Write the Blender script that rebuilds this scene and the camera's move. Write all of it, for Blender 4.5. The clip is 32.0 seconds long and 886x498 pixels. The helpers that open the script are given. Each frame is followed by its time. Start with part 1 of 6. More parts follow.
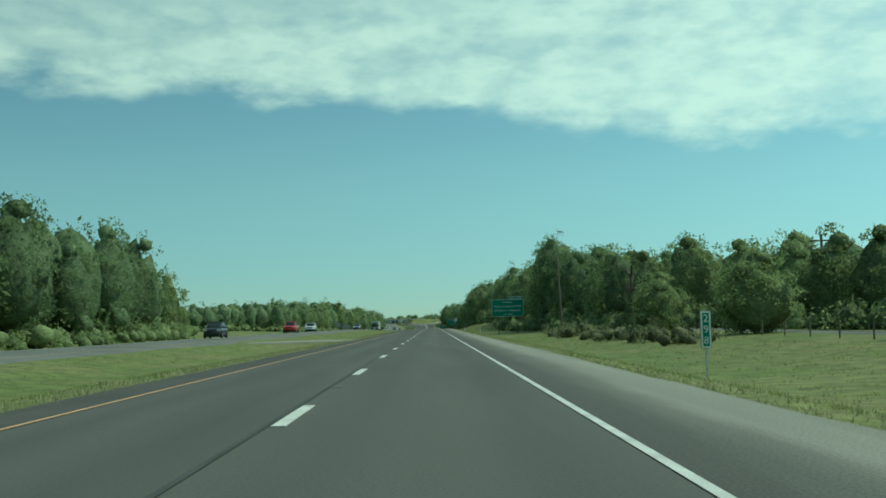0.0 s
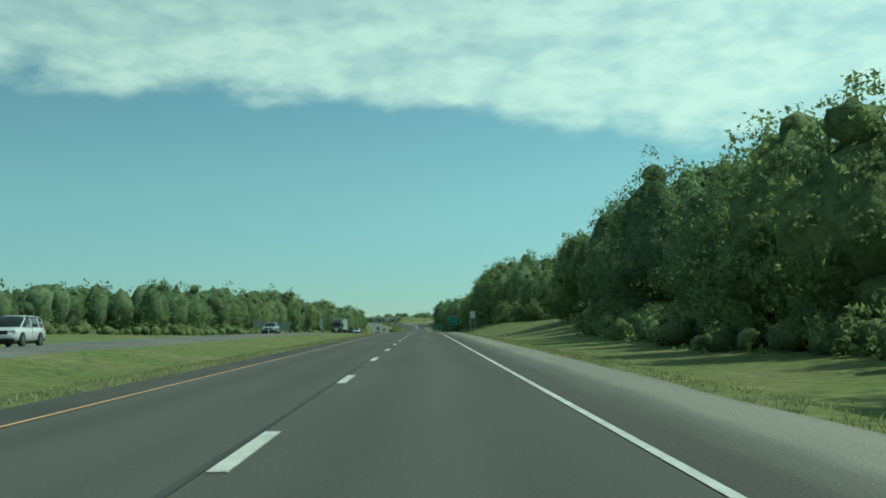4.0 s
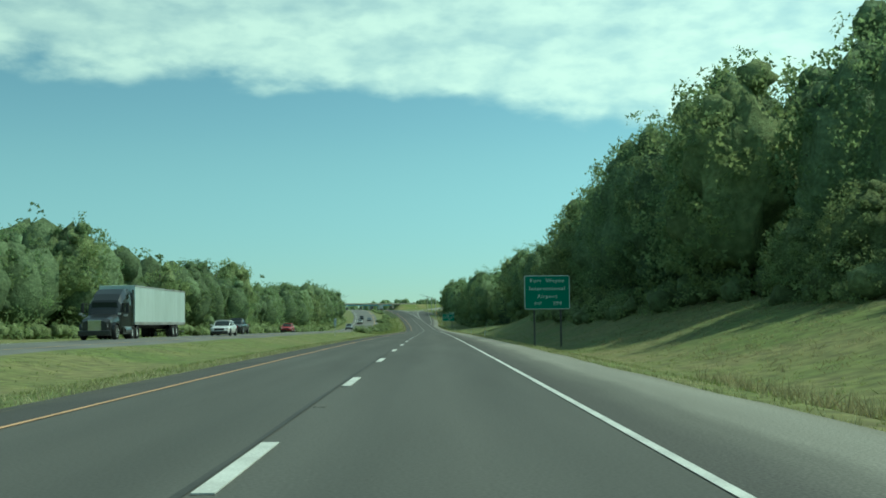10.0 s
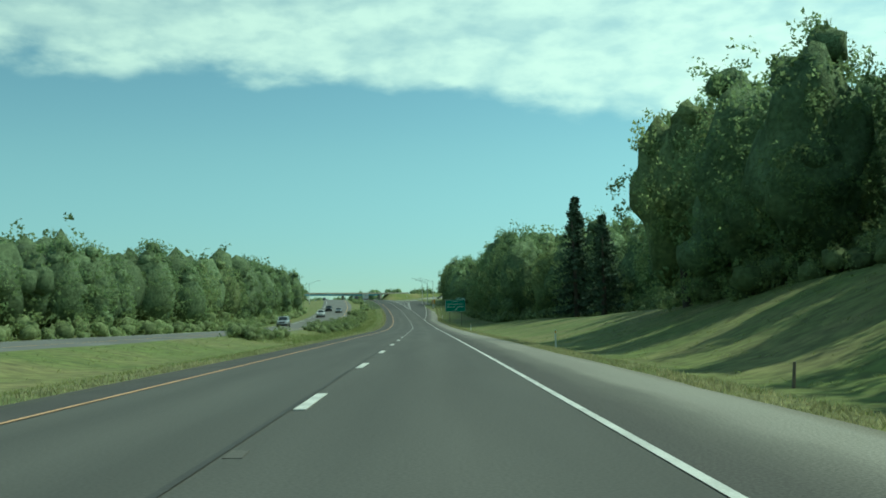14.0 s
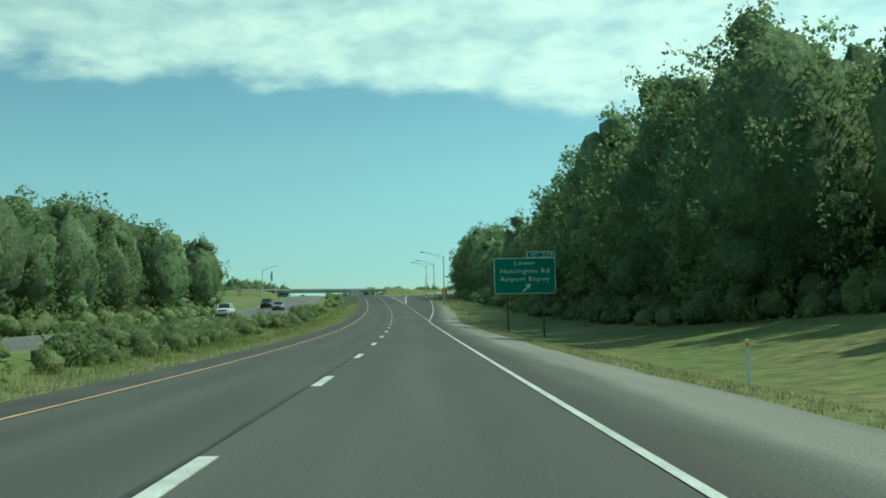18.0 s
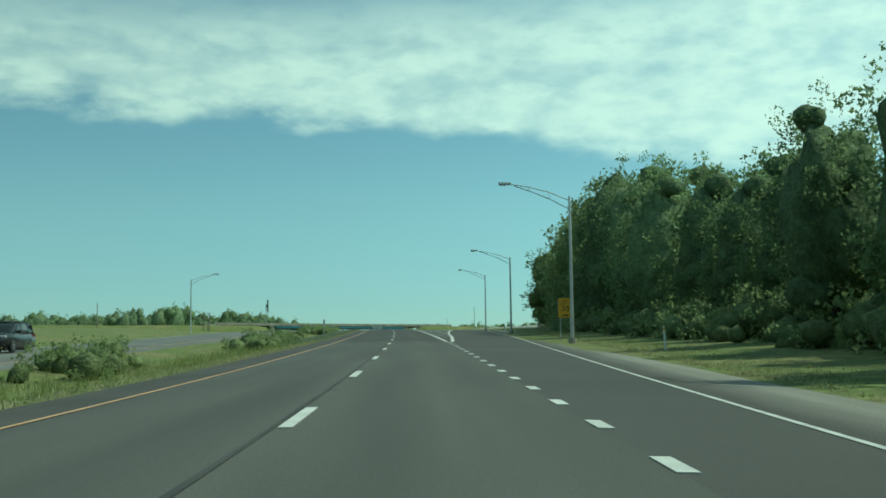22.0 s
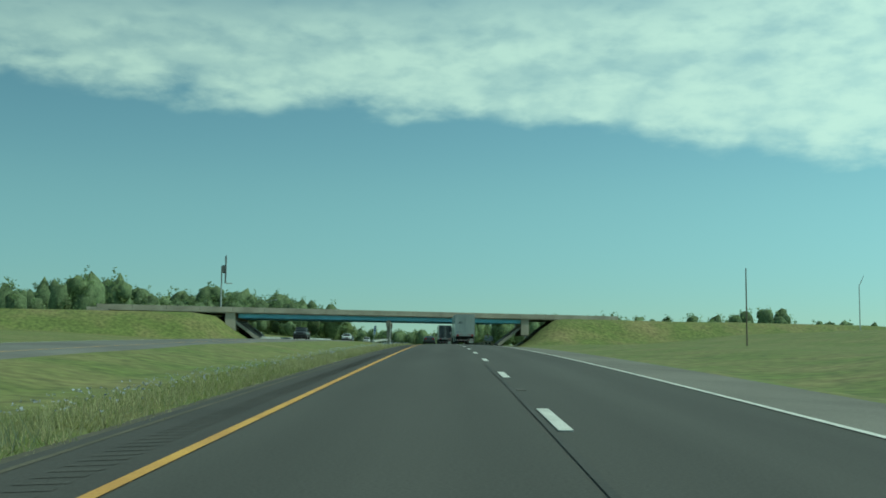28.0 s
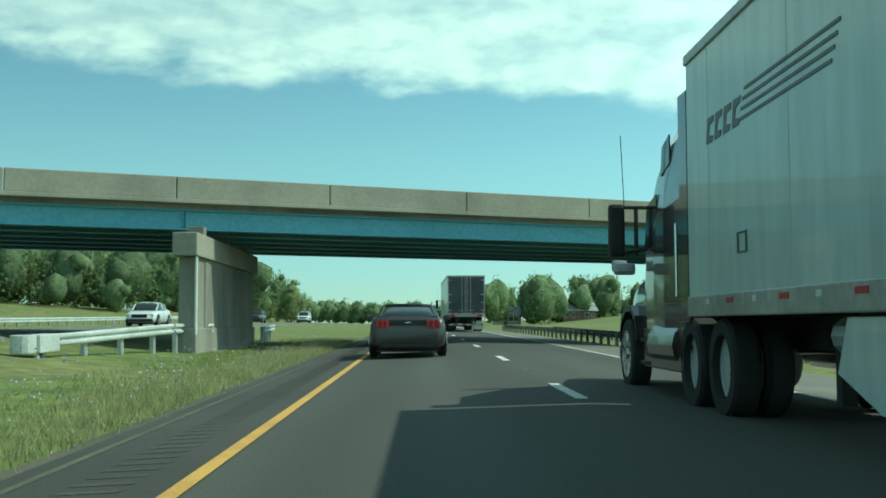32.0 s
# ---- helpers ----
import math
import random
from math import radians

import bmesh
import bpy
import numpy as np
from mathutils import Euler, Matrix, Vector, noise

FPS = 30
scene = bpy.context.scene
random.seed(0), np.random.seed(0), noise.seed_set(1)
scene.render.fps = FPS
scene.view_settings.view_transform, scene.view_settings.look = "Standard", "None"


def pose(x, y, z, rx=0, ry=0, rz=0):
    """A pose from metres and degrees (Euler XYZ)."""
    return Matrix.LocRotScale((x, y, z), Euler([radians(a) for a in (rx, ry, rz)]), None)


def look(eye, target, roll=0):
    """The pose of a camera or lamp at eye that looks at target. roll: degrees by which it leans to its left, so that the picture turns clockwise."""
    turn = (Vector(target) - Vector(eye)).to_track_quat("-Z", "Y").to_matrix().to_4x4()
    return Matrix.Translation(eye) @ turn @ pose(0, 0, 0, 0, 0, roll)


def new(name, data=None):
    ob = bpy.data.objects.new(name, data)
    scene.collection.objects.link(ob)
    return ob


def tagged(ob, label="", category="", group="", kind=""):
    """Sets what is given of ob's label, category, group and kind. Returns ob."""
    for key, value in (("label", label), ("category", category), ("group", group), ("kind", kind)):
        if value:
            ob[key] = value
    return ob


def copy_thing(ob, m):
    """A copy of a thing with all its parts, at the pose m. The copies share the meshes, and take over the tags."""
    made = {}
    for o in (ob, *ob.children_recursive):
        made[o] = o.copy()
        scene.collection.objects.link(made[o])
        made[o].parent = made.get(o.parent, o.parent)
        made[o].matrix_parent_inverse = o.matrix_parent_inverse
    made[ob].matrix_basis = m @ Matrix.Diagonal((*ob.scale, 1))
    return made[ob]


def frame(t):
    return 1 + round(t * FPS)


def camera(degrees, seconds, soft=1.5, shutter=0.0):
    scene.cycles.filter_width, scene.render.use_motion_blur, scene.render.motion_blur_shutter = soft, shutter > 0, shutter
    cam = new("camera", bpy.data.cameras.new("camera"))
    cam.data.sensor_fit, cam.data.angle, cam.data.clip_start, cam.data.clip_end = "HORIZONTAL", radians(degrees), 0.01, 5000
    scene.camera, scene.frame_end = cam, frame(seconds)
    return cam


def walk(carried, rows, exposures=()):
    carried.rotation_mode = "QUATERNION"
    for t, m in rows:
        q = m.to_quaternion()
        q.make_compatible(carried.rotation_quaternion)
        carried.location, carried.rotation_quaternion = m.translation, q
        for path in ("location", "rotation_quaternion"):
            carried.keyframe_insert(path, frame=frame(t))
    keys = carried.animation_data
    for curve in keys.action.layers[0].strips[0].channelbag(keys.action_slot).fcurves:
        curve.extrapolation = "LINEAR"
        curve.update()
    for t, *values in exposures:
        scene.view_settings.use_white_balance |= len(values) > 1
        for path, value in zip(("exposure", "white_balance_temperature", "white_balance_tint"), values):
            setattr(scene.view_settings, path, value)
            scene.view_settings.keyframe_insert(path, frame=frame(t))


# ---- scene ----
cam = camera(43.7, 32.0, 1.7)
PATH = [
    (0, (1.53, -0.10, 0.966), (1.753, 19.834, 2.513), -1.41),
    (0.5, (1.43, 18.09, 1.154), (1.650, 38.026, 2.692), -1.37),
    (1, (1.33, 36.67, 1.335), (1.619, 56.607, 2.863), -0.95),
    (1.5, (1.26, 54.33, 1.508), (1.555, 74.269, 3.046), -1.45),
    (2, (1.30, 72.34, 1.677), (1.628, 92.280, 3.188), -1.01),
    (2.5, (1.30, 90.66, 1.852), (1.658, 110.603, 3.380), -1.25),
    (3, (1.37, 109.23, 2.028), (1.767, 129.170, 3.563), -1.32),
    (3.5, (1.40, 127.64, 2.207), (1.814, 147.578, 3.743), -1.11),
    (5.5, (1.34, 200.47, 2.926), (1.609, 220.413, 4.426), -0.95),
    (6, (1.31, 218.31, 3.100), (1.651, 238.254, 4.575), -1.09),
    (6.5, (1.28, 235.63, 3.268), (1.658, 255.579, 4.710), -1.14),
    (7, (1.27, 252.91, 3.426), (1.664, 272.857, 4.847), -1.00),
    (7.5, (1.38, 270.45, 3.558), (1.854, 290.389, 4.993), -1.16),
    (8, (1.62, 287.75, 3.659), (2.162, 307.692, 5.089), -1.24),
    (8.5, (1.64, 304.84, 3.741), (2.170, 324.779, 5.159), -1.23),
    (9, (1.61, 322.10, 3.802), (2.015, 342.046, 5.200), -1.41),
    (9.5, (1.50, 338.90, 3.845), (1.815, 358.848, 5.215), -0.90),
    (10, (1.45, 355.34, 3.874), (1.737, 375.298, 5.209), -0.69),
    (10.5, (1.62, 372.30, 3.865), (1.920, 392.251, 5.190), -0.95),
    (11, (1.64, 389.15, 3.861), (1.994, 409.109, 5.170), -1.14),
    (11.5, (1.70, 405.47, 3.843), (2.059, 425.429, 5.146), -1.19),
    (12, (1.72, 422.32, 3.813), (2.112, 442.274, 5.102), -1.30),
    (12.5, (1.74, 439.64, 3.771), (2.131, 459.593, 5.025), -1.39),
    (13, (1.90, 456.97, 3.718), (2.296, 476.927, 4.951), -1.50),
    (13.5, (1.88, 474.45, 3.663), (2.265, 494.408, 4.887), -1.20),
    (14, (1.92, 492.11, 3.598), (2.285, 512.065, 4.812), -0.91),
    (14.5, (2.03, 509.70, 3.524), (2.372, 529.659, 4.750), -1.22),
    (16.5, (1.93, 578.92, 3.223), (2.373, 598.875, 4.461), -1.04),
    (17, (2.14, 596.16, 3.143), (2.536, 616.120, 4.367), -1.04),
    (17.5, (2.01, 613.58, 3.073), (2.368, 633.541, 4.299), -1.24),
    (18, (2.01, 630.83, 3.022), (2.286, 650.789, 4.288), -1.18),
    (18.5, (1.96, 647.96, 3.030), (2.151, 667.913, 4.340), -0.56),
    (19, (1.74, 665.15, 3.103), (1.896, 685.103, 4.491), -0.39),
    (19.5, (1.50, 681.70, 3.250), (1.560, 701.638, 4.758), -0.75),
    (20, (1.14, 698.40, 3.472), (0.964, 718.340, 5.025), -1.23),
    (20.5, (0.52, 716.20, 3.715), (0.240, 736.122, 5.419), -1.15),
    (21, (-0.12, 733.72, 4.023), (-0.523, 753.631, 5.848), -0.69),
    (21.5, (-0.50, 750.57, 4.397), (-0.900, 770.467, 6.339), -0.65),
    (22, (-1.26, 767.73, 4.852), (-1.699, 787.621, 6.877), -0.62),
    (22.5, (-2.03, 785.32, 5.382), (-2.573, 805.205, 7.475), -0.77),
    (23, (-2.93, 803.08, 5.988), (-3.633, 822.952, 8.124), -0.91),
    (23.5, (-3.92, 821.18, 6.650), (-4.728, 841.039, 8.828), -0.90),
    (24, (-4.84, 839.62, 7.321), (-5.745, 859.481, 9.498), -0.92),
    (24.5, (-5.88, 858.20, 8.001), (-6.850, 878.063, 10.154), -1.15),
    (25, (-7.23, 876.65, 8.685), (-8.315, 896.505, 10.784), -1.17),
    (25.5, (-8.75, 894.46, 9.352), (-10.019, 914.311, 11.424), -1.29),
    (26, (-10.67, 912.08, 10.014), (-12.190, 931.915, 12.074), -0.63),
    (26.5, (-13.0, 931.46, 10.685), (-14.685, 951.272, 12.804), -0.20),
    (28.5, (-20.82, 1005.45, 12.651), (-22.957, 1025.258, 14.371), 0.56),
    (29, (-23.11, 1024.40, 13.019), (-25.164, 1044.231, 14.630), 0.85),
    (29.5, (-25.24, 1043.36, 13.336), (-27.236, 1063.206, 14.856), 0.51),
    (30, (-27.26, 1062.05, 13.596), (-29.235, 1081.894, 15.079), 0.37),
    (30.5, (-29.27, 1080.30, 13.797), (-31.249, 1100.153, 15.237), 0.25),
    (31, (-31.40, 1098.78, 13.953), (-33.351, 1118.630, 15.371), 0.01),
    (31.5, (-33.61, 1117.86, 14.099), (-35.558, 1137.713, 15.479), -0.18),
    (32, (-35.84, 1137.31, 14.238), (-37.851, 1157.159, 15.590), -0.16),
]
walk(cam, [(t, look(eye, target, roll)) for t, eye, target, roll in PATH],
     exposures=[(t, e, 5880, -23.2) for t, e in ((0.0, -0.05), (6.0, 0.05), (10.0, 0.2), (14.0, 0.2), (19.0, 0.25), (22.0, 0.06), (24.0, -0.1), (26.5, -0.24), (29.0, 0.05), (32.0, 0.45))])

# ---------------- light ----------------
SUN_AZ, SUN_EL = radians(83), radians(51)
world = bpy.data.worlds.new("sky")
scene.world = world
world.use_nodes = True
wn, wl = world.node_tree.nodes, world.node_tree.links
wn.clear()


def wmath(op, a, b=None, clamp=False):
    n = wn.new("ShaderNodeMath")
    n.operation, n.use_clamp = op, clamp
    for k, v in enumerate((a, b)):
        if v is None:
            continue
        if isinstance(v, (int, float)):
            n.inputs[k].default_value = v
        else:
            wl.new(v, n.inputs[k])
    return n.outputs[0]


def wstep(v, lo, hi):
    n = wn.new("ShaderNodeMapRange")
    n.interpolation_type = "SMOOTHSTEP"
    n.inputs["From Min"].default_value, n.inputs["From Max"].default_value = lo, hi
    wl.new(v, n.inputs["Value"])
    return n.outputs["Result"]


sky_tex = wn.new("ShaderNodeTexSky")
sky_tex.sky_type = "NISHITA"
sky_tex.sun_disc = False
sky_tex.sun_elevation, sky_tex.sun_rotation = SUN_EL, SUN_AZ
sky_tex.altitude, sky_tex.air_density, sky_tex.dust_density, sky_tex.ozone_density = 250, 1.0, 0.1, 2.0
coords = wn.new("ShaderNodeTexCoord")
split = wn.new("ShaderNodeSeparateXYZ")
wl.new(coords.outputs["Generated"], split.inputs[0])
sx, sy, sz = split.outputs


def cloud_noise(scale, detail, stretch, offset):
    m = wn.new("ShaderNodeMapping")
    m.inputs["Scale"].default_value = stretch
    m.inputs["Location"].default_value = offset
    wl.new(coords.outputs["Generated"], m.inputs["Vector"])
    n = wn.new("ShaderNodeTexNoise")
    n.inputs["Scale"].default_value, n.inputs["Detail"].default_value = scale, detail
    n.inputs["Roughness"].default_value, n.inputs["Distortion"].default_value = 0.52, 0.12
    wl.new(m.outputs[0], n.inputs["Vector"])
    return n.outputs["Fac"]


big = cloud_noise(3.4, 3, (1, 1, 3.0), (1.7, 0.4, 0.0))
mid = cloud_noise(11.0, 6, (1, 1, 2.6), (0.9, 1.4, 0.3))
fine = cloud_noise(30.0, 8, (1, 1, 2.2), (0.3, 2.2, 0.7))
ragged = wmath("ADD", wmath("MULTIPLY", wmath("SUBTRACT", big, 0.5), 0.05), wmath("ADD", wmath("MULTIPLY", wmath("SUBTRACT", mid, 0.5), 0.05), wmath("MULTIPLY", wmath("SUBTRACT", fine, 0.5), 0.022)))
low_edge = wmath("ADD", wmath("ADD", sz, wmath("MULTIPLY", sx, 0.088)), ragged)
top_edge = wmath("ADD", wmath("SUBTRACT", sz, wmath("MULTIPLY", sx, 0.05)), wmath("MULTIPLY", ragged, 1.5))
band = wmath("MULTIPLY", wstep(low_edge, 0.188, 0.216), wmath("SUBTRACT", 1.0, wmath("MULTIPLY", wstep(top_edge, 0.285, 0.335), 0.72)))
body = wmath("MULTIPLY", wmath("ADD", wmath("MULTIPLY", wstep(fine, 0.3, 0.64), 0.3), 0.7), wmath("ADD", wmath("MULTIPLY", wstep(mid, 0.32, 0.6), 0.34), 0.66))
cover = wmath("MULTIPLY", wmath("MULTIPLY", band, body), 0.94, True)
mixer = wn.new("ShaderNodeMix")
mixer.data_type = "RGBA"
wl.new(cover, mixer.inputs["Factor"])
tone = wn.new("ShaderNodeMix")
tone.data_type, tone.blend_type = "RGBA", "MULTIPLY"
tone.inputs["Factor"].default_value = 1.0
# haze colour towards the horizon, clear turquoise above
tones = wn.new("ShaderNodeMix")
tones.data_type = "RGBA"
tones.inputs["A"].default_value, tones.inputs["B"].default_value = (0.61, 0.79, 0.90, 1), (0.98, 1.08, 0.92, 1)
wl.new(wstep(sz, 0.0, 0.16), tones.inputs["Factor"])
wl.new(tones.outputs["Result"], tone.inputs["B"])
wl.new(sky_tex.outputs[0], tone.inputs["A"])
wl.new(tone.outputs["Result"], mixer.inputs["A"])
mixer.inputs["B"].default_value = (7.1, 8.2, 7.6, 1)
# the sky is brighter on the sun's side
glow = wn.new("ShaderNodeMix")
glow.data_type, glow.blend_type = "RGBA", "MULTIPLY"
glow.inputs["Factor"].default_value = 1.0
wl.new(mixer.outputs["Result"], glow.inputs["A"])
wl.new(wmath("ADD", 1.0, wmath("MULTIPLY", sx, 0.34)), glow.inputs["B"])
bg = wn.new("ShaderNodeBackground")
bg.inputs["Strength"].default_value = 0.1
wl.new(glow.outputs["Result"], bg.inputs["Color"])
wout = wn.new("ShaderNodeOutputWorld")
wl.new(bg.outputs[0], wout.inputs["Surface"])

sun = new("sun", bpy.data.lights.new("sun", "SUN"))
sun.data.energy, sun.data.angle, sun.data.color = 3.0, radians(0.6), (1.0, 0.93, 0.78)
sun_dir = Vector((math.sin(SUN_AZ) * math.cos(SUN_EL), math.cos(SUN_AZ) * math.cos(SUN_EL), math.sin(SUN_EL)))
sun.matrix_world = look(sun_dir * 200, (0, 0, 0))

# ---------------- materials ----------------
def mat(name, color, rough=0.8, second=None, scale=1.0, fine_scale=20.0, fine_mix=0.25, bump=0.0, metal=0.0, spec=0.4,
        island=0.0, random_ob=0.0, stretch=(1, 1, 1), coat=0.0, subsurf=0.0, contrast=(0.35, 0.65)):
    """A surface with broad and fine variation between color and second, and fine relief."""
    m = bpy.data.materials.new(name)
    m.use_nodes = True
    nt = m.node_tree
    p = nt.nodes["Principled BSDF"]
    second = second or tuple(c * 0.72 for c in color)
    tc = nt.nodes.new("ShaderNodeTexCoord")
    mp = nt.nodes.new("ShaderNodeMapping")
    mp.inputs["Scale"].default_value = stretch
    nt.links.new(tc.outputs["Object"], mp.inputs["Vector"])
    n1, n2 = nt.nodes.new("ShaderNodeTexNoise"), nt.nodes.new("ShaderNodeTexNoise")
    for n, s, d in ((n1, scale, 4), (n2, fine_scale, 3)):
        n.inputs["Scale"].default_value, n.inputs["Detail"].default_value = s, d
        nt.links.new(mp.outputs[0], n.inputs["Vector"])
    r = nt.nodes.new("ShaderNodeMapRange")
    r.inputs["From Min"].default_value, r.inputs["From Max"].default_value = contrast
    nt.links.new(n1.outputs["Fac"], r.inputs["Value"])
    fac = r.outputs["Result"]

    def blend(kind, f, a, b):
        x = nt.nodes.new("ShaderNodeMix")
        x.data_type, x.blend_type = "RGBA", kind
        for socket, v in ((x.inputs["Factor"], f), (x.inputs["A"], a), (x.inputs["B"], b)):
            if isinstance(v, (int, float)):
                socket.default_value = v
            elif isinstance(v, tuple):
                socket.default_value = (*v, 1)
            else:
                nt.links.new(v, socket)
        return x.outputs["Result"]

    col = blend("MIX", fac, color, second)
    grain = nt.nodes.new("ShaderNodeMapRange")
    grain.inputs["From Min"].default_value, grain.inputs["From Max"].default_value = 0.3, 0.7
    grain.inputs["To Min"].default_value, grain.inputs["To Max"].default_value = 0.45, 1.45
    nt.links.new(n2.outputs["Fac"], grain.inputs["Value"])
    col = blend("MULTIPLY", fine_mix, col, grain.outputs["Result"])
    for amount, source in ((island, "Random Per Island"), (random_ob, "Random")):
        if amount:
            g = nt.nodes.new("ShaderNodeNewGeometry" if source != "Random" else "ShaderNodeObjectInfo")
            k = nt.nodes.new("ShaderNodeMapRange")
            k.inputs["To Min"].default_value, k.inputs["To Max"].default_value = 1 - amount, 1 + amount
            nt.links.new(g.outputs[source], k.inputs["Value"])
            col = blend("MULTIPLY", 1.0, col, k.outputs["Result"])
    nt.links.new(col, p.inputs["Base Color"])
    p.inputs["Roughness"].default_value, p.inputs["Metallic"].default_value = rough, metal
    p.inputs["Specular IOR Level"].default_value = spec
    p.inputs["Coat Weight"].default_value = coat
    if subsurf:
        p.inputs["Transmission Weight"].default_value = 0.0
        t = nt.nodes.new("ShaderNodeBsdfTranslucent")
        nt.links.new(col, t.inputs["Color"])
        mx = nt.nodes.new("ShaderNodeMixShader")
        mx.inputs[0].default_value = subsurf
        nt.links.new(p.outputs[0], mx.inputs[1])
        nt.links.new(t.outputs[0], mx.inputs[2])
        nt.links.new(mx.outputs[0], nt.nodes["Material Output"].inputs["Surface"])
    if bump:
        b = nt.nodes.new("ShaderNodeBump")
        b.inputs["Strength"].default_value, b.inputs["Distance"].default_value = bump, 0.02
        nt.links.new(n2.outputs["Fac"], b.inputs["Height"])
        nt.links.new(b.outputs[0], p.inputs["Normal"])
    return m


def shaded_leaf_mass(name, color, second):
    """Leaves massed inside a crown, too deep to tell apart: mottled, with deep soft relief, the shade inside put into
    their colour.
    """
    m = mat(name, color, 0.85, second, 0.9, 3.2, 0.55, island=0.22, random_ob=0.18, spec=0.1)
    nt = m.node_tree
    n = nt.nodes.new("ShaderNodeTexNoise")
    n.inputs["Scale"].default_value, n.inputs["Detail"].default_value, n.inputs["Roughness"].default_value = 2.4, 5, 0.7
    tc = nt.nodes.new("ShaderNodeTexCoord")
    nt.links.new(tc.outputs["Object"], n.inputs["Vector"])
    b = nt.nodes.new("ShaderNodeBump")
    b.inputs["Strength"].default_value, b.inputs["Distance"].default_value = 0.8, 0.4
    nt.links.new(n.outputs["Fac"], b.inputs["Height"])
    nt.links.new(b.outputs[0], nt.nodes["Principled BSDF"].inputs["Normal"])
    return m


def across(name, stops, rough=0.9, streak=0.3, grain=0.35):
    """A paved strip whose tone changes across its width: stops are (distance from its inner edge, colour); worn along its length."""
    m = bpy.data.materials.new(name)
    m.use_nodes = True
    nt = m.node_tree
    p = nt.nodes["Principled BSDF"]
    uv = nt.nodes.new("ShaderNodeUVMap")
    xyz = nt.nodes.new("ShaderNodeSeparateXYZ")
    nt.links.new(uv.outputs[0], xyz.inputs[0])

    def noise_at(scale, detail, stretch):
        mp = nt.nodes.new("ShaderNodeMapping")
        mp.inputs["Scale"].default_value = stretch
        nt.links.new(uv.outputs[0], mp.inputs["Vector"])
        n = nt.nodes.new("ShaderNodeTexNoise")
        n.inputs["Scale"].default_value, n.inputs["Detail"].default_value = scale, detail
        nt.links.new(mp.outputs[0], n.inputs["Vector"])
        return n.outputs["Fac"]

    def calc(op, a, b):
        n = nt.nodes.new("ShaderNodeMath")
        n.operation = op
        for k, v in enumerate((a, b)):
            if isinstance(v, (int, float)):
                n.inputs[k].default_value = v
            else:
                nt.links.new(v, n.inputs[k])
        return n.outputs[0]

    wide = stops[-1][0]
    pos = calc("ADD", xyz.outputs[0], calc("MULTIPLY", calc("SUBTRACT", noise_at(1.0, 5, (0.9, 0.16, 1)), 0.5), streak * 3.0))
    pos = calc("ADD", pos, calc("MULTIPLY", calc("SUBTRACT", noise_at(1.0, 4, (5.0, 0.5, 1)), 0.5), streak))
    ramp = nt.nodes.new("ShaderNodeValToRGB")
    els = ramp.color_ramp.elements
    for k, (d, c) in enumerate(stops):
        e = els[k] if k < 2 else els.new(1.0)
        e.position = min(d / wide, 1.0)
        e.color = (*c, 1)
    nt.links.new(calc("DIVIDE", pos, wide), ramp.inputs["Fac"])
    speck = noise_at(28.0, 4, (1, 1, 1))
    r = nt.nodes.new("ShaderNodeMapRange")
    r.inputs["From Min"].default_value, r.inputs["From Max"].default_value = 0.3, 0.7
    r.inputs["To Min"].default_value, r.inputs["To Max"].default_value = 1 - grain, 1 + grain
    nt.links.new(speck, r.inputs["Value"])
    broad = nt.nodes.new("ShaderNodeMapRange")
    broad.inputs["From Min"].default_value, broad.inputs["From Max"].default_value = 0.3, 0.7
    broad.inputs["To Min"].default_value, broad.inputs["To Max"].default_value = 0.86, 1.14
    nt.links.new(noise_at(1.0, 4, (0.7, 0.05, 1)), broad.inputs["Value"])
    mx = nt.nodes.new("ShaderNodeMix")
    mx.data_type, mx.blend_type = "RGBA", "MULTIPLY"
    mx.inputs["Factor"].default_value = 1.0
    nt.links.new(ramp.outputs[0], mx.inputs["A"])
    nt.links.new(calc("MULTIPLY", r.outputs["Result"], broad.outputs["Result"]), mx.inputs["B"])
    nt.links.new(mx.outputs["Result"], p.inputs["Base Color"])
    p.inputs["Roughness"].default_value, p.inputs["Specular IOR Level"].default_value = rough, 0.3
    b = nt.nodes.new("ShaderNodeBump")
    b.inputs["Strength"].default_value, b.inputs["Distance"].default_value = 0.3, 0.01
    nt.links.new(speck, b.inputs["Height"])
    nt.links.new(b.outputs[0], p.inputs["Normal"])
    return m


ASPHALT = mat("asphalt", (0.082, 0.08, 0.073), 0.88, (0.066, 0.065, 0.06), 0.15, 45, 0.35, 0.3)
DIRT = mat("roadside_dirt", (0.125, 0.112, 0.08), 0.95, (0.085, 0.08, 0.058), 0.8, 18, 0.45, 0.5)
SHOULDER = mat("pale_asphalt", (0.185, 0.178, 0.155), 0.92, (0.125, 0.12, 0.105), 0.22, 30, 0.4, 0.35)
SHOULDER_DARK = mat("dark_shoulder", (0.085, 0.08, 0.072), 0.92, (0.06, 0.058, 0.054), 0.3, 30, 0.4, 0.35)
LANES = across("worn_lane_asphalt", [(0.0, (0.1, 0.098, 0.088)), (0.55, (0.094, 0.092, 0.083)), (1.0, (0.084, 0.083, 0.075)), (1.9, (0.1, 0.098, 0.088)), (2.8, (0.085, 0.084, 0.076)), (3.7, (0.1, 0.098, 0.088)),
                                      (4.6, (0.086, 0.085, 0.077)), (5.5, (0.103, 0.101, 0.091)), (6.4, (0.087, 0.086, 0.078)), (7.4, (0.094, 0.092, 0.083))], 0.88, 0.12, 0.18)
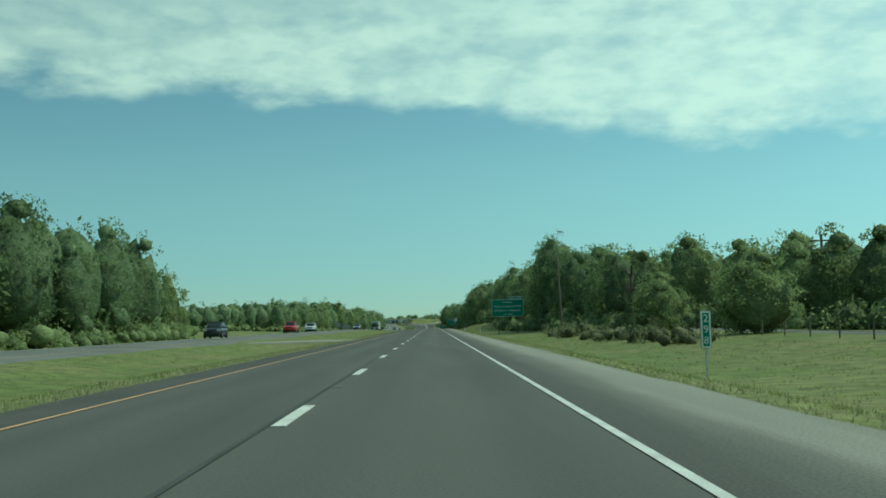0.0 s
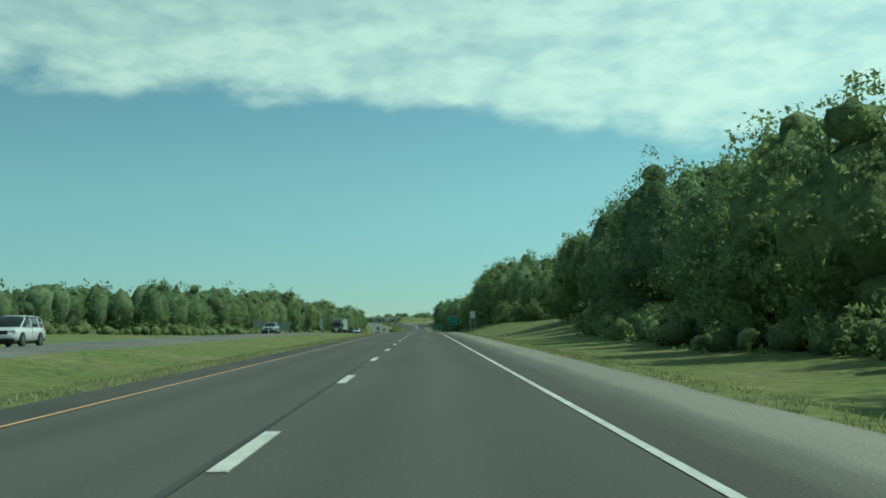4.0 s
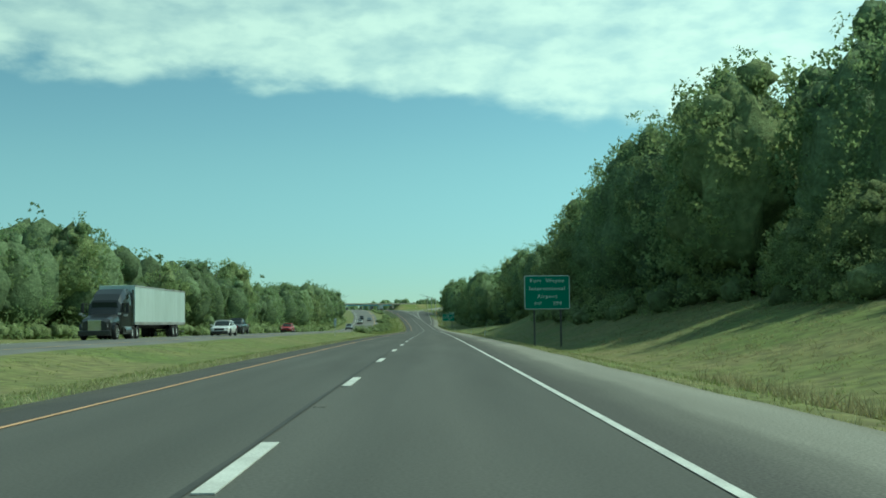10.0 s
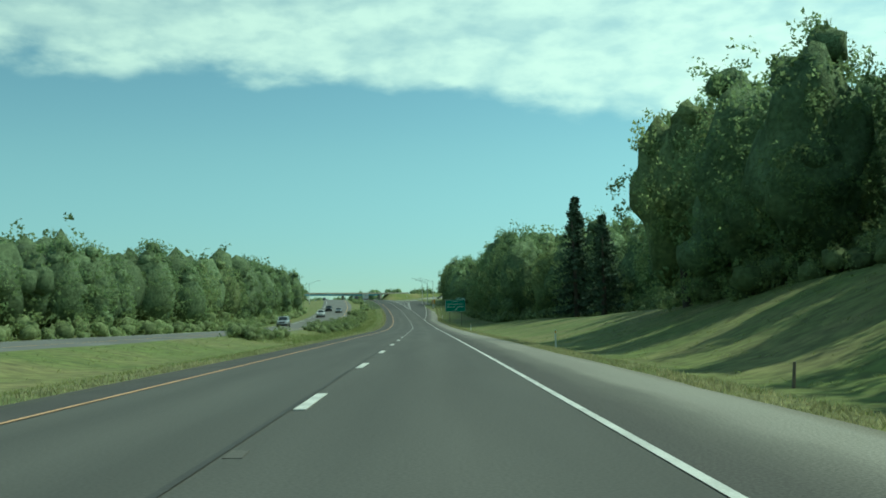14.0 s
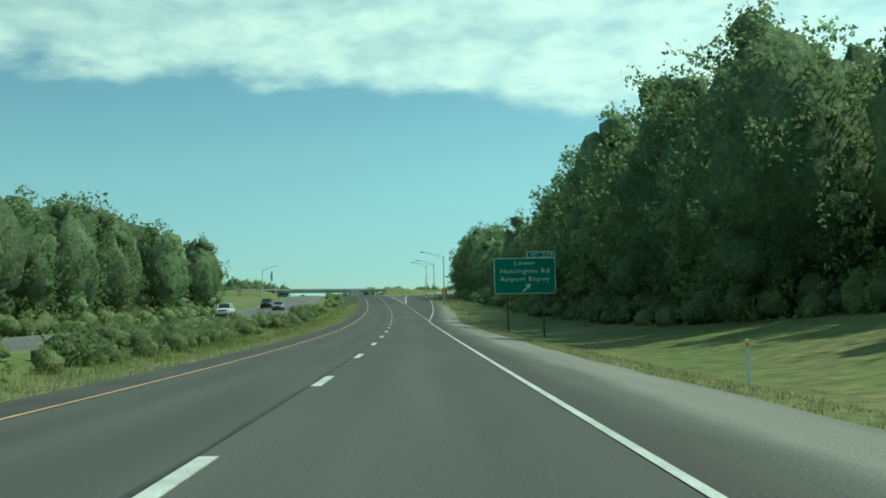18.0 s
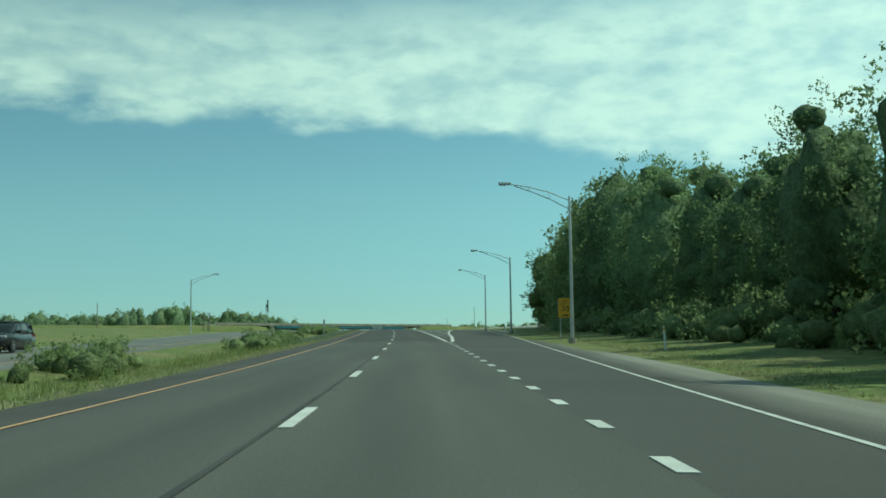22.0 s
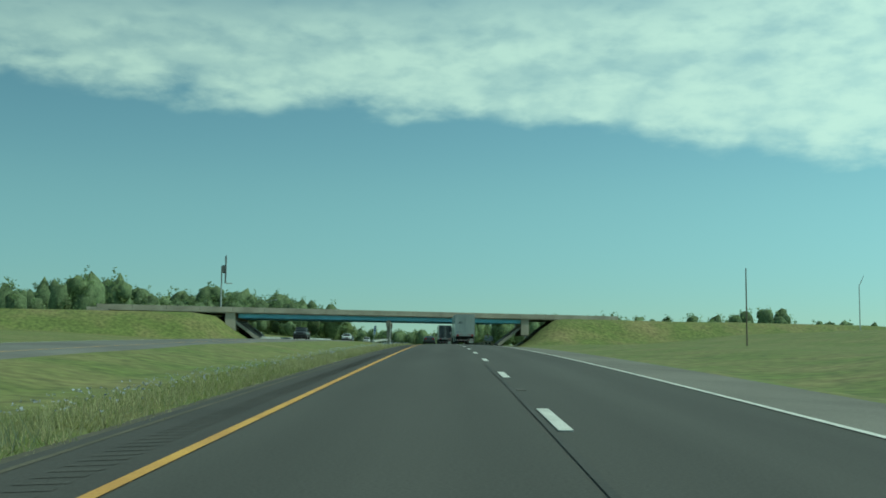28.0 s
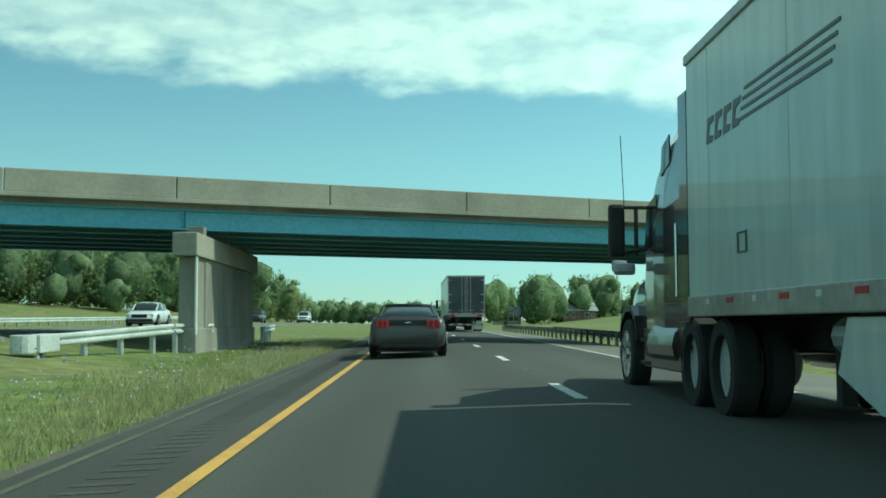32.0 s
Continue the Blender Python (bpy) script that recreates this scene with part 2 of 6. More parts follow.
LANES_NEW = across("dark_lane_asphalt", [(0.0, (0.074, 0.073, 0.067)), (1.0, (0.064, 0.063, 0.058)), (1.9, (0.074, 0.073, 0.067)), (2.8, (0.064, 0.063, 0.058)), (3.7, (0.074, 0.073, 0.067)), (4.6, (0.066, 0.065, 0.06)),
                                        (5.5, (0.076, 0.075, 0.069)), (6.4, (0.066, 0.065, 0.06)), (7.4, (0.072, 0.071, 0.065))], 0.88, 0.12, 0.18)
VERGE_PAVING = across("weathered_shoulder_paving", [(0.0, (0.08, 0.077, 0.07)), (0.55, (0.088, 0.084, 0.076)), (0.95, (0.12, 0.115, 0.101)), (1.35, (0.15, 0.144, 0.125)), (1.8, (0.24, 0.23, 0.198)), (2.7, (0.255, 0.245, 0.21)), (3.2, (0.2, 0.188, 0.15))], 0.93, 0.28)
OLD_ASPHALT = mat("old_asphalt", (0.17, 0.168, 0.155), 0.92, (0.12, 0.118, 0.11), 0.2, 30, 0.35, 0.3)
TAR = mat("tar_seam", (0.05, 0.05, 0.047), 0.85, (0.068, 0.068, 0.063), 0.5, 20, 0.3, 0.1)
PAINT_W = mat("white_road_paint", (0.66, 0.66, 0.62), 0.7, (0.5, 0.5, 0.47), 1.5, 40, 0.3, 0.2)
PAINT_YW = mat("worn_yellow_road_paint", (0.62, 0.37, 0.2), 0.75, (0.48, 0.29, 0.16), 1.2, 40, 0.35, 0.2)
SHOULDER_MID = mat("worn_shoulder", (0.135, 0.13, 0.115), 0.92, (0.09, 0.086, 0.077), 0.3, 30, 0.4, 0.35)
GRAVEL = mat("pale_gravel", (0.33, 0.31, 0.27), 0.95, (0.24, 0.22, 0.19), 0.5, 12, 0.45, 0.5)
PAINT_Y = mat("yellow_road_paint", (0.62, 0.36, 0.08), 0.7, (0.5, 0.27, 0.07), 1.2, 40, 0.3, 0.2)
GRASS = mat("mown_grass", (0.125, 0.155, 0.04), 0.95, (0.2, 0.178, 0.075), 0.16, 1.7, 0.75, 0.9, contrast=(0.4, 0.74))
BLADE = mat("grass_blades", (0.23, 0.275, 0.09), 0.9, (0.3, 0.31, 0.13), 0.25, 8, 0.2, island=0.35, subsurf=0.5)
SEED = mat("seeding_grass", (0.46, 0.43, 0.25), 0.9, (0.33, 0.33, 0.17), 0.5, 8, 0.2, island=0.3, subsurf=0.45)
WEED = mat("grey_green_weeds", (0.27, 0.3, 0.2), 0.9, (0.2, 0.235, 0.15), 0.5, 8, 0.2, island=0.35, subsurf=0.45)
DRY = mat("dry_grass", (0.36, 0.32, 0.18), 0.9, (0.27, 0.25, 0.13), 0.5, 8, 0.2, island=0.35, subsurf=0.4)
LEAF = mat("leaves", (0.25, 0.32, 0.15), 0.75, (0.185, 0.25, 0.115), 0.45, 6, 0.25, island=0.25, random_ob=0.22, subsurf=0.68, spec=0.2)
LEAF_B = mat("yellowish_leaves", (0.3, 0.35, 0.155), 0.7, (0.225, 0.285, 0.13), 0.45, 6, 0.25, island=0.2, random_ob=0.2, subsurf=0.62, spec=0.2)
LEAF_O = mat("olive_leaves", (0.28, 0.29, 0.155), 0.75, (0.2, 0.22, 0.115), 0.45, 6, 0.3, island=0.28, subsurf=0.45, spec=0.2)
# darker copies of the leaf colours: shade between the leaves is painted in
INNER = shaded_leaf_mass("massed_leaves", (0.16, 0.21, 0.11), (0.1, 0.135, 0.07))
INNER_B = shaded_leaf_mass("massed_yellowish_leaves", (0.18, 0.215, 0.1), (0.115, 0.145, 0.066))
INNER_O = shaded_leaf_mass("massed_olive_leaves", (0.17, 0.175, 0.095), (0.115, 0.12, 0.066))
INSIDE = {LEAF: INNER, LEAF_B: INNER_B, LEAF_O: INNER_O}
NEEDLE = mat("spruce_needles", (0.09, 0.125, 0.075), 0.8, (0.065, 0.095, 0.06), 0.5, 8, 0.3, island=0.4, random_ob=0.15, spec=0.2)
BARK = mat("bark", (0.11, 0.09, 0.07), 0.95, (0.06, 0.05, 0.042), 1.5, 14, 0.4, 0.5, stretch=(1, 1, 0.25))
CONCRETE = mat("weathered_concrete", (0.36, 0.335, 0.28), 0.9, (0.26, 0.24, 0.2), 0.35, 9, 0.18, 0.12)
CONCRETE_D = mat("stained_concrete", (0.3, 0.285, 0.25), 0.9, (0.19, 0.18, 0.16), 0.5, 9, 0.2, 0.12, stretch=(1, 1, 0.3))
BLUE_STEEL = mat("blue_painted_steel", (0.17, 0.39, 0.50), 0.55, (0.14, 0.34, 0.44), 0.4, 9, 0.25, 0.05)
GALV = mat("galvanised_steel", (0.56, 0.57, 0.56), 0.45, (0.44, 0.45, 0.45), 0.8, 15, 0.25, 0.05, metal=0.6)
SIGN_GREEN = mat("green_sign_sheeting", (0.01, 0.2, 0.12), 0.5, (0.008, 0.175, 0.105), 0.6, 10, 0.12)
SIGN_WHITE = mat("white_sign_sheeting", (0.72, 0.74, 0.72), 0.5, (0.62, 0.65, 0.63), 0.8, 10, 0.15)
SIGN_YELLOW = mat("amber_sign_sheeting", (0.62, 0.33, 0.02), 0.5, (0.55, 0.28, 0.02), 0.8, 10, 0.15)
SIGN_BLUE = mat("blue_sign_sheeting", (0.02, 0.11, 0.36), 0.5, (0.02, 0.09, 0.3), 0.8, 10, 0.15)
SIGN_BACK = mat("sign_back", (0.3, 0.3, 0.3), 0.5, (0.24, 0.24, 0.24), 0.8, 10, 0.15, metal=0.5)
BLACK = mat("black_lettering", (0.02, 0.02, 0.02), 0.6, (0.03, 0.03, 0.03), 1, 10, 0.1)
WOODPOLE = mat("weathered_pole_wood", (0.2, 0.17, 0.135), 0.95, (0.13, 0.11, 0.09), 1.0, 12, 0.4, 0.3, stretch=(1, 1, 0.15))

# ---------------- plan: stations along the road, offsets to its right, in survey units ----------------
U = 0.9
TURN_AT, TURN = np.arange(0, 1701, 170.0), np.array(
    [0.0002, -0.0002, -0.0006, -0.0037, 0.0018, 0.0383, 0.0807, 0.1103, 0.1309, 0.1446, 0.1514])
GRADE_AT, GRADE = np.arange(-50, 1701, 105.0), np.array(
    [0.0112, 0.0094, 0.0099, 0.0096, 0.0018, -0.0024, -0.0045, -0.0041, 0.0157, 0.0364, 0.037, 0.0233, 0.0083, 0.0052, 0.0024, -0.0001, -0.0025])
CROWN = 0.032
SG = np.arange(-400, 4200, 4.0)


def along(v):
    c = np.concatenate([[0], np.cumsum((v[1:] + v[:-1]) / 2 * 4.0)])
    return c - c[np.argmin(abs(SG))]


HEAD = np.interp(SG, TURN_AT, TURN)
grades = np.where((SG < -60) | (SG > 1750), 0.0, np.interp(SG, GRADE_AT, GRADE))
RX, RY, RZ = along(-np.sin(HEAD)), along(np.cos(HEAD)), along(grades)


def heading(s):
    return float(np.interp(s, SG, HEAD))


def P(s, o, z=0.0):
    """The place at station s, o to the right of the lane line, z over the lane line."""
    h = np.interp(s, SG, HEAD)
    return Vector((float(np.interp(s, SG, RX) + o * np.cos(h)) * U, float(np.interp(s, SG, RY) + o * np.sin(h)) * U, float(np.interp(s, SG, RZ) + z) * U))


def smooth(x):
    x = min(max(x, 0.0), 1.0)
    return x * x * (3 - 2 * x)


def crown(o):
    return -CROWN * math.sqrt(o * o + 0.01)


BANK_S = [-400, 60, 250, 310, 400, 470, 530, 580, 630, 690, 750, 790, 850, 1000, 1060, 1150, 1260]
BANK_H = [0, 0.2, 0.2, 2.0, 1.9, 3.2, 4.4, 4.6, 2.6, 1.7, 1.3, 0.4, 0.1, 0.1, 0.2, 0.2, 0.3]


def opp_drop(s):
    return float(np.interp(s, [0, 560, 620, 700, 900, 1050, 1200, 1300, 1500], [0.0, 0.2, 0.2, 0.2, -0.5, -0.2, 0.3, 0.5, 0.5]))


def bridge_edge(o):
    """Station of the overbridge's near edge at an offset."""
    return 1303 + (o + 16) * 0.435


def ramp_left(s):
    return float(np.interp(s, [1070, 1090, 1105, 1120, 1140, 1160, 1180, 1200, 1220], [11.8, 15.2, 18.0, 21.5, 27, 36, 48, 63, 80]))


def ramp_right(s):
    return float(np.interp(s, [1070, 1081, 1100, 1120, 1140, 1160, 1180, 1200, 1220], [21.8, 24, 28, 32.2, 38, 46.5, 58.5, 74, 91.5]))


def ramp_z(s):
    return float(np.interp(s, [1070, 1100, 1120, 1140, 1160, 1180, 1200, 1220], [-0.33, -0.28, 0.05, 0.5, 1.1, 1.9, 2.9, 4.0]))


def gz(s, o):
    """Height of the ground over the lane line."""
    if -5.5 <= o <= 7.2:
        z = crown(o) - 0.12
    elif o > 7.2:
        rise = float(np.interp(s, BANK_S, BANK_H))
        z = crown(7.2) - 0.06 - (0.45 - 0.4 * smooth((s - 845) / 30) * smooth((1075 - s) / 30)) * smooth((o - 7.2) / 2.5) + (rise + 0.4) * smooth((o - 9.0) / 15.0)
        z += 0.045 * min(max(o - 24, 0), 60) ** 0.9 * (0.15 + 0.85 * smooth((s - 230) / 40) * smooth((830 - s) / 40))
        if s > 960:
            z += 2.6 * smooth((o - 32) / 40) * smooth((s - 960) / 150)
    elif o > -16.0:
        f = (-5.5 - o) / 10.5
        z = crown(5.5) - 0.06 + (opp_drop(s) - 0.1 - crown(5.5)) * smooth(f) - (0.55 - 0.4 * smooth((s - 1240) / 45)) * math.sin(math.pi * min(max(f, 0), 1)) ** 2
    elif o > -28:
        z = opp_drop(s) - 0.16
    else:
        z = opp_drop(s) - 0.1 - 0.5 * smooth((-28 - o) / 6) + 1.2 * smooth((-34 - o) / 30)
        if s > 930:
            z += 0.4 * smooth((-34 - o) / 30) * smooth((s - 930) / 120)
        if s > 1290:
            z += 0.4 * smooth((s - 1290) / 40) * smooth((-28 - o) / 1.5) + 1.7 * smooth((s - 1340) / 80) * smooth((-33 - o) / 8) * smooth((1900 - s) / 300)
    if 90 < s < 122 and -16 < o < -5.5:
        k = smooth((s - 91) / 8) * smooth((121 - s) / 8)
        z = z * (1 - k) + (-0.27 - 0.004 * abs(o)) * k
    # graded ground beside the exit lane and the start of the ramp
    if 960 < s < 1110 and 7.2 < o < 40:
        flat = float(np.interp(s, [960, 1030, 1060, 1090, 1120, 1150], [14.5, 19.5, 22.5, 25, 30, 42]))
        k = smooth((s - 960) / 40) * smooth((1110 - s) / 20) * (1 - smooth((o - flat) / 8))
        z = z * (1 - k) + (crown(9) - 0.1) * k
    if 1070 < s < 1230 and o > 10:
        out = max(ramp_left(s) - 2.5 - o, o - ramp_right(s) - 2.5, 0)
        k = smooth((s - 1070) / 15) * smooth((1230 - s) / 15) * (1 - smooth(out / 13))
        z = z * (1 - k) + (ramp_z(s) - 0.1) * k
    # approach banks of the overbridge
    if o < -33 or o > 15:
        d = (s - bridge_edge(o) - 6.5) * 0.917
        h = 5.2 * (1 - smooth((abs(d) - 7.5) / 13.0))
        k = smooth((-33 - o) / 9) if o < 0 else smooth((o - 15) / 9)
        z = max(z, z * (1 - k) + h * k)
    if abs(o) > 9:
        z += 0.12 * noise.noise(Vector((s * 0.05, o * 0.08, 0))) * min((abs(o) - 9) / 6, 1)
    return z


def mesh_ob(name, verts, faces, material, smooth_shade=False):
    me = bpy.data.meshes.new(name)
    me.from_pydata([tuple(v) for v in verts], [], faces)
    me.materials.append(material)
    if smooth_shade:
        me.polygons.foreach_set("use_smooth", [True] * len(me.polygons))
    me.update()
    return new(name, me)


def child(ob, parent):
    ob.parent = parent
    ob.matrix_parent_inverse = parent.matrix_world.inverted()
    return ob


def strip(name, stations, profile, material, thick=0.0, flat_map=False):
    """A ribbon along the road; profile(s) gives its (offset, height) row. With thick it is a slab."""
    verts, faces = [], []
    for s in stations:
        row = profile(s)
        verts += [P(s, o, z) for o, z in row]
    n, rows = len(row), len(stations)
    for i in range(rows - 1):
        for j in range(n - 1):
            a = i * n + j
            faces.append((a, a + 1, a + n + 1, a + n))
    if thick:
        m = len(verts)
        verts += [v - Vector((0, 0, thick)) for v in verts]
        for i in range(rows - 1):
            for j in (0, n - 1):
                a = i * n + j
                faces.append((a, a + n, m + a + n, m + a) if j == 0 else (a + n, a, m + a, m + a + n))
        for j in range(n - 1):
            a = (rows - 1) * n + j
            faces += [(j, m + j, m + j + 1, j + 1), (a, a + 1, m + a + 1, m + a)]
    ob = mesh_ob(name, verts, faces, material, True)
    if flat_map:
        layer = ob.data.uv_layers.new(name="UVMap")
        first = [profile(s)[0][0] for s in stations]
        flat = np.empty((len(ob.data.loops), 2), np.float32)
        for k, loop in enumerate(ob.data.loops):
            i, j = divmod(loop.vertex_index % (n * rows), n)
            flat[k] = profile(stations[i])[j][0] - first[i], stations[i]
        layer.data.foreach_set("uv", flat.ravel())
    return ob


def span(a, b, step):
    return [float(v) for v in np.append(np.arange(a, b, step), b)]


GO = sorted({28, 33, 40, 48, 52, 60, 65, 70, 80, 85, 90} | {-2600, -1200, -600, -350, -220, -140, -100, -75, -60, -50, -44, -40, -37, -34, -31, -28.5, -27.8, -22, -16.2, -15.5, -14, -12, -10, -8, -6.5, -5.5, -5.2, 0,
      6.6, 7.2, 8, 9, 10.5, 12, 14, 16, 18, 20, 23, 26, 30, 36, 44, 56, 75, 100, 140, 220, 350, 600, 1200, 2600})
ground = tagged(strip("ground", span(-400, 960, 8) + span(964, 1400, 4) + span(1420, 2000, 20) + span(2100, 4100, 100), lambda s: [(o, gz(s, o)) for o in GO], GRASS),
                "mown green verges, median and grassy banks beside the highway", "ground", kind="structure")

# carriageway: two lanes, exit lane, shoulders
gore_out = lambda s: float(np.interp(s, [925, 950, 967, 985, 1004, 1021, 1038, 1055, 1076, 1090], [3.95, 5.05, 5.65, 6.5, 7.7, 8.8, 10.2, 11.8, 14.0, 17.0]))


def right_edge(s):
    """Offset of the right-hand edge line."""
    return float(np.interp(s, [808, 823, 864, 904, 930, 956, 984, 1003, 1033, 1052, 1081, 1100], [3.6, 4.25, 6.2, 8.2, 9.6, 11.0, 12.2, 13.2, 15.6, 17.5, 20.8, 23.8])) if s > 795 else 3.6


road = tagged(strip("road", span(-390, 925, 5), lambda s: [(-3.72, crown(3.72)), (-1.8, crown(1.8)), (0, -0.003), (1.8, crown(1.8)), (3.6, crown(3.6))], LANES, flat_map=True),
              "dark grey asphalt carriageway of two lanes", "road", kind="structure")
tagged(strip("road", span(925, 3000, 6), lambda s: [(-3.72, crown(3.72)), (-1.8, crown(1.8)), (0, -0.003), (1.8, crown(1.8)), (3.6, crown(3.6))], LANES_NEW, flat_map=True),
                 "darker grey asphalt carriageway from the exit on", "road", kind="structure")
lane = tagged(strip("exit_lane", span(795, 1075, 5), lambda s: [(o, crown(min(o, 9))) for o in (3.6 + k * (right_edge(s) + 0.05 - 3.6) / 6 for k in range(7))], ASPHALT),
              "dark grey asphalt exit lane and painted gore", "road", kind="structure")
tagged(strip("verge_edge", span(-390, 1700, 2.5), lambda s: [(-5.75 + 0.35 * noise.noise(Vector((s * 0.2, 1.0, 0))), crown(5.25) - 0.14), (-5.5, crown(5.25) - 0.05), (-4.95 + 0.1 * noise.noise(Vector((s * 0.4, 5.0, 0))), crown(4.95) - 0.012)], DIRT), "brown dirt and gravel edge of the median shoulder", "verge", kind="structure")
tagged(strip("shoulder", span(-390, 1020, 6), lambda s: [(-5.25, crown(5.25) - 0.02), (-3.72, crown(3.72))], SHOULDER_DARK),
                    "narrow dark asphalt shoulder beside the median grass", "shoulder", kind="structure")
SHOULDER_NEW = mat("newer_dark_shoulder", (0.064, 0.061, 0.056), 0.92, (0.05, 0.048, 0.045), 0.3, 30, 0.3, 0.3)
shoulder_n = tagged(strip("shoulder", span(1020, 3000, 6), lambda s: [(-5.25, crown(5.25) - 0.02), (-3.72, crown(3.72))], SHOULDER_NEW),
                   "newer dark asphalt shoulder beside the median grass", "shoulder", kind="structure")
worn = lambda s: 0.16 * noise.noise(Vector((s * 0.13, 7.7, 0))) + 0.1 * noise.noise(Vector((s * 0.5, 2.2, 0)))
tagged(strip("shoulder", span(-390, 1075, 2.5), lambda s: [(right_edge(s) + d + (1.2 * worn(s + 900) if d > 3 else 0), crown(min(right_edge(s) + d, 10)) - (0.002 if d < 3 else 0.04)) for d in (0.0, 0.8, 1.6, 2.4, 3.15)],
                          VERGE_PAVING, flat_map=True), "wide shoulder, dark beside the edge line and pale towards the grass", "shoulder", kind="structure")
tagged(strip("shoulder", span(1075, 3000, 6), lambda s: [(3.6, crown(3.6) - 0.002), (6.6, crown(6.6) - 0.03)], SHOULDER),
                    "pale asphalt shoulder beyond the exit", "shoulder", kind="structure")
seam = (strip("tar_seam", span(-390, 1130, 5), lambda s: [(-0.185 - 0.02 * math.sin(s * 0.6), 0.002), (-0.11, 0.004)], TAR))
child(seam, road)

OPP = [(-28.0, -0.3), (-27.5, -0.12), (-26.5, -0.05), (-21.3, 0.06), (-17.6, -0.02), (-16.4, -0.1), (-15.8, -0.3)]
opposite = tagged(strip("road", span(-390, 3000, 8), lambda s: [(o, z + opp_drop(s)) for o, z in OPP], OLD_ASPHALT),
                  "grey carriageway across the grass median", "road", kind="structure")
for o in (-26.4, -17.7):
    child(strip("edge_line", span(-390, 1900, 10), lambda s: [(o - 0.07, opp_drop(s) + 0.015 - (0.05 if o < -20 else 0.03)), (o + 0.07, opp_drop(s) + 0.015 - (0.05 if o < -20 else 0.03))], PAINT_W if o < -20 else PAINT_Y), opposite)

# ramp that bends away to the right, pale beyond the gravel nose of the gore
CONC_RAMP = across("pale_ramp_paving", [(0.0, (0.24, 0.23, 0.2)), (1.2, (0.27, 0.26, 0.23)), (2.6, (0.25, 0.24, 0.21)), (4.2, (0.28, 0.27, 0.235)), (7.5, (0.25, 0.24, 0.205))], 0.92, 0.3)
ramp = tagged(strip("exit_ramp", span(1076, 1215, 3), lambda s: [(ramp_left(s) + k * (ramp_right(s) - ramp_left(s)) / 6, ramp_z(s) + 0.03) for k in range(7)], CONC_RAMP, 0.4, True), "pale paved exit ramp curving away uphill", "ramp", kind="structure")
for side in (0, 1):
    child(strip("edge_line", span(1084, 1215, 3), lambda s: [((ramp_left(s), ramp_right(s))[side] + d + (0.9, -1.3)[side], ramp_z(s) + 0.045) for d in (-0.09, 0.09)], PAINT_W), ramp)
tagged(strip("gore_nose", span(1067.5, 1082, 2), lambda s: [(4.0 + k * (gore_out(s) - 0.2 - 4.0) / 5, crown(min(4.0 + k * (gore_out(s) - 4.2) / 5, 9)) + 0.004) for k in range(6)], GRAVEL, 0.3), "pale gravel nose between the highway and the ramp", "gravel", kind="structure")

# painted lines
child(strip("yellow_line", span(-390, 1080, 5), lambda s: [(-3.75, crown(3.75) + 0.012), (-3.64, crown(3.64) + 0.012)], PAINT_YW), road)
child(strip("yellow_line", span(1080, 1700, 5), lambda s: [(-3.76, crown(3.76) + 0.012), (-3.62, crown(3.62) + 0.012)], PAINT_Y), road)
child(strip("edge_line", span(-390, 1075, 4), lambda s: [(right_edge(s) - 0.055, crown(min(right_edge(s), 9)) + 0.012), (right_edge(s) + 0.055, crown(min(right_edge(s), 9)) + 0.012)], PAINT_W), road)
child(strip("edge_line", span(1080, 1700, 5), lambda s: [(3.53, crown(3.53) + 0.012), (3.67, crown(3.67) + 0.012)], PAINT_W), road)


def flat_mark(name, pts, material=PAINT_W, lift=0.014):
    """A painted patch with the thickness of its paint, through plan points (station, offset)."""
    top = [P(s, o, crown(min(abs(o), 9)) + lift) for s, o in pts]
    low = [v - Vector((0, 0, 0.01)) for v in top]
    n = len(pts)
    return child(mesh_ob(name, top + low, [tuple(range(n))] + [(i, n + i, n + (i + 1) % n, (i + 1) % n) for i in range(n)], material), road)


for k in range(-2, 128):
    s = 12.0 + 12.19 * k
    flat_mark("lane_dash", [(s, -0.08), (s, 0.08), (s + 3.05, 0.08), (s + 3.05, -0.08)])
for k in range(0, 110, 2):
    s = 12.0 + 12.19 * k + 7.4
    flat_mark("marker_patch", [(s, -0.07), (s, 0.09), (s + 0.5, 0.07), (s + 0.55, -0.08)], SHOULDER_MID, 0.006)
for k in range(29):
    s = 814.45 + 3.965 * k
    if s < 925:
        flat_mark("dotted_dash", [(s, 3.56), (s, 3.76), (s + 1.1, 3.76), (s + 1.1, 3.56)])
# gore: two diverging lines and chevrons
child(strip("gore_line", span(925, 1090, 5), lambda s: [(3.45, crown(3.45) + 0.013), (3.68, crown(3.68) + 0.013)], PAINT_W), road)
child(strip("gore_line", span(925, 1088, 3), lambda s: [(gore_out(s) - 0.12, crown(min(gore_out(s) - 0.12, 9)) + 0.016), (gore_out(s) + 0.12, crown(min(gore_out(s) + 0.12, 9)) + 0.016)], PAINT_W), road)
for s in (952.6, 965.0, 977.4, 989.5, 1002.0, 1014.5, 1027, 1039.5, 1052, 1064.4):
    o1, mid = gore_out(s), 3.6 + (gore_out(s) - 3.6) * 0.46
    flat_mark("gore_chevron", [(s - 0.25, 3.75), (s - 1.5, mid), (s - 0.25, o1 - 0.1), (s + 0.3, o1 - 0.1), (s - 0.9, mid), (s + 0.3, 3.75)])

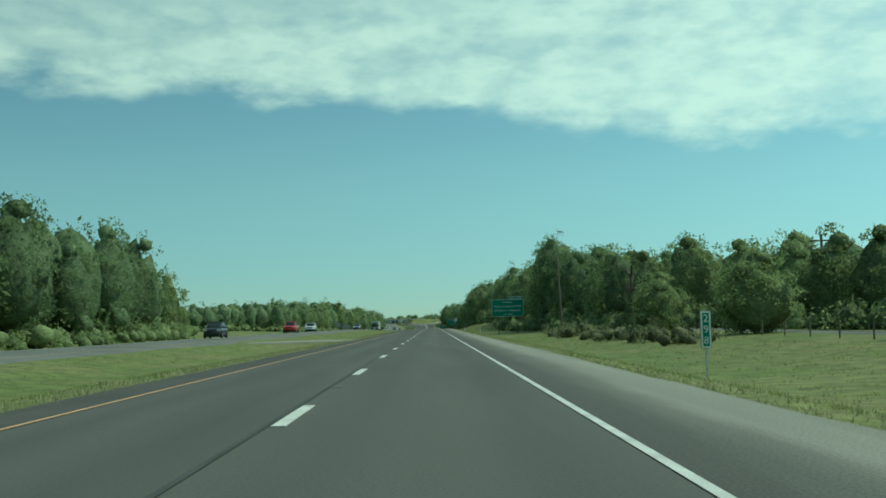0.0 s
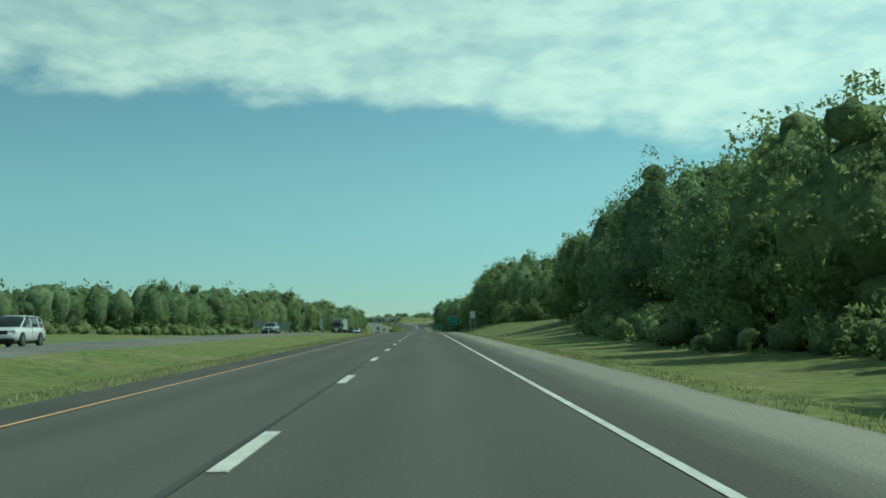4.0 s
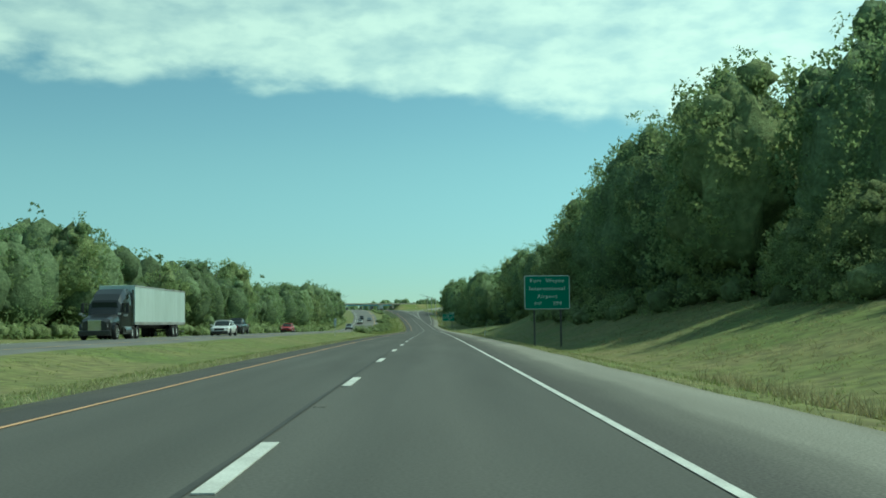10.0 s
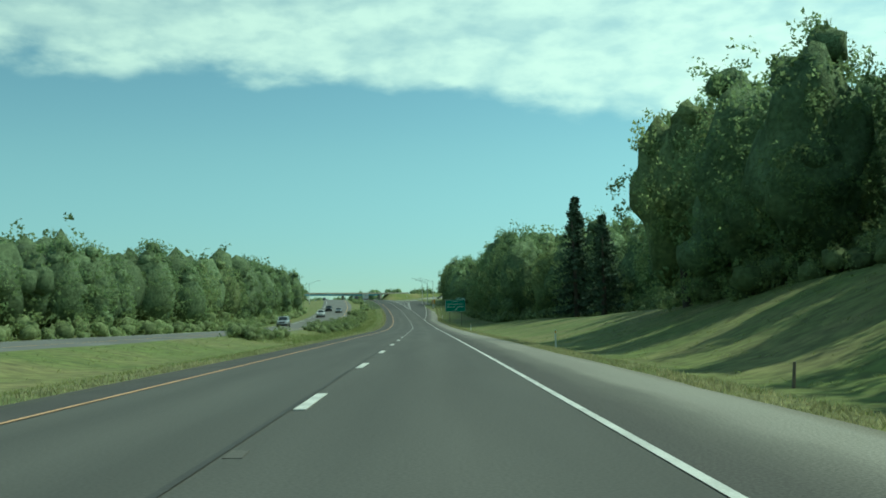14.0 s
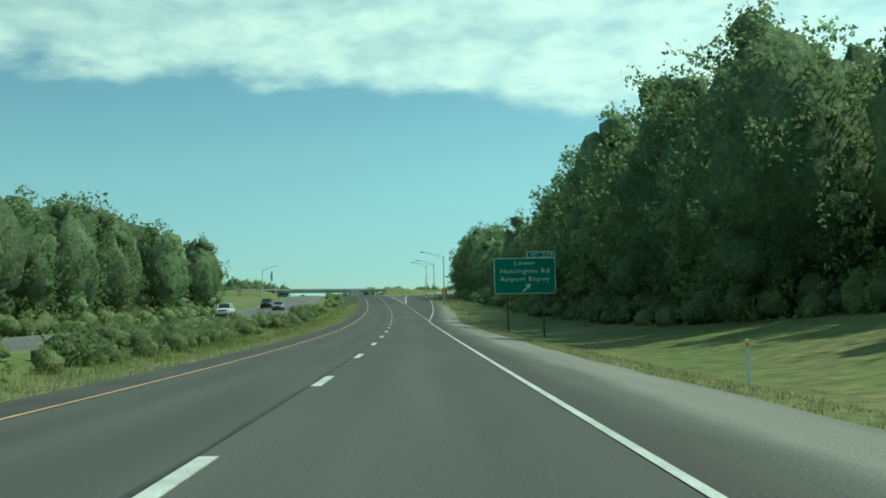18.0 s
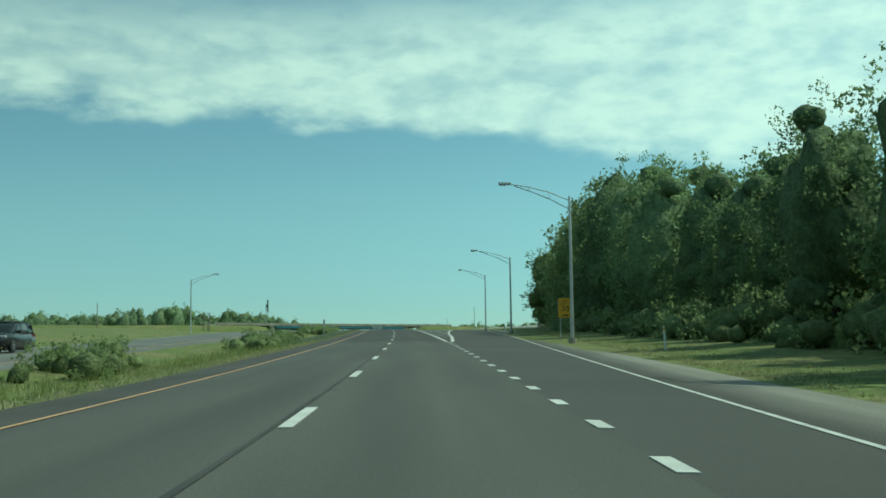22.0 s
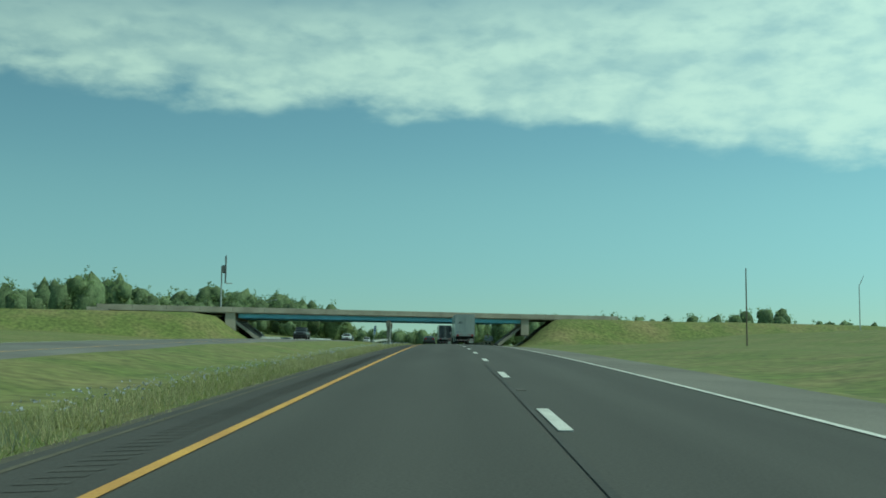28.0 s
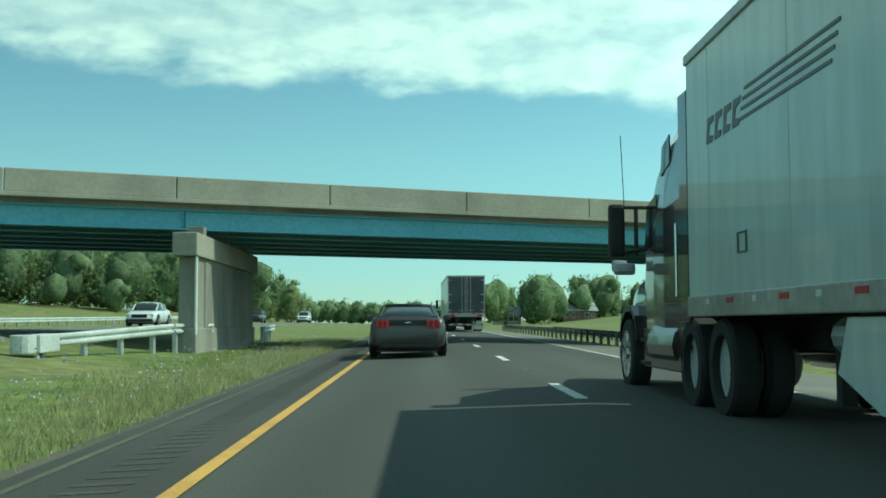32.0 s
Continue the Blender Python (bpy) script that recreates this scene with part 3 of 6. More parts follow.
# gravel crossover through the median
cross = tagged(strip("crossover", span(100, 112.5, 2), lambda s: [(o, -0.21 - 0.004 * abs(o)) for o in (-17.2, -14, -12, -10, -8, -6.5, -5.3)], GRAVEL, 0.9), "pale gravel crossover through the median grass", "crossover", kind="structure")

# milled rumble marks in the median shoulder
RUMBLE = mat("rumble_marks", (0.074, 0.071, 0.065), 0.95, (0.056, 0.054, 0.05), 1.2, 30, 0.5, 0.3)
verts, faces = [], []
for k in range(640):
    s = 1090 + 0.38 * k
    for o, ds, dz in ((-4.55, 0, 0), (-4.1, 0, 0), (-4.1, 0.15, 0), (-4.55, 0.15, 0)):
        verts.append(P(s + ds, o, crown(o) + 0.004 - 0.02 * (abs(o) - 3.72) / 1.53))
    faces.append((4 * k, 4 * k + 1, 4 * k + 2, 4 * k + 3))
child(mesh_ob("rumble_strip", verts, faces, RUMBLE), shoulder_n)

# ---------------- trees and undergrowth ----------------
rng = np.random.default_rng(7)
def ball(level):
    bm = bmesh.new()
    bmesh.ops.create_icosphere(bm, subdivisions=level, radius=1.0)
    out = np.array([v.co[:] for v in bm.verts]), np.array([[v.index for v in f.verts] for f in bm.faces])
    bm.free()
    return out


BALLS = {k: ball(k) for k in (1, 2, 3, 4)}


def tri_mesh(name, verts, tris, material, inner=None, inner_count=0):
    """A mesh of triangles; the first inner_count of them may take an inner material and soft shading."""
    me = bpy.data.meshes.new(name)
    verts, tris = np.asarray(verts, np.float32), np.asarray(tris, np.int32)
    me.vertices.add(len(verts))
    me.vertices.foreach_set("co", verts.ravel())
    me.loops.add(len(tris) * 3)
    me.loops.foreach_set("vertex_index", tris.ravel())
    me.polygons.add(len(tris))
    me.polygons.foreach_set("loop_start", np.arange(0, len(tris) * 3, 3, dtype=np.int32))
    me.polygons.foreach_set("loop_total", np.full(len(tris), 3, dtype=np.int32))
    me.materials.append(material)
    if inner_count:
        me.materials.append(inner)
        me.polygons.foreach_set("material_index", (np.arange(len(tris)) < inner_count).astype(np.int32))
        me.polygons.foreach_set("use_smooth", np.arange(len(tris)) < inner_count)
    me.update(calc_edges=True)
    return me


def sprays(centres, outward, size, leaves=3):
    """Small twigs of pointed leaves: triangles fanned out round each centre."""
    n = len(centres)
    c, out = np.repeat(centres, leaves, 0), np.repeat(outward, leaves, 0)
    d = rng.normal(size=(n * leaves, 3))
    d += out * (0.45 - (d * out).sum(1, keepdims=True))
    d /= np.linalg.norm(d, axis=1, keepdims=True)
    side = np.cross(d, out + rng.normal(scale=0.45, size=(n * leaves, 3)))
    side /= np.linalg.norm(side, axis=1, keepdims=True) + 1e-9
    ln = size * rng.uniform(0.55, 1.35, (n * leaves, 1))
    w = ln * rng.uniform(0.32, 0.55, (n * leaves, 1))
    base = c + rng.normal(scale=size * 0.35, size=(n * leaves, 3))
    v = np.stack([base - side * w, base + side * w, base + d * ln], 1).reshape(-1, 3)
    return v, np.arange(len(v)).reshape(-1, 3)


def hull(centre, half, height, level, uneven=0.3, taper=0.0):
    """The uneven skin of a mass of foliage: vertices, triangles and the outward direction at each vertex."""
    d, f = BALLS[level]
    seed = Vector(rng.uniform(-50, 50, 3))
    grow = np.array([1 + uneven * noise.noise(Vector(v) * 1.7 + seed) * 1.5 + uneven * 0.75 * noise.noise(Vector(v) * 4.2 + seed) + (uneven * 0.35 * noise.noise(Vector(v) * 9.0 + seed) if level > 3 else 0.0) for v in d])
    narrow = 1 - taper * np.clip(d[:, 2], -0.3, 1)
    v = d * grow[:, None] * np.stack([half * narrow, half * narrow, np.full(len(d), height / 2)], 1)
    return v + centre, f, d


def leafy(skins, clumps, radius, each, size, leaves=2):
    """Foliage from several skins, with clumps of leafy twigs growing out of them. Gives vertices, triangles, and the skins' own count."""
    V = np.concatenate([k[0] for k in skins])
    D = np.concatenate([k[2] for k in skins])
    base = np.cumsum([0] + [len(k[0]) for k in skins[:-1]])
    F = np.concatenate([k[1] + b for k, b in zip(skins, base)])
    A, B, C = V[F[:, 0]], V[F[:, 1]], V[F[:, 2]]
    area = np.linalg.norm(np.cross(B - A, C - A), axis=1) / 2
    n = clumps if clumps > 5 else int(area.sum() * clumps)
    pick = rng.choice(len(F), n, p=area / area.sum())
    w = rng.dirichlet((1, 1, 1), n)
    pts = A[pick] * w[:, :1] + B[pick] * w[:, 1:2] + C[pick] * w[:, 2:] + D[F[pick, 0]] * (radius * rng.uniform(0.1, 1.5, n))[:, None]
    r = radius * rng.uniform(0.6, 1.35, n)
    k = np.repeat(np.arange(n), each)
    d = rng.normal(size=(len(k), 3)) * (1, 1, 0.75) + 0.5 * D[F[pick, 0]][k]
    d /= np.linalg.norm(d, axis=1, keepdims=True)
    at = pts[k] + d * (r[k] * rng.uniform(0.45, 1.05, len(k)))[:, None]
    v, f = sprays(at, d, size, leaves)
    return np.concatenate([V, v]), np.concatenate([F, f + len(V)]), len(F)


def limb(pts, radii, sides=6):
    V, F = [], []
    for (p, r) in zip(pts, radii):
        for k in range(sides):
            a = 2 * math.pi * k / sides
            V.append((p[0] + r * math.cos(a), p[1] + r * math.sin(a), p[2]))
    for i in range(len(pts) - 1):
        for k in range(sides):
            a, b = i * sides + k, i * sides + (k + 1) % sides
            F += [(a, b, b + sides), (a, b + sides, a + sides)]
    return np.array(V), np.array(F)


def wood_parts(h, spread, bare, forks):
    V, F, base = [], [], 0
    lean = rng.normal(scale=0.04, size=2)
    trunk = [(lean[0] * z, lean[1] * z, z) for z in np.linspace(-0.4, h * 0.8, 7)]
    for pts, rad in [(trunk, np.linspace(h * 0.02 + 0.05, 0.05, 7))] + [
            (lambda z0, a, ln: ([(lean[0] * z0 + math.cos(a) * ln * q, lean[1] * z0 + math.sin(a) * ln * q, z0 + ln * (0.75 * q + 0.2 * q * q)) for q in (0, 0.35, 0.7, 1)], (0.13, 0.09, 0.06, 0.03)))(
                h * rng.uniform(bare, 0.68), rng.uniform(0, 6.28), spread * rng.uniform(0.35, 0.6)) for _ in range(forks)]:
        v, f = limb(pts, rad)
        V.append(v), F.append(f + base)
        base += len(v)
    return np.concatenate(V), np.concatenate(F)


def tree_meshes(h, spread, bare=0.1, level=3, clumps=135, each=25, size=0.22, material=LEAF, taper=0.2, uneven=0.3):
    """Trunk and crown of a broadleaf tree: a few merged masses of foliage with clumps of leaves breaking the outline."""
    tv, tf = wood_parts(h, spread, bare, 7)
    tall = h * (1 - bare)
    skins = [hull((0, 0, bare * h + tall * 0.46), spread * 0.68, tall * 0.74, level, uneven, taper)]
    for k in range(6):
        a, q = 2.4 * k + rng.uniform(-0.5, 0.5), (k + 0.6) / 6
        r = spread * rng.uniform(0.38, 0.62) * (1.05 - 0.6 * q)
        w = spread * rng.uniform(0.34, 0.5) * (1.1 - 0.35 * q)
        top = h - w * 0.95
        skins.append(hull((r * math.cos(a), r * math.sin(a), bare * h + w * 0.6 + (top - bare * h - w * 0.6) * q), w * 0.7, w * 1.25, 2, uneven))
    v, f, inside = leafy(skins, clumps, spread * 0.2, each, size)
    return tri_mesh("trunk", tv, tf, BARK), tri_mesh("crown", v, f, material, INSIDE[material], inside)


def spruce_meshes(h, spread):
    tv, tf = wood_parts(h, 0.4, 0.3, 0)
    V, F, base = [], [], 0
    for z in np.linspace(h * 0.08, h * 0.985, 26):
        reach = spread * (1 - z / h) ** 0.85 + 0.12
        for k in range(9):
            a = rng.uniform(0, 6.28)
            t = np.linspace(0.1, 1, 7)[:, None]
            ln = reach * rng.uniform(0.7, 1.1)
            pts = np.concatenate([math.cos(a) * ln * t, math.sin(a) * ln * t, z - 0.28 * ln * t ** 1.3 + 0.1 * ln * t ** 3], 1)
            v, f = sprays(pts, np.tile([math.cos(a), math.sin(a), -0.25], (len(pts), 1)), 0.34, 4)
            V.append(v), F.append(f + base)
            base += len(v)
    return tri_mesh("trunk", tv, tf, BARK), tri_mesh("crown", np.concatenate(V), np.concatenate(F), NEEDLE)


def make_tree(meshes, label, group):
    e = new("tree")
    for me in meshes:
        ob = new(me.name.split(".")[0], me)
        ob.parent = e
    return tagged(e, label, "tree", group)


KINDS = []
for h, w, bare, mt, taper in ((15, 4.4, 0.0, LEAF, 0.2), (17, 4.8, 0.03, LEAF, 0.15), (12, 4.1, 0.0, LEAF_B, 0.25), (19, 5.0, 0.05, LEAF, 0.2), (14, 3.9, 0.0, LEAF, 0.3), (10, 3.7, 0.0, LEAF_B, 0.2)):
    KINDS.append((h, make_tree(tree_meshes(h, w, bare, material=mt, taper=taper), "broadleaf tree in full green summer leaf at the wood's edge", "roadside trees")))
FAR_KINDS = []
for h, w, bare, mt, taper in ((15, 4.5, 0.02, LEAF, 0.2), (17, 4.9, 0.03, LEAF, 0.15), (12, 4.1, 0.0, LEAF_B, 0.25), (14, 4.0, 0.0, LEAF, 0.3)):
    FAR_KINDS.append((h, make_tree(tree_meshes(h, w, bare, 2, 95, 15, 0.31, mt, taper), "broadleaf tree in full green leaf deeper in the wood", "woodland trees")))
SPRUCE = make_tree(spruce_meshes(15, 3.3), "dark conical spruce with drooping boughs", "roadside trees")
OPEN_TREE = make_tree(tree_meshes(14, 4.4, 0.2, 3, 120, 30, 0.24, LEAF_B, 0.1, 0.5), "tall open-crowned tree with gaps in its foliage", "roadside trees")
used = set()


def plant(kind, s, o, height=None, sink=0.25, wide=1.0):
    """Stands a tree of about that height on the ground; the first of each kind is the pattern itself."""
    h0, proto = (KINDS[kind] if kind < 10 else FAR_KINDS[kind - 10]) if isinstance(kind, int) else ((15, SPRUCE) if kind == "spruce" else (14, OPEN_TREE))
    k = (height or h0) / h0
    m = Matrix.Translation(P(s, o, gz(s, o)) - Vector((0, 0, sink))) @ pose(0, 0, 0, 0, 0, float(rng.uniform(0, 360))) @ Matrix.Diagonal((k * wide, k * wide, k, 1))
    if proto in used:
        ob = copy_thing(proto, Matrix())
    else:
        used.add(proto)
        ob = proto
    ob.matrix_basis = m
    return ob


# right-hand wood: front line offsets and tree heights along the stations
WOOD_S = [-60, 40, 95, 130, 165, 215, 262, 285, 300, 345, 400, 435, 455, 470, 500, 545, 560, 600, 625, 650, 700, 730, 765, 800, 830, 880, 940, 975, 990, 1030, 1050, 1085, 1110]
WOOD_O = [31, 33, 32, 23, 19, 18, 19, 21, 27, 36, 33, 29, 26, 20.5, 18, 18.5, 22.5, 25, 23, 29, 31, 27, 20, 20, 20, 20, 20.5, 22, 23, 28, 31, 41, 46]
WOOD_H = dict(zip((-60, 80, 100, 112, 130, 150, 160, 178, 190, 200, 221, 250, 282, 300, 345, 400, 435, 447, 462, 480, 495, 515, 530, 545, 564, 590, 605, 625, 650, 700, 730, 745, 757, 770, 790, 815, 830, 845, 875, 900, 915, 930, 945, 975, 1006, 1030, 1042, 1052, 1081, 1104, 1125),
                  (8, 8.3, 8.7, 10.2, 9.8, 9.2, 11.2, 13, 9.2, 10.2, 11.6, 13.5, 12.2, 11, 11.5, 13.5, 12.5, 15.5, 17.6, 15.6, 15.5, 13, 11.8, 12, 13.8, 14.2, 12.8, 14.4, 13.5, 13.5, 15.5, 13.8, 15, 17.5, 18.6, 17.8, 16.2, 16.0, 14.2, 13.2, 10.6, 12.2, 14.2, 16.5, 17.5, 17, 14, 12, 11.5, 7.2, 5.5)))


def wood_height(s):
    return float(np.interp(s, list(WOOD_H), list(WOOD_H.values())))


s = -40.0
while s < 1125:
    o, h = float(np.interp(s, WOOD_S, WOOD_O)), wood_height(s)
    plant(int(rng.choice([0, 1, 2, 4, 3, 5] if s > 130 else [2, 5])), s, o + rng.uniform(1.2, 3.2), h * rng.uniform(0.85, 1.07))
    if s > 120:
        plant(int(rng.choice([10, 11, 13])), s + 3, o + rng.uniform(6, 9), h * rng.uniform(0.95, 1.08))
    if 460 < s < 566:
        plant(int(rng.choice([0, 1, 4])), s + 4, o + rng.uniform(2.5, 4.5), h * rng.uniform(0.9, 1.05))
    s += float(rng.uniform(7.2, 10.5)) * (1.0 if s < 1030 else 1.4)
# single trees that stand out
plant("open", 299, 20.5, 10.5, wide=0.88)
plant("open", 306, 22.5, 11, wide=1.0)
plant(0, 296, 22.5, 10, wide=0.95)
plant(2, 303, 20, 5.5, wide=1.2)
plant("open", 620, 19.0, 13.5, wide=0.9)
plant(0, 611, 20.5, 13.5)
plant(1, 628, 23, 14.5)
plant(4, 603, 21.5, 13)
plant("spruce", 718, 25.6, 17, wide=1.15)
plant(1, 757, 21, 16)
plant(0, 766, 22.5, 17)
plant(3, 775, 22, 16.5)
plant("spruce", 690, 25.0, 12.0, wide=1.3)
plant("open", 803, 24.5, 15)
plant("open", 1044, 28.5, 13)
plant(4, 1066, 31.5, 8.5)
plant(2, 1054, 29.5, 10)
plant(1, 166, 21, 13.6)
plant(0, 184, 21.5, 14.2, wide=1.0)
plant(4, 158, 22, 11)
for s, o, h in ((428, 24, 5), (436, 22.5, 4.2), (446, 22, 5.5), (453, 21, 4.5), (420, 27, 5), (612, 21, 4.5), (585, 20.5, 5)):
    plant(int(rng.choice([2, 5])), s, o, h, wide=1.2)
plant(5, 71, 22.5, 5.5, wide=1.25)
plant(2, 84, 19, 5.0, wide=1.2)
plant(5, 47, 25, 4.6, wide=1.3)

# wood across the far carriageway
LEFT_S = [-40, 60, 170, 195, 215, 330, 380, 520, 540, 620, 640, 760, 850, 935]
LEFT_O = [36, 38, 40, 44, 75, 72, 50, 46, 44, 37, 40, 37, 36, 34]
LEFT_H = [14.8, 14.6, 13.2, 10, 7, 7.2, 9.3, 12.3, 13.8, 12, 11, 13.4, 14.5, 14.2]
s = -20.0
while s < 924:
    o, h = float(np.interp(s, LEFT_S, LEFT_O)), float(np.interp(s, LEFT_S, LEFT_H))
    plant(int(rng.choice([10, 11, 12, 13])), s, -o - rng.uniform(0, 3), h * rng.uniform(0.82, 1.15))
    s += float(rng.uniform(13, 19))
plant("open", 628, -40, 15)
plant("open", 540, -46, 14)

# beyond the overbridge
for s, o, h in ((1500, -72, 13), (1480, -62, 13), (1545, -31, 14), (1560, -36, 14), (1530, -36, 11), (1480, -52, 14), (1465, -58, 13), (1470, -68, 14), (1462, -78, 13), (1475, -46, 12), (1455, -88, 13), (1470, -96, 14), (1530, 68, 10), (1565, 76, 12), (1500, 88, 10), (1600, 30, 11), (1230, 95, 10)):
    plant(int(rng.choice([0, 1, 2, 4])), s, o, h * rng.uniform(0.6, 1.05), wide=rng.uniform(0.85, 1.15))


def joined_woods(name, spots, label, material=LEAF, size=0.42, per=0.1, each=9, category="woodland"):
    """Far or hidden trees joined into one mesh: (station, offset, height)."""
    skins = []
    for s, o, h in spots:
        b = np.array(P(s, o, gz(s, o)))
        w = h * rng.uniform(0.26, 0.36)
        skins.append(hull(b + (0, 0, h * 0.45), w * 0.72, h * 0.74, 2, 0.3, 0.05))
        a = rng.uniform(0, 6.28)
        skins.append(hull(b + (w * 0.6 * math.cos(a), w * 0.6 * math.sin(a), h * rng.uniform(0.4, 0.7)), w * 0.5, h * 0.36, 1, 0.3))
    v, f, inside = leafy(skins, per, 1.0, each, size)
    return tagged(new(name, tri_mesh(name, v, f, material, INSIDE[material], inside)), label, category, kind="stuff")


spots = []
for s in np.arange(-40, 1040, 7.0):
    o, h = float(np.interp(s, WOOD_S, WOOD_O)), wood_height(s)
    for k in range(2):
        spots.append((s + rng.uniform(-3, 3), o + 13 + 8 * k + rng.uniform(-2, 2), h * rng.uniform(0.85, 1.08)))
joined_woods("woodland", spots, "dense green woodland behind the roadside trees")
spots = []
for s in np.arange(-60, 915, 7.0):
    o, h = float(np.interp(s, LEFT_S, LEFT_O)), float(np.interp(s, LEFT_S, LEFT_H))
    for k in range(3):
        spots.append((s + rng.uniform(-3, 3), -o - 4 - 7 * k + rng.uniform(-2, 2), h * rng.uniform(0.85, 1.2)))
joined_woods("woodland", spots, "dense green woodland across the far carriageway")
spots = [(s + rng.uniform(-6, 6), o + rng.uniform(-12, 12), rng.uniform(10, 15.5)) for s, o in
         [(1900 + 7 * k, -420 + 5.5 * k) for k in range(68)] + [(1360 + 5 * k, -100 - 1.2 * k + 12 * (k % 3)) for k in range(70)] + [(1480 + 3 * (k % 5), -40 - 3.0 * k) for k in range(70)] + [(1500 + 8 * (k % 4), -44 - 4.0 * k) for k in range(50)] + [(1100 + 5 * k, -260 + 1.2 * k) for k in range(75)]
         + [(1430 + 3 * k + 9 * (k % 3), -60 - 3.2 * k) for k in range(60)] + [(1560 + 4 * k, 24 + 3.0 * k) for k in range(30)] + [(1620 + 7 * k, 60 + 5 * k) for k in range(40)] + [(1350 + 8 * k, 150 + 6 * k) for k in range(40)] + [(2300, 300)] + [(1700 + 14 * k, -70 - k) for k in range(26)]]
joined_woods("far_woodland", spots, "low line of distant green woodland", size=0.5, per=0.12, each=7)
spots = [(2050 + 25 * (k % 3), -130 + 3.4 * k, rng.uniform(15, 19)) for k in range(110)]
joined_woods("far_woodland", spots, "wooded rise on the horizon beyond the overbridge", size=0.9, per=0.07, each=6)
spots = [(1415 + 6 * (k % 4), -40 - 2.0 * k, rng.uniform(8, 10.6)) for k in range(66)] + [(1395 + 7 * (k % 5), -62 - 2.5 * k, rng.uniform(7, 9)) for k in range(50)] + [(1408 + 5 * (k % 3), -40 - 2.6 * k, rng.uniform(3, 5)) for k in range(50)]
joined_woods("woodland", spots, "dense green wood beyond the overbridge", size=0.4, per=0.2, each=10)

# undergrowth along the wood edges and the bushes of the median
def bushes(spots, level, clumps, radius, each, size):
    """Low masses of foliage on the ground: (station, offset, half width)."""
    return leafy([hull(np.array(P(s, o, gz(s, o))) + (0, 0, r * rng.uniform(0.2, 0.65)), r * 0.6, r * 1.1, level, 0.35) for s, o, r in spots], clumps, radius, each, size)


spots = []
for s in np.arange(-30, 1115, 1.9):
    o = float(np.interp(s, WOOD_S, WOOD_O))
    for k in range(2):
        spots.append((s + rng.uniform(-1, 1), o - 1.6 + 2.6 * k + rng.uniform(-1.0, 1.2), rng.uniform(0.8, 1.7) * (1 + 0.35 * k)))
v, f, inside = bushes(spots, 1, 0.85, 0.6, 13, 0.2)
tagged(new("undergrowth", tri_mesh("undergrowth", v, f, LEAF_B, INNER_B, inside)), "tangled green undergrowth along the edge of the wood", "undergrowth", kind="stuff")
spots = []
for s in np.arange(-30, 915, 3.0):
    o = float(np.interp(s, LEFT_S, LEFT_O))
    for k in range(2):
        spots.append((s + rng.uniform(-1, 1), -o + 2.6 - 2.0 * k + rng.uniform(-1, 1), rng.uniform(0.9, 1.9)))
v, f, inside = bushes(spots, 1, 0.5, 0.7, 10, 0.28)
tagged(new("undergrowth", tri_mesh("undergrowth", v, f, LEAF_B, INNER_B, inside)), "green undergrowth below the trees across the far carriageway", "undergrowth", kind="stuff")


def shrub(s0, s1, o0, o1, n, rmin, rmax, label, material=LEAF_B):
    """One bushy thicket."""
    v, f, inside = bushes([(rng.uniform(s0, s1), rng.uniform(o0, o1), rng.uniform(rmin, rmax)) for _ in range(n)], 1, 1.9, 0.4, 20, 0.13)
    return tagged(new("shrub", tri_mesh("shrub", v, f, material, INSIDE[material], inside)), label, "shrub", kind="stuff")


shrub(640, 662, -15, -12.5, 22, 0.6, 1.1, "rounded green shrub on the median grass")
for s0, s1, o0, o1, n in ((700, 735, -15.5, -11.5, 46), (735, 775, -16, -11, 60), (775, 815, -16, -11.5, 52), (815, 850, -15.5, -11, 40), (868, 880, -14.5, -11.5, 16), (884, 894, -16.5, -12.5, 22), (897, 908, -16, -11.5, 20), (938, 952, -12.6, -10.2, 18), (960, 975, -12.5, -10, 18), (1030, 1060, -14.5, -10.5, 44), (1060, 1100, -14, -10.5, 52)):
    shrub(s0, s1, o0, o1, n, 0.5, 1.15, "leafy green thicket growing along the median")


for s0, s1, o0, o1, n in ((585, 600, 20.5, 24.5, 18), (600, 616, 18.5, 22.5, 20), (616, 634, 20, 24, 20), (424, 440, 22, 27, 16), (440, 456, 20, 24.5, 16)):
    shrub(s0, s1, o0, o1, n, 0.9, 1.7, "dense green shrubs on the bank at the foot of the wood")
# olive thickets before the wood at the start, bare dead trees, and a green bush by the fence
for s0, s1, o0, o1, n in ((60, 80, 15, 18.5, 16), (80, 104, 14.5, 19, 30), (104, 130, 14.5, 19.5, 36)):
    shrub(s0, s1, o0, o1, n, 0.4, 0.9, "olive brown bushy thicket at the foot of the wood", LEAF_O)
for s, o, h in ((332, 27, 9), (347, 29, 8), (112, 22, 7.5)):
    e = new("tree")
    tv, tf = wood_parts(h, h * 0.32, 0.25, 16)
    ob = new("trunk", tri_mesh("trunk", tv, tf, BARK))
    ob.parent = e
    e.matrix_basis = Matrix.Translation(P(s, o, gz(s, o)))
    tagged(e, "bare grey dead tree with branching limbs", "tree", "dead trees")

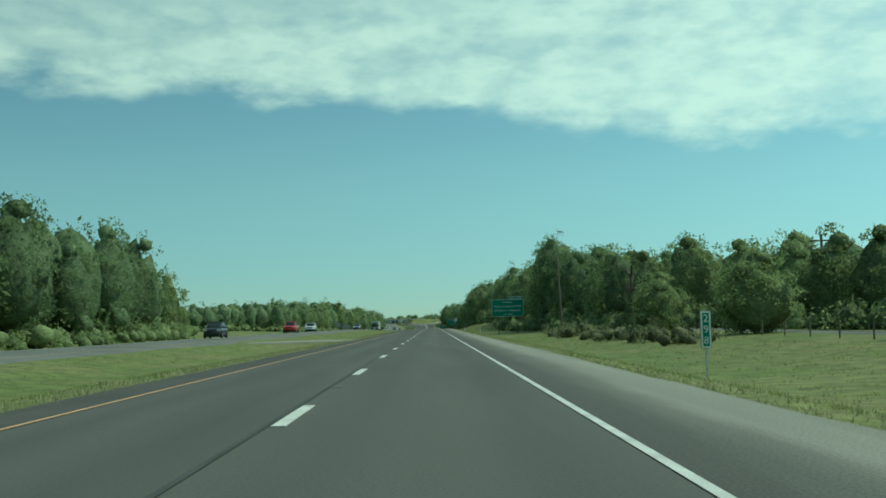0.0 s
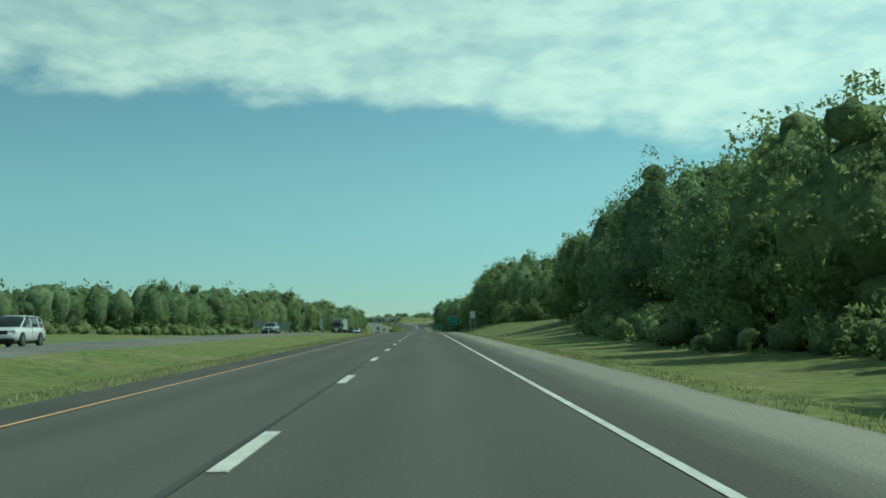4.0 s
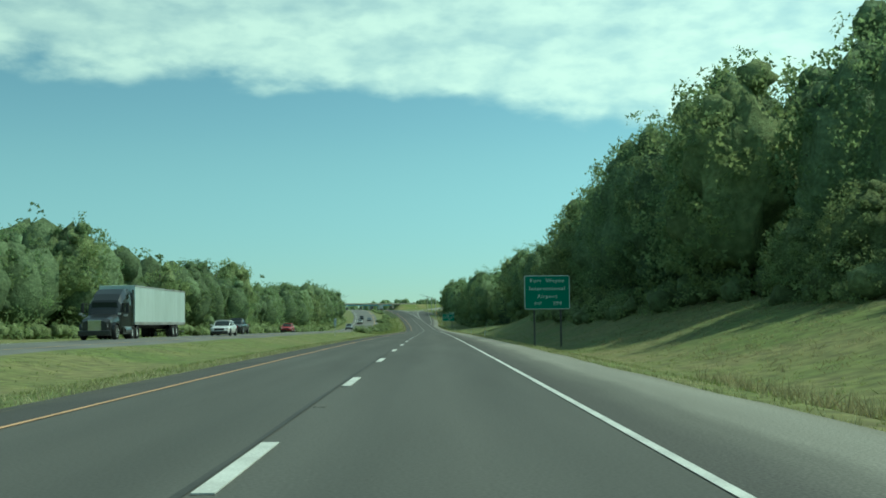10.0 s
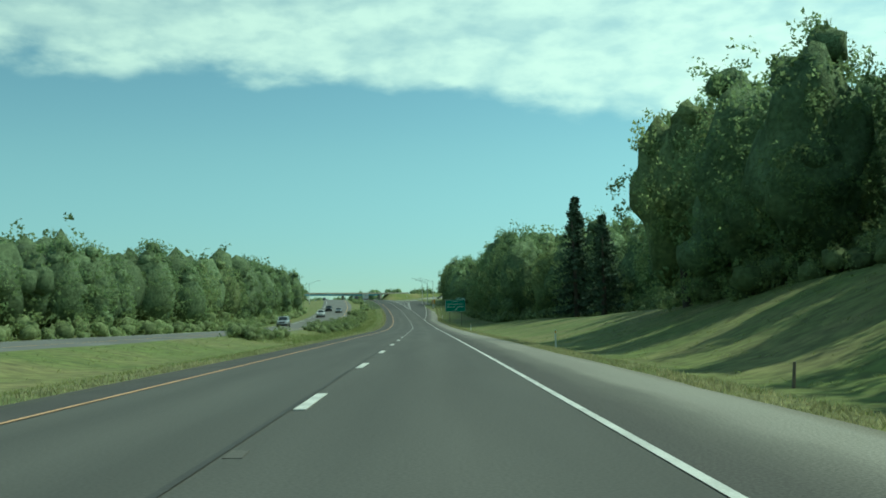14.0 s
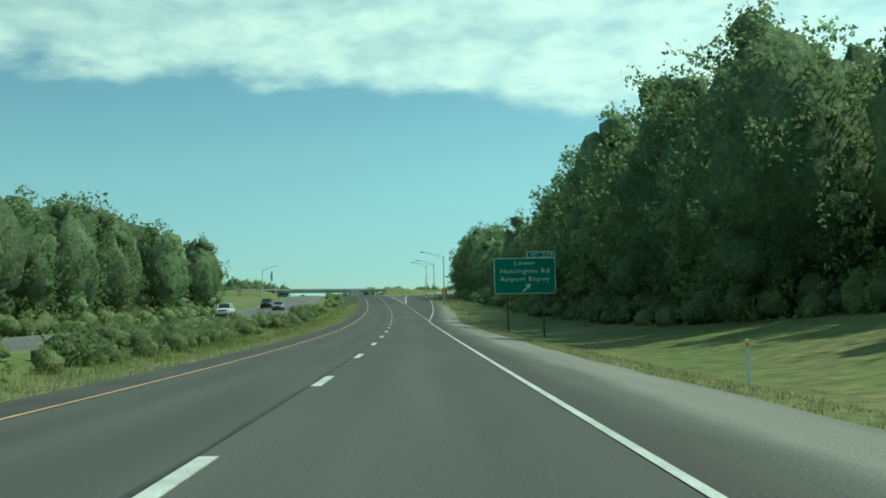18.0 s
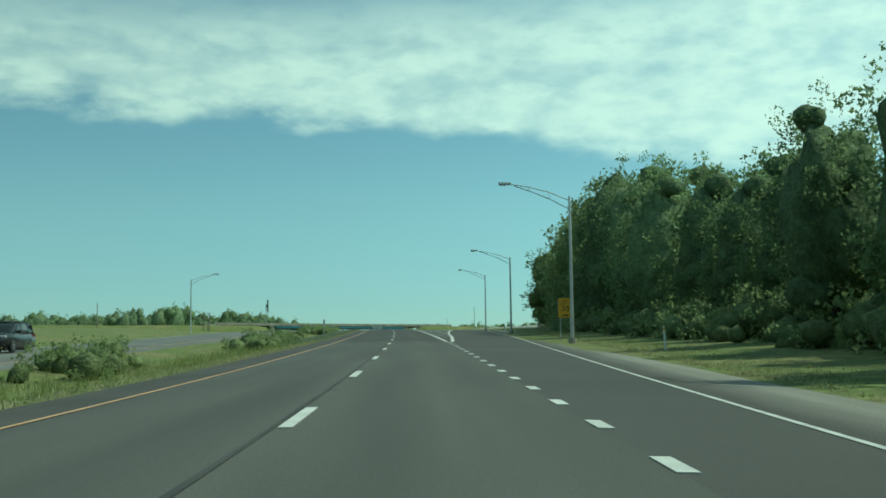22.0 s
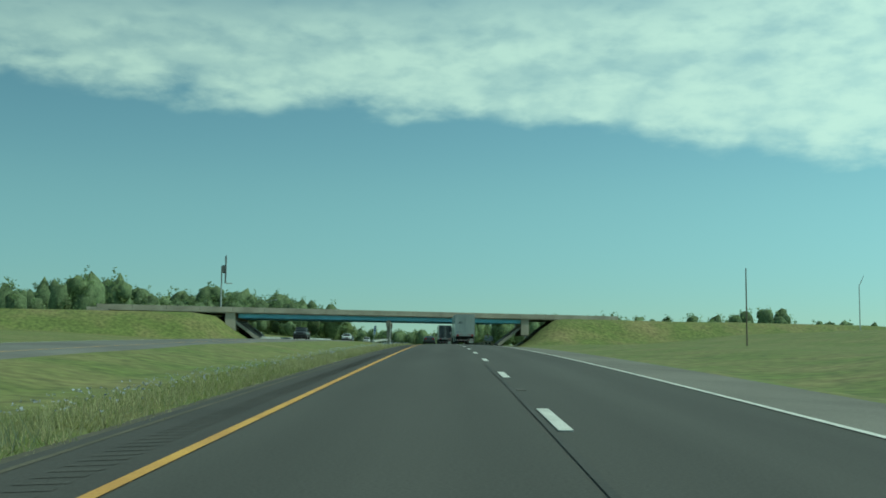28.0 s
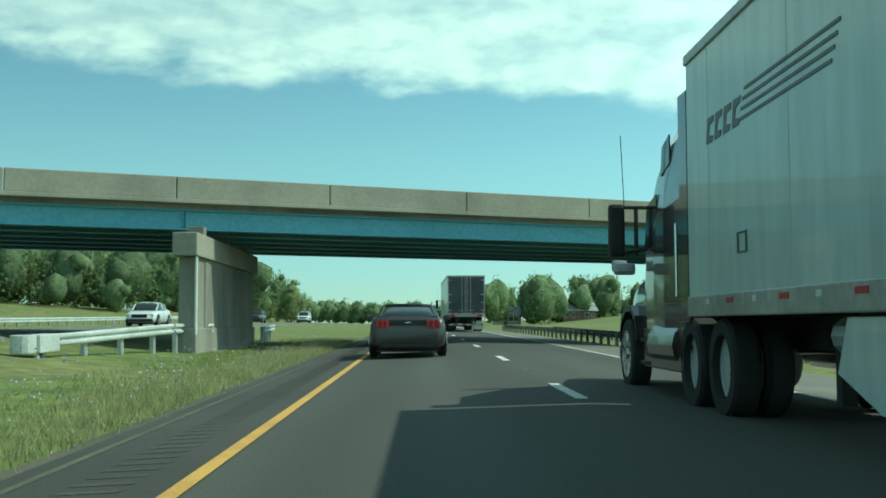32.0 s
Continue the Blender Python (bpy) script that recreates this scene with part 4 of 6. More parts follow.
# ---------------- small builders ----------------
def box(sx, sy, sz, at=(0, 0, 0), bevel=0.0, rot=None, bm=None):
    bm = bm or bmesh.new()
    g = bmesh.ops.create_cube(bm, size=1.0)["verts"]
    m = Matrix.Translation(at) @ (rot or Matrix()) @ Matrix.Diagonal((sx, sy, sz, 1))
    bmesh.ops.transform(bm, matrix=m, verts=g)
    if bevel:
        es = {e for v in g for e in v.link_edges}
        bmesh.ops.bevel(bm, geom=list(es), offset=bevel, segments=2, affect="EDGES", profile=0.6)
    return bm


def cyl(r, length, at=(0, 0, 0), axis="z", r2=None, seg=12, bm=None, bevel=0.0):
    bm = bm or bmesh.new()
    g = bmesh.ops.create_cone(bm, cap_ends=True, segments=seg, radius1=r, radius2=r if r2 is None else r2, depth=length)["verts"]
    turn = {"z": Matrix(), "x": pose(0, 0, 0, 0, 90, 0), "y": pose(0, 0, 0, -90, 0, 0)}[axis]
    bmesh.ops.transform(bm, matrix=Matrix.Translation(at) @ turn, verts=g)
    if bevel:
        caps = [e for e in {e for v in g for e in v.link_edges} if any(len(f.verts) == seg for f in e.link_faces)]
        bmesh.ops.bevel(bm, geom=caps, offset=bevel, segments=2, affect="EDGES")
    return bm


def tube(a, b, r, r2=None, seg=8, bm=None):
    bm = bm or bmesh.new()
    a, b = Vector(a), Vector(b)
    g = bmesh.ops.create_cone(bm, cap_ends=True, segments=seg, radius1=r, radius2=r if r2 is None else r2, depth=(b - a).length)["verts"]
    bmesh.ops.transform(bm, matrix=Matrix.Translation((a + b) / 2) @ (b - a).to_track_quat("Z", "Y").to_matrix().to_4x4(), verts=g)
    return bm


def slab(outline, depth, axis="y", at=0.0, bevel=0.0, bm=None):
    """A plate with an outline in two coordinates, thick along an axis."""
    bm = bm or bmesh.new()
    put = {"y": lambda u, w, d: (u, d, w), "x": lambda u, w, d: (d, u, w), "z": lambda u, w, d: (u, w, d)}[axis]
    f0 = [bm.verts.new(put(u, w, at - depth / 2)) for u, w in outline]
    f1 = [bm.verts.new(put(u, w, at + depth / 2)) for u, w in outline]
    n = len(outline)
    faces = [bm.faces.new(f0), bm.faces.new(list(reversed(f1)))]
    faces += [bm.faces.new((f0[i], f1[i], f1[(i + 1) % n], f0[(i + 1) % n])) for i in range(n)]
    bmesh.ops.recalc_face_normals(bm, faces=faces)
    if bevel:
        bmesh.ops.bevel(bm, geom=list({e for f in faces for e in f.edges}), offset=bevel, segments=2, affect="EDGES")
    return bm


def part(name, bm, material, parent, label="", smooth_shade=False):
    """Links a bmesh as one mesh object, in its parent's own axes."""
    me = bpy.data.meshes.new(name)
    bm.to_mesh(me)
    bm.free()
    me.materials.append(material)
    if smooth_shade:
        me.polygons.foreach_set("use_smooth", [True] * len(me.polygons))
    ob = new(name, me)
    ob.parent = parent
    if label:
        ob["label"] = label
    return ob


def lettering(name, text, size, at, material, parent, wide=1.0, facing=0.0, slant=0.0, tilt=90.0):
    """Raised letters that stand upright, facing back along the road."""
    cu = bpy.data.curves.new(name, "FONT")
    cu.body, cu.size, cu.align_x, cu.align_y, cu.extrude, cu.shear = text, size, "CENTER", "CENTER", 0.004, slant
    cu.resolution_u, cu.space_character = 2, 1.12
    tmp = new(name, cu)
    me = bpy.data.meshes.new_from_object(tmp.evaluated_get(bpy.context.evaluated_depsgraph_get()))
    bpy.data.objects.remove(tmp)
    me.transform(pose(*at, tilt, 0, facing) @ Matrix.Diagonal((wide, 1, 1, 1)))
    me.materials.clear()
    me.materials.append(material)
    ob = new(name, me)
    ob.parent = parent
    return ob


def placed(s, o, z=None, turn=0.0):
    """A pose on the plan: x to the right of the road, y along it."""
    return Matrix.Translation(P(s, o, gz(s, o) if z is None else z)) @ pose(0, 0, 0, 0, 0, math.degrees(heading(s)) + turn)


def thing(name, m, label, category, group="", kind=""):
    e = new(name)
    e.matrix_world = m
    return tagged(e, label, category, group, kind)


# ---------------- overbridge ----------------
SKEW = math.atan(0.435)
bo = -10.0
bridge = thing("overbridge", Matrix.Translation(P(bridge_edge(bo), bo, 0)) @ pose(0, 0, 0, 0, 0, math.degrees(heading(1306) + SKEW)),
               "concrete overbridge with pale blue steel girders on a median pier", "bridge")
# in the bridge's own axes x runs along it to the right, y across it away from the traffic that nears it
X0, X1, DECK_W = -25.6, 26.0, 12.4
TOP, PAR_B, GIR_B = 5.5, 4.78, 3.83
for k, x in enumerate(np.arange(X0 - 22, X1 + 20, 5.2)):
    for y in (0.0, DECK_W):
        part("parapet_panel", box(5.17, 0.3, TOP - PAR_B, (x + 2.6, y, (TOP + PAR_B) / 2), 0.03), CONCRETE, bridge)
part("deck_edge", box(X1 - X0 + 40, 0.46, 0.14, ((X0 + X1) / 2, 0.02, PAR_B - 0.07), 0.02), CONCRETE, bridge)
part("deck", box(X1 - X0 + 40, DECK_W - 0.5, 0.26, ((X0 + X1) / 2, DECK_W / 2, PAR_B - 0.16)), CONCRETE_D, bridge)
for k in range(6):
    y = 0.42 + k * (DECK_W - 0.84) / 5
    g = box(X1 - X0, 0.04, PAR_B - 0.3 - GIR_B, ((X0 + X1) / 2, y, (PAR_B - 0.3 + GIR_B) / 2))
    g = part("girder", g, BLUE_STEEL, bridge, "pale blue painted steel girder" if k == 0 else "")
    part("flange", box(X1 - X0, 0.4, 0.05, ((X0 + X1) / 2, y, GIR_B)), BLUE_STEEL, g)
    part("flange", box(X1 - X0, 0.36, 0.04, ((X0 + X1) / 2, y, PAR_B - 0.32)), BLUE_STEEL, g)
    part("stiffener", box(0.03, 0.16, PAR_B - 0.38 - GIR_B, (-0.4, y - 0.1, (PAR_B - 0.3 + GIR_B) / 2)), BLUE_STEEL, g)
# median pier: lies along the road, so it is turned back by the skew
pier_turn = bridge.matrix_world.inverted() @ placed(1310.1, -10.0, 0.0)
pier = part("pier", box(0.52, 12.0, 3.7, (0, 0, 0.95), 0.04), CONCRETE_D, bridge, "stained concrete pier wall in the median")
pier.matrix_basis = pier_turn
cap = part("pier_cap", box(0.76, 12.8, 0.72, (0, 0, 3.16), 0.04), CONCRETE, pier)
for y in (-4.3, -1.45, 1.45, 4.3):
    part("pier_panel", box(0.6, 0.5, 2.2, (0, y, 1.6), 0.03), CONCRETE_D, pier)
for y in (-4.5, 0.0, 4.5):
    part("bearing", box(0.5, 0.5, 0.34, (0, y, 3.66), 0.02), CONCRETE_D, pier)
part("drain_pipe", tube((0.3, -6.06, 0.4), (0.3, -6.06, 3.5), 0.045), SIGN_WHITE, pier, "white drain pipe down the pier's corner")
part("pier_plinth", box(0.64, 12.2, 1.2, (0, 0, 0.0), 0.04), CONCRETE_D, pier)
for sx, x in ((-1, X0), (1, X1)):
    bm = box(1.6, DECK_W - 0.3, 3.0, (x + sx * 0.9, DECK_W / 2, 3.2), 0.04)
    shear = Matrix(((1, 0.435, 0, -0.435 * 1.5), (0, 1, 0, 0), (0, 0, 1, 0), (0, 0, 0, 1)))
    bmesh.ops.transform(bm, matrix=shear, verts=bm.verts)
    part("abutment", bm, CONCRETE, bridge)
    bm = slab([(x - sx * 4.6, 0.1), (x + sx * 0.6, 3.75), (x + sx * 0.6, 3.3), (x - sx * 4.2, -0.3)], DECK_W - 1.5, "y", DECK_W / 2)
    bmesh.ops.transform(bm, matrix=shear, verts=bm.verts)
    part("slope_paving", bm, CONCRETE_D, bridge, "shaded concrete slope paving")
# bridge road surface beyond the abutments is carried by the deck; mast with an edge-on sign panel
mast = thing("sign_mast", placed(1300, -40.1, 5.6, 14), "tall steel mast with a large road sign seen edge-on", "sign")
part("mast", cyl(0.12, 7.4, (-0.35, 0, 3.7), seg=10), GALV, mast)
part("bracket", box(0.5, 0.25, 1.3, (-0.05, 0, 6.9), 0.04), SIGN_BACK, mast)
part("panel", box(0.14, 2.4, 4.5, (0.3, 0.2, 6.9), 0.03), SIGN_BACK, mast)
part("walkway", box(1.0, 0.9, 0.1, (0.85, 0, 4.6), 0.02), GALV, mast)

# ---------------- guardrails ----------------
def w_beam(length, bm=None):
    """A W-section rail along y."""
    prof = [(0.0, -0.15), (0.03, -0.11), (0.03, -0.06), (-0.035, -0.025), (-0.035, 0.025), (0.03, 0.06), (0.03, 0.11), (0.0, 0.15)]
    bm = bm or bmesh.new()
    n = max(int(length / 2), 1)
    rows = [[bm.verts.new((x, length * i / n, z)) for x, z in prof + [(x - 0.012, z) for x, z in reversed(prof)]] for i in range(n + 1)]
    m = len(rows[0])
    for a, b in zip(rows, rows[1:]):
        for j in range(m):
            bm.faces.new((a[j], a[(j + 1) % m], b[(j + 1) % m], b[j]))
    bm.faces.new(rows[0]), bm.faces.new(list(reversed(rows[-1])))
    bmesh.ops.recalc_face_normals(bm, faces=bm.faces)
    return bm


RAIL_W = mat("white_guardrail_paint", (0.62, 0.64, 0.62), 0.5, (0.48, 0.5, 0.49), 1.0, 12, 0.25, 0.05, metal=0.2)


RAIL_OLD = mat("weathered_guardrail", (0.16, 0.15, 0.13), 0.7, (0.22, 0.21, 0.18), 1.0, 12, 0.3, 0.05, metal=0.2)


def guardrail(s0, o0, s1, o1, label, blunt=True, dz=0.0, zed=None, finish=RAIL_W):
    a, b = P(s0, o0, (zed[0] if zed else gz(s0, o0)) + dz), P(s1, o1, (zed[1] if zed else gz(s1, o1)) + dz)
    ln = (b - a).length
    e = thing("guardrail", Matrix.Translation(a) @ (b - a).to_track_quat("Y", "Z").to_matrix().to_4x4(), label, "guardrail", "guardrails by the overbridge")
    bm = w_beam(ln)
    bmesh.ops.translate(bm, verts=bm.verts, vec=(0, 0, 0.6))
    part("rail", bm, finish, e)
    for y in np.arange(0.4, ln, 2.0):
        part("post", box(0.12, 0.16, 1.25, (-0.14, y, 0.1), 0.01), GALV if finish is RAIL_W else finish, e)
    if blunt:
        bm = cyl(0.32, 0.42, (-0.3, -0.1, 0.55), seg=16, bevel=0.02)
        box(0.5, 0.9, 0.42, (-0.15, 0.35, 0.55), 0.03, bm=bm)
        part("end_cushion", bm, RAIL_W, e, "rounded pale grey impact end piece")
    return e


guardrail(1294.4, -11.9, 1302.6, -10.25, "white painted guardrail flaring up to the bridge pier", True, 0.0, (-0.23, 0.02))
guardrail(1302.6, -10.2, 1306.5, -9.65, "white painted guardrail against the bridge pier", False, 0.0, (0.02, 0.0))
guardrail(1318.5, -9.4, 1327, -10.0, "short white guardrail behind the bridge pier", False)
guardrail(1273, -29.1, 1420, -29.2, "long white guardrail along the far carriageway", False, 0.0, (0.05, 0.7))
guardrail(1300, 7.6, 1385, 7.6, "weathered brown guardrail beside the shoulder under the overbridge", False, -0.15, finish=RAIL_OLD)
guardrail(1312, 12.0, 1390, 13.6, "weathered brown guardrail beside the entry ramp", False, -0.15, finish=RAIL_OLD)

# ---------------- lamps ----------------
LAMP_GLASS = mat("lamp_glass", (0.5, 0.5, 0.46), 0.2, (0.42, 0.42, 0.4), 1, 8, 0.1)
lamp_post = None


def street_lamp(s, o, height, arm, turn=0.0):
    global lamp_post
    m = placed(s, o, turn=turn) @ Matrix.Diagonal((1, 1, 1.065 if s < 930 else 0.94 if s < 1000 else 1.0, 1))
    if lamp_post is None:
        e = lamp_post = thing("street_lamp", m, "tall grey steel lamp post with a long truss arm", "street lamp", "street lamps at the exit")
        part("base", cyl(0.24, 0.35, (0, 0, 0.12), seg=12, bevel=0.03), CONCRETE, e)
        part("pole", tube((0, 0, 0), (0, 0, 8.1), 0.115, 0.075, 12), GALV, e)
        part("pole_cap", cyl(0.085, 0.1, (0, 0, 8.15), r2=0.05), GALV, e)
        up = [(0, 0, 7.95), (-1.2, 0, 8.42), (-2.4, 0, 8.72), (-3.5, 0, 8.88)]
        low = [(0, 0, 7.45), (-1.2, 0, 8.05), (-2.4, 0, 8.5), (-3.3, 0, 8.8)]
        for nm, pts in (("upper_arm", up), ("lower_arm", low)):
            bm = bmesh.new()
            for a, b in zip(pts, pts[1:]):
                tube(a, b, 0.03, 0.027, 8, bm)
            part(nm, bm, GALV, e)
        for k in (1, 2):
            part("strut", tube(up[k], low[k], 0.015), GALV, e)
        bm = box(0.75, 0.27, 0.15, (-3.85, 0, 8.92), 0.05)
        head = part("lamp_head", bm, GALV, e)
        part("lens", box(0.4, 0.2, 0.06, (-3.95, 0, 8.84), 0.02), LAMP_GLASS, head)
        return e
    return copy_thing(lamp_post, m)


street_lamp(925, 11.8, 8, 3.7)
street_lamp(984, 13.9, 8, 3.7)
street_lamp(1044, 16.6, 8, 3.7)
street_lamp(1044.4, -34, 8, 3.7, 180)
street_lamp(1440, -52, 8, 3.7, 180)

# ---------------- signs ----------------
POST_OLD = mat("weathered_steel_post", (0.14, 0.135, 0.12), 0.7, (0.1, 0.095, 0.085), 1.0, 12, 0.3, metal=0.3)
def rounded(w, h, r, cx=0.0, cz=0.0, n=4):
    pts = []
    for sx, sz, a0 in ((1, 1, 0), (-1, 1, 90), (-1, -1, 180), (1, -1, 270)):
        for k in range(n + 1):
            a = radians(a0 + 90 * k / n)
            pts.append((cx + sx * (w / 2 - r) + r * math.cos(a), cz + sz * (h / 2 - r) + r * math.sin(a)))
    return pts


def face(e, w, h, z, colour, border, x=0.0, y=0.0, r=0.12, name="panel"):
    """A sign panel: aluminium back, coloured face and a border line."""
    p = part(name, slab(rounded(w, h, r, x, z), 0.05, "y", y + 0.03), SIGN_BACK, e)
    part("border", slab(rounded(w - 0.02, h - 0.02, r, x, z), 0.012, "y", y), border, p)
    part("face", slab(rounded(w - 0.10, h - 0.10, max(r - 0.04, 0.01), x, z), 0.014, "y", y - 0.005), colour, p)
    return p


def bars(e, rows, material, y=-0.02):
    for x, z, w, h in rows:
        part("text_bar", box(w, 0.008, h, (x, y, z)), material, e)


def guide_sign(s, o0, o1, z0, z1, lines, tab, label, turn=0.0):
    w, h, o = (o1 - o0) * U, (z1 - z0) * U, (o0 + o1) / 2
    g = gz(s, o)
    e = thing("guide_sign", placed(s, o, turn=turn), label, "road sign", "green guide signs")
    zb, zt = (z0 - g) * U, (z1 - g) * U
    face(e, w, h, (zb + zt) / 2, SIGN_GREEN, SIGN_WHITE)
    for x in (-w * 0.28, w * 0.3):
        p = box(0.09, 0.012, zt + 0.4, (x, 0.09, (zt - 0.6) / 2))
        box(0.012, 0.16, zt + 0.4, (x, 0.16, (zt - 0.6) / 2), bm=p)
        box(0.09, 0.012, zt + 0.4, (x, 0.24, (zt - 0.6) / 2), bm=p)
        part("post", p, POST_OLD, e)
    for text, x, fz, size, wide in lines:
        lettering("lettering", text, size, (x * w, -0.016, zb + fz * h), SIGN_WHITE, e, wide)
    if tab:
        tw, th = w * 0.46, 0.38
        face(e, tw, th, zt + th / 2 - 0.01, SIGN_GREEN, SIGN_WHITE, w / 2 - tw / 2, 0, 0.08, "exit_tab")
        lettering("lettering", "EXIT", 0.22, (w / 2 - tw * 0.74, -0.016, zt + th / 2 - 0.02), SIGN_WHITE, e, 1.0)
        lettering("lettering", "299", 0.33, (w / 2 - tw * 0.28, -0.016, zt + th / 2 - 0.02), SIGN_WHITE, e, 1.3)
    return e


guide_sign(165.0, 10.6, 15.35, 1.95, 4.5, [("Lower", 0, 0.85, 0.42, 1.1), ("Huntington Rd", 0, 0.6, 0.42, 1.26), ("Airport Expwy", 0, 0.36, 0.42, 1.26), ("1/2  MILE", 0, 0.13, 0.26, 1.1)], True,
           "green exit guide sign, half mile ahead, before the wood", 4)
guide_sign(471.5, 8.0, 11.2, 2.0, 4.36, [("Fort  Wayne", 0, 0.84, 0.34, 1.1), ("International", 0, 0.61, 0.34, 1.15), ("Airport", 0, 0.38, 0.34, 1.1), ("EXIT", -0.2, 0.17, 0.22, 1.0), ("299", 0.22, 0.17, 0.33, 1.05)], False,
           "green airport guide sign on two steel posts", 4)
s3 = guide_sign(774.0, 7.1, 11.25, 2.2, 4.6, [("Lower", 0, 0.85, 0.40, 1.1), ("Huntington Rd", 0, 0.63, 0.40, 1.12), ("Airport Expwy", 0, 0.41, 0.40, 1.12)], True, "green exit sign with an upward slanting arrow", 4)
arrow = slab([(-0.26, -0.2), (-0.2, -0.26), (0.08, 0.02), (0.16, -0.08), (0.24, 0.24), (-0.08, 0.16), (0.02, 0.08)], 0.01, "y", -0.016)
bmesh.ops.translate(arrow, verts=arrow.verts, vec=(0.1, 0, (2.2 - gz(774, 9.4)) * U + 0.16 * 2.16))
part("arrow", arrow, SIGN_WHITE, s3)
# small green signs on the ramp
for s, o, w, h, z in ((1233.7, 76.0, 3.6, 1.75, 4.0), (1149.2, 55.2, 3.2, 0.95, 2.7)):
    e = thing("guide_sign", placed(s, o), "small green guide sign beside the ramp", "road sign", "green guide signs")
    face(e, w, h, z - 0.5, SIGN_GREEN, SIGN_WHITE)
    for x in (-0.6, 0.6):
        part("post", box(0.08, 0.08, z, (x, 0.09, z / 2 - 0.4)), GALV, e)
    bars(e, [(0, z - 0.3, w * 0.6, 0.12), (0, z - 0.65, w * 0.7, 0.12)], SIGN_WHITE)

# no stopping sign
e = thing("regulatory_sign", placed(316.5, 8.3, turn=3), "white no stopping sign on two thin posts in the grass", "road sign")
zc = (2.3 - gz(316.5, 8.3)) * U
face(e, 0.76, 0.98, zc, SIGN_WHITE, BLACK, r=0.06)
for x in (-0.27, 0.27):
    part("post", box(0.05, 0.04, zc + 0.9, (x, 0.08, zc / 2 - 0.2)), GALV, e)
for text, dz, size in (("NO", 0.33, 0.17), ("STOPPING", 0.11, 0.13), ("STANDING", -0.09, 0.13), ("or", -0.215, 0.07), ("PARKING", -0.34, 0.13)):
    lettering("lettering", text, size, (0, -0.016, zc + dz), BLACK, e)
# mile marker
e = thing("mile_marker", placed(30, 9.15), "narrow green mile marker with white numerals", "road sign")
part("post", box(0.06, 0.05, 2.1, (0, 0.05, 0.6)), GALV, e)
face(e, 0.26, 0.92, 1.28, SIGN_GREEN, SIGN_WHITE, r=0.03)
for k, c in enumerate("298"):
    lettering("lettering", c, 0.27, (0, -0.016, 1.55 - 0.27 * k), SIGN_WHITE, e)
# ramp speed sign
e = thing("advisory_sign", placed(932.0, 12.4, turn=3), "amber ramp speed sign on two posts before dark trees", "road sign")
zc = (2.1 - gz(932, 12.4)) * U
face(e, 0.95, 1.28, zc, SIGN_YELLOW, SIGN_YELLOW, r=0.05)
part("rule", box(0.93, 0.01, 0.025, (0, -0.015, zc + 0.26)), BLACK, e)
lettering("lettering", "EXIT", 0.2, (0, -0.016, zc + 0.43), BLACK, e)
lettering("lettering", "30", 0.52, (0, -0.016, zc - 0.07), BLACK, e)
bars(e, [(0, zc - 0.48, 0.4, 0.09)], BLACK, -0.016)
for x in (-0.33, 0.33):
    part("post", box(0.05, 0.05, zc + 1.0, (x, 0.08, zc / 2 - 0.3)), GALV, e)
# narrow blue markers in the median
for s, o, w, h, z in ((278.5, -9.3, 0.26, 0.95, 1.75), (562, -13.0, 0.34, 1.0, 1.9), (1020, -10.2, 0.26, 0.85, 1.75), (1263, -11.0, 0.34, 1.25, 2.0)):
    e = thing("location_marker", placed(s, o) @ pose(0, 0, 0, 0, 7 if s > 1200 else 1, 0), "narrow blue location marker on a slim post in the median", "road sign", "blue median markers")
    part("post", box(0.06, 0.05, z + h / 2 + 0.3, (0, 0.05, (z + h / 2) / 2 - 0.2)), GALV, e)
    face(e, w, h, z, SIGN_BLUE, SIGN_WHITE, r=0.03)
    bars(e, [(0, z + h * 0.3, w * 0.62, 0.13), (0, z + h * 0.08, w * 0.62, 0.11), (0, z - h * 0.14, w * 0.62, 0.11), (0, z - h * 0.34, w * 0.62, 0.11)], SIGN_WHITE, -0.014)
# sign across the road seen from behind, delineators
e = thing("road_sign", placed(372, -30), "dark back of a road sign across the far carriageway", "road sign")
part("panel", box(1.5, 0.04, 1.3, (0, 0, 2.0), 0.02), SIGN_BACK, e)
for x in (-0.5, 0.5):
    part("post", box(0.06, 0.06, 2.4, (x, 0.06, 0.9)), GALV, e)
e = thing("road_sign", placed(418, -31), "broad dark back of a road sign before the wood", "road sign")
part("panel", box(2.6, 0.04, 1.5, (0, 0, 1.7), 0.02), SIGN_BACK, e)
for x in (-0.9, 0.9):
    part("post", box(0.06, 0.06, 2.2, (x, 0.06, 0.8)), GALV, e)
delin = None
for s, o in ((153.5, 8.3), (271, 9.5), (534, 8.2), (615, 9.6), (727, 9.5), (846, 9.8), (905, 13.2), (1010, 16.0), (1122, 34.6), (860, -17), (280, -15)):
    m = placed(s, o) @ pose(0, 0, 0, float(rng.uniform(-3, 3)), float(rng.uniform(-4, 4)), 0)
    if delin is None:
        delin = thing("delineator_post", m, "slim white flexible delineator post in the verge", "marker post", "verge delineators")
        part("post", box(0.09, 0.03, 1.2, (0, 0, 0.42), 0.01), SIGN_WHITE, delin)
        part("reflector", box(0.07, 0.006, 0.12, (0, -0.018, 0.9)), SIGN_YELLOW, delin)
    else:
        copy_thing(delin, m)

